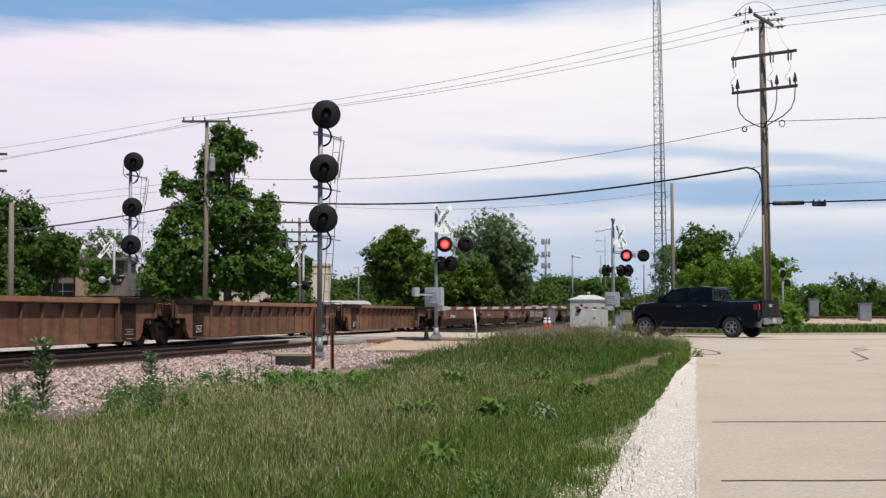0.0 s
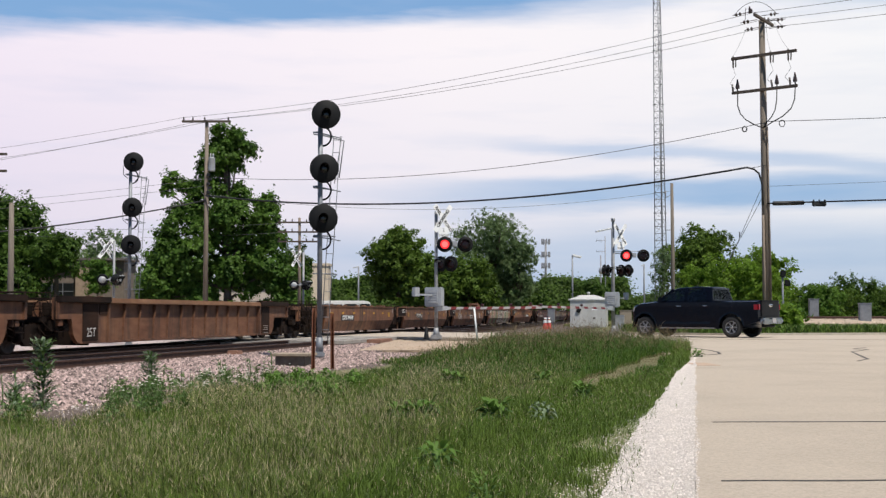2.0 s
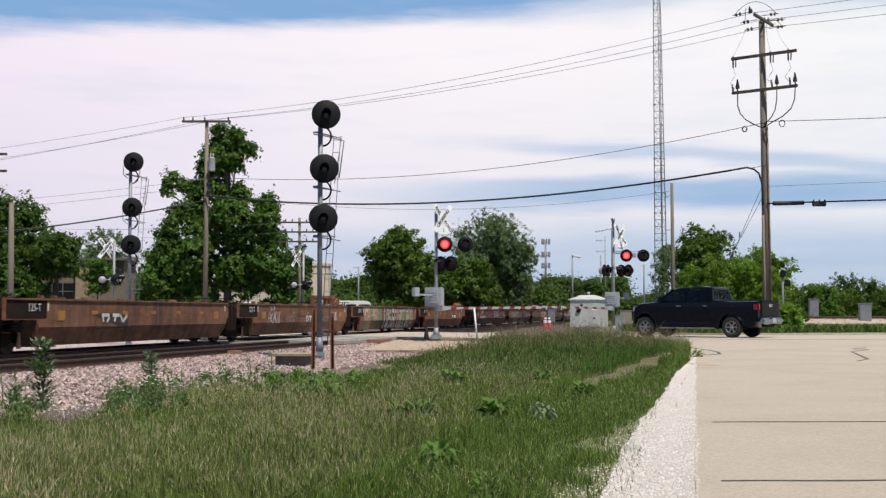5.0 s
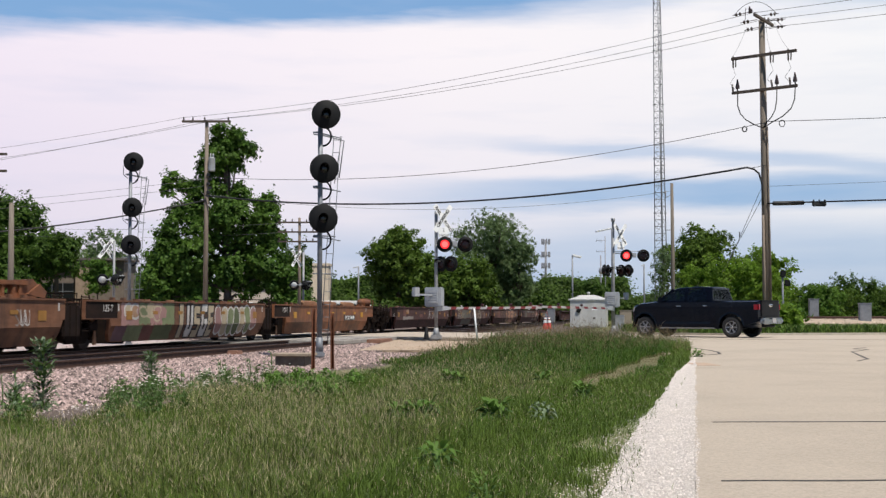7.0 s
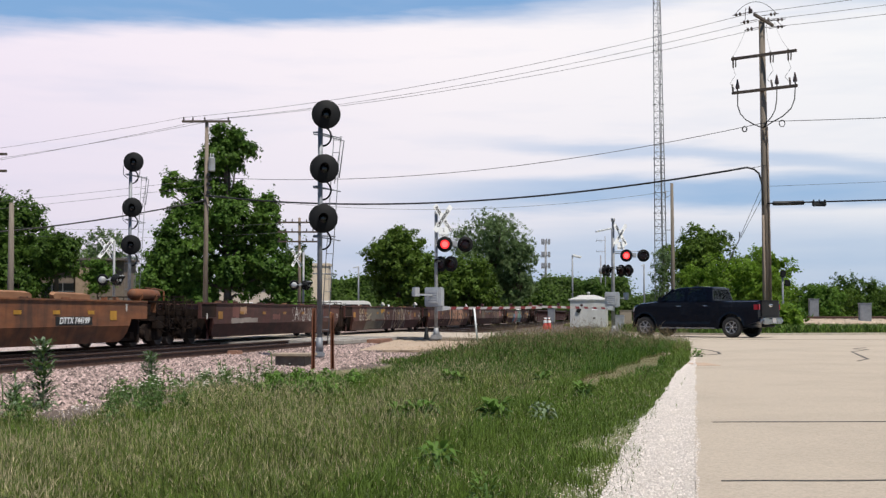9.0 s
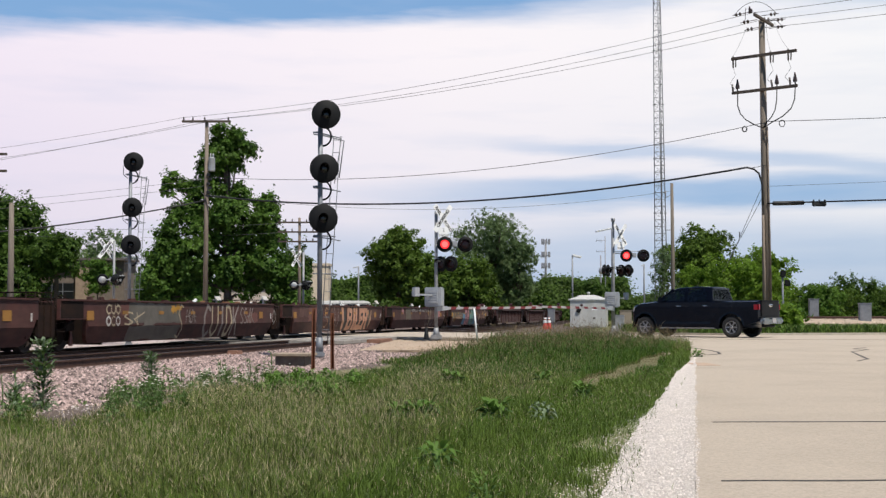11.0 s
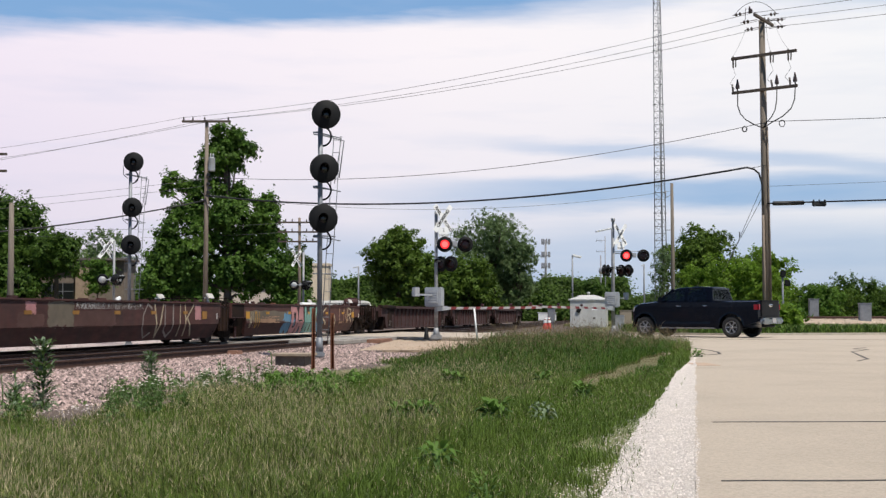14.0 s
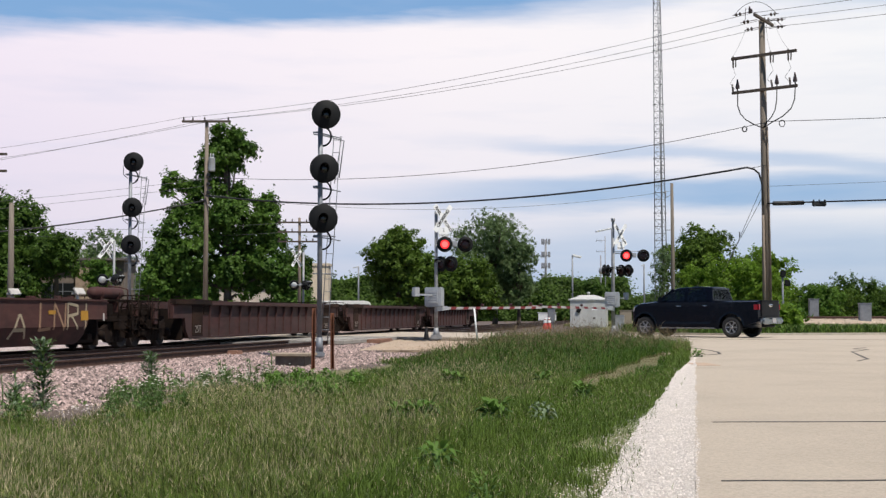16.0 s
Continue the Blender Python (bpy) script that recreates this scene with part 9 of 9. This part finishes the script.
    while len(pts) < 16000:
        x, y = 5 + 27 * rs.rand(), 55.5 + 14 * rs.rand()
        if y < 54.6 + max(0, (x - 12.2)) * 0.30 + max(0, 12.2 - x) * 0.8 or x < 9.5:
            continue
        pts.append((x, y, 0.04))
        hs.append(rs.uniform(0.2, 0.6))
        ws.append(0.05)
        ln.append(0.4)
        pk.append(0 if rs.rand() < 0.6 else 1)
    blades(pts, hs, ws, ln, 4, "grass", [M["grass_deep"], M["grass_dark"]], pk, "coarse green grass behind the kerb")
    pts, hs, ws, ln, pk = [], [], [], [], []
    while len(pts) < 9000:
        s, c = 96 + 50 * rs.rand(), 3.0 + 6.0 * rs.rand()
        y = s * 0.983
        x = K * y - c
        if 0.616 * x + 0.788 * y < STREET + 11.5:
            continue
        pts.append((x, y, 0.04))
        hs.append(rs.uniform(0.1, 0.3))
        ws.append(0.07)
        ln.append(0.4)
        pk.append(0 if rs.rand() < 0.7 else 2)
    blades(pts, hs, ws, ln, 5, "grass", [M["grass_green"], M["grass_dark"], M["grass_dry"]], pk, "coarse green grass beyond the crossing")


meadow()


def bare_patch():
    bm = bmesh.new()
    rnd = random.Random(12)
    ring = []
    for r in (0.0, 0.5, 1.0, 1.25):
        for k in range(24 if r else 1):
            a = k * math.tau / 24
            q = r * (1 + 0.14 * rnd.uniform(-1, 1))
            y = 13.4 + 1.9 * q * math.sin(a)
            x = -0.292 * y + 0.34 * q * math.cos(a)
            ring.append(bm.verts.new((x, y, land(x, y) + (0.035 + 0.008 * rnd.uniform(-1, 1) if r < 1.2 else -0.02))))
    rows = [ring[1:25], ring[25:49], ring[49:73]]
    for k in range(24):
        bm.faces.new((ring[0], rows[0][k], rows[0][(k + 1) % 24]))
        for q, w in zip(rows, rows[1:]):
            bm.faces.new((q[k], w[k], w[(k + 1) % 24], q[(k + 1) % 24]))
    tagged(obj("bare_soil", bm, M["dark_soil"]), "patch of bare dark soil beside the ballast", "soil", kind="structure")
    pts, sz = [], []
    while len(pts) < 150:
        x, y = rnd.uniform(-5.0, -3.0), rnd.uniform(11.5, 15.6)
        if bare(x, y) < 1.1:
            pts.append((x, y, land(x, y) + 0.038))
            sz.append(rnd.uniform(0.006, 0.012) if rnd.random() < 0.8 else rnd.uniform(0.012, 0.026))
    stones("pebbles", pts, sz, M["white_stone"], 31, "small pale pebbles on the bare soil", "pebbles")


bare_patch()


def leaf_shape(bm, base, d, length, width, droop=0.35):
    """One broad leaf that arches over, folded along its rib."""
    d = Vector(d).normalized()
    side = d.cross(Vector((0, 0, 1)))
    side = side.normalized() if side.length > 1e-3 else Vector((1, 0, 0))
    prev = None
    n = 4
    for k in range(n + 1):
        f = k / n
        p = Vector(base) + d * length * f + Vector((0, 0, -droop * length * f * f))
        w = width * math.sin(math.pi * (0.08 + 0.92 * f)) ** 0.8 * 0.5
        cur = [bm.verts.new(p - side * w + Vector((0, 0, w * 0.35))), bm.verts.new(p), bm.verts.new(p + side * w + Vector((0, 0, w * 0.35)))]
        if prev:
            for j in range(2):
                bm.faces.new((prev[j], prev[j + 1], cur[j + 1], cur[j]))
        prev = cur


def dock(x, y, n, size, seed, label, material="dock_shaded"):
    """A rosette of broad upright leaves on short stalks."""
    rnd = random.Random(seed)
    t = thing("weed", pose(x, y, land(x, y), 0, 0, rnd.uniform(0, 360)), label, "weed", "broad-leaved weeds")
    for k in range(n):
        bm = bmesh.new()
        a = k * 2.4 + rnd.uniform(-0.3, 0.3)
        f = k / n
        leaf_shape(bm, (0.05 * math.cos(a), 0.05 * math.sin(a), 0.04 + 0.13 * f), (math.cos(a), math.sin(a), 0.2 + 1.3 * f + rnd.uniform(-0.3, 0.6)), size * rnd.uniform(0.38, 0.88), size * rnd.uniform(0.17, 0.32), rnd.uniform(0.3, 1.1))
        # upper leaves take a lighter green: light on the tops put into colour
        part("leaf", bm, M["dock_leaf" if f > 0.55 and material == "dock_shaded" else material], t)
    bm = bmesh.new()
    pipe(bm, [(0, 0, -0.03), (0.01, 0, 0.13)], 0.01, 5)
    part("stem", bm, M[material], t)


def thistle(x, y, h, seed, label, n=46, w=0.2):
    rnd = random.Random(seed)
    t = thing("tall_weed", pose(x, y, land(x, y)), label, "weed", "tall weeds by the ballast")
    bm = bmesh.new()
    pipe(bm, [(0, 0, -0.05), (0.03, 0.0, h * 0.5), (0.01, 0, h)], 0.012, 6, 0.005)
    part("stem", bm, M["weed"], t)
    for k in range(n):
        bm = bmesh.new()
        f = rnd.random() ** 0.85
        a = rnd.uniform(0, 6.283)
        r = w * 0.55 * rnd.random() * (1.0 - 0.30 * f) * (0.75 + 0.25 * math.sin(f * 19 + seed))
        leaf_shape(bm, (r * math.cos(a), r * math.sin(a), h * (0.05 + 0.93 * f)), (math.cos(a), math.sin(a), rnd.uniform(-0.1, 1.3) + f * 0.7), w * rnd.uniform(0.20, 0.44) * (1.10 - 0.2 * f), w * 0.095, rnd.uniform(0.1, 0.7))
        part("leaf", bm, M["weed"] if k % 5 < 2 else M["weed_blue"], t)


thistle(-4.85, 15.6, 0.98, 1, "tall leafy weed at the ballast's edge", 380, 0.39)
thistle(-5.10, 15.4, 0.45, 6, "leafy weed at the ballast's edge", 110, 0.40)
thistle(-4.45, 19.6, 0.72, 2, "tall leafy weed at the ballast's edge", 260, 0.37)
thistle(-4.30, 19.2, 0.35, 3, "leafy weed at the ballast's edge", 50, 0.32)
thistle(-5.45, 15.9, 0.55, 4, "leafy weed at the ballast's edge", 26, 0.16)
for i, (x, y, h) in enumerate(((-3.1, 20.6, 0.45), (-3.5, 20.2, 0.52), (-3.3, 19.4, 0.38), (-2.8, 20.9, 0.50), (-3.75, 20.6, 0.42), (-5.25, 15.8, 0.60), (-5.0, 15.0, 0.34))):
    thistle(x, y, h, 20 + i, "thin blue-green weed at the ballast's edge", 44, 0.26)
thistle(-3.9, 23.0, 0.5, 5, "leafy weed at the ballast's edge", 26, 0.16)
for i, (x, y, n, s) in enumerate(DOCKS):
    dock(x, y, n + 24, s, 60 + i, "dark green broad-leaved dock plant in the grass")
dock(0.88, 11.3, 26, 0.17, 90, "pale blue-green thistle in the grass", "weed_blue")


def daisies():
    rs = random.Random(4)
    bm = bmesh.new()
    for k in range(190):
        y = rs.uniform(14.2, 18.2)
        x = K * y - rs.uniform(5.4, 6.5)
        z = land(x, y) + rs.uniform(0.18, 0.34)
        lathe(bm, [(0.0, 0.006), (0.019, 0.0), (0.0, -0.004)], 5, Matrix.Translation((x, y, z)))
        old = set(bm.faces)
        pipe(bm, [(x, y, land(x, y)), (x, y, z)], 0.002, 3, cap=False)
        for f in set(bm.faces) - old:
            f.material_index = 1
    tagged(obj("wild_flowers", bm, [M["petal"], M["weed"]]), "tiny pale wild flowers among the grass", "flowers", kind="stuff")


daisies()


# ---- what moves ----
def motions():
    for u, s0 in UNITS:
        walk(u, [(0.0, on_track(s0 + AHEAD, 17.30, FARZ)), (16.0, on_track(s0 + AHEAD - SPEED * 16.0, 17.30, FARZ))])
        for f in u.animation_data.action.layers[0].strips[0].channelbag(u.animation_data.action_slot).fcurves:
            for k in f.keyframe_points:
                k.interpolation = "LINEAR"
    # the wheels roll
    for w, y in WHEELSETS:
        walk(w, [(k / FPS, pose(0, y, 0.425, math.degrees(SPEED / 0.425) * k / FPS, 0, 0)) for k in range(481)])
    # the crossing lights flash in turn
    for rotor, first in FLASHERS:
        up = lambda a: pose(0, 0, -0.03, 0, a, 0)
        lit = first == 0
        ang = 0.0 if lit else 180.0
        rows = [(0.0, up(ang))]
        k = 0
        while True:
            t = 0.15 + 0.5035 * k
            if t > 15.85:
                break
            n = round(t * FPS)
            for j in range(4):
                rows.append(((n - 1 + j) / FPS, up(ang + 60.0 * j)))
            ang += 180.0
            k += 1
        rows.append((16.0, up(ang)))
        walk(rotor, rows)


motions()
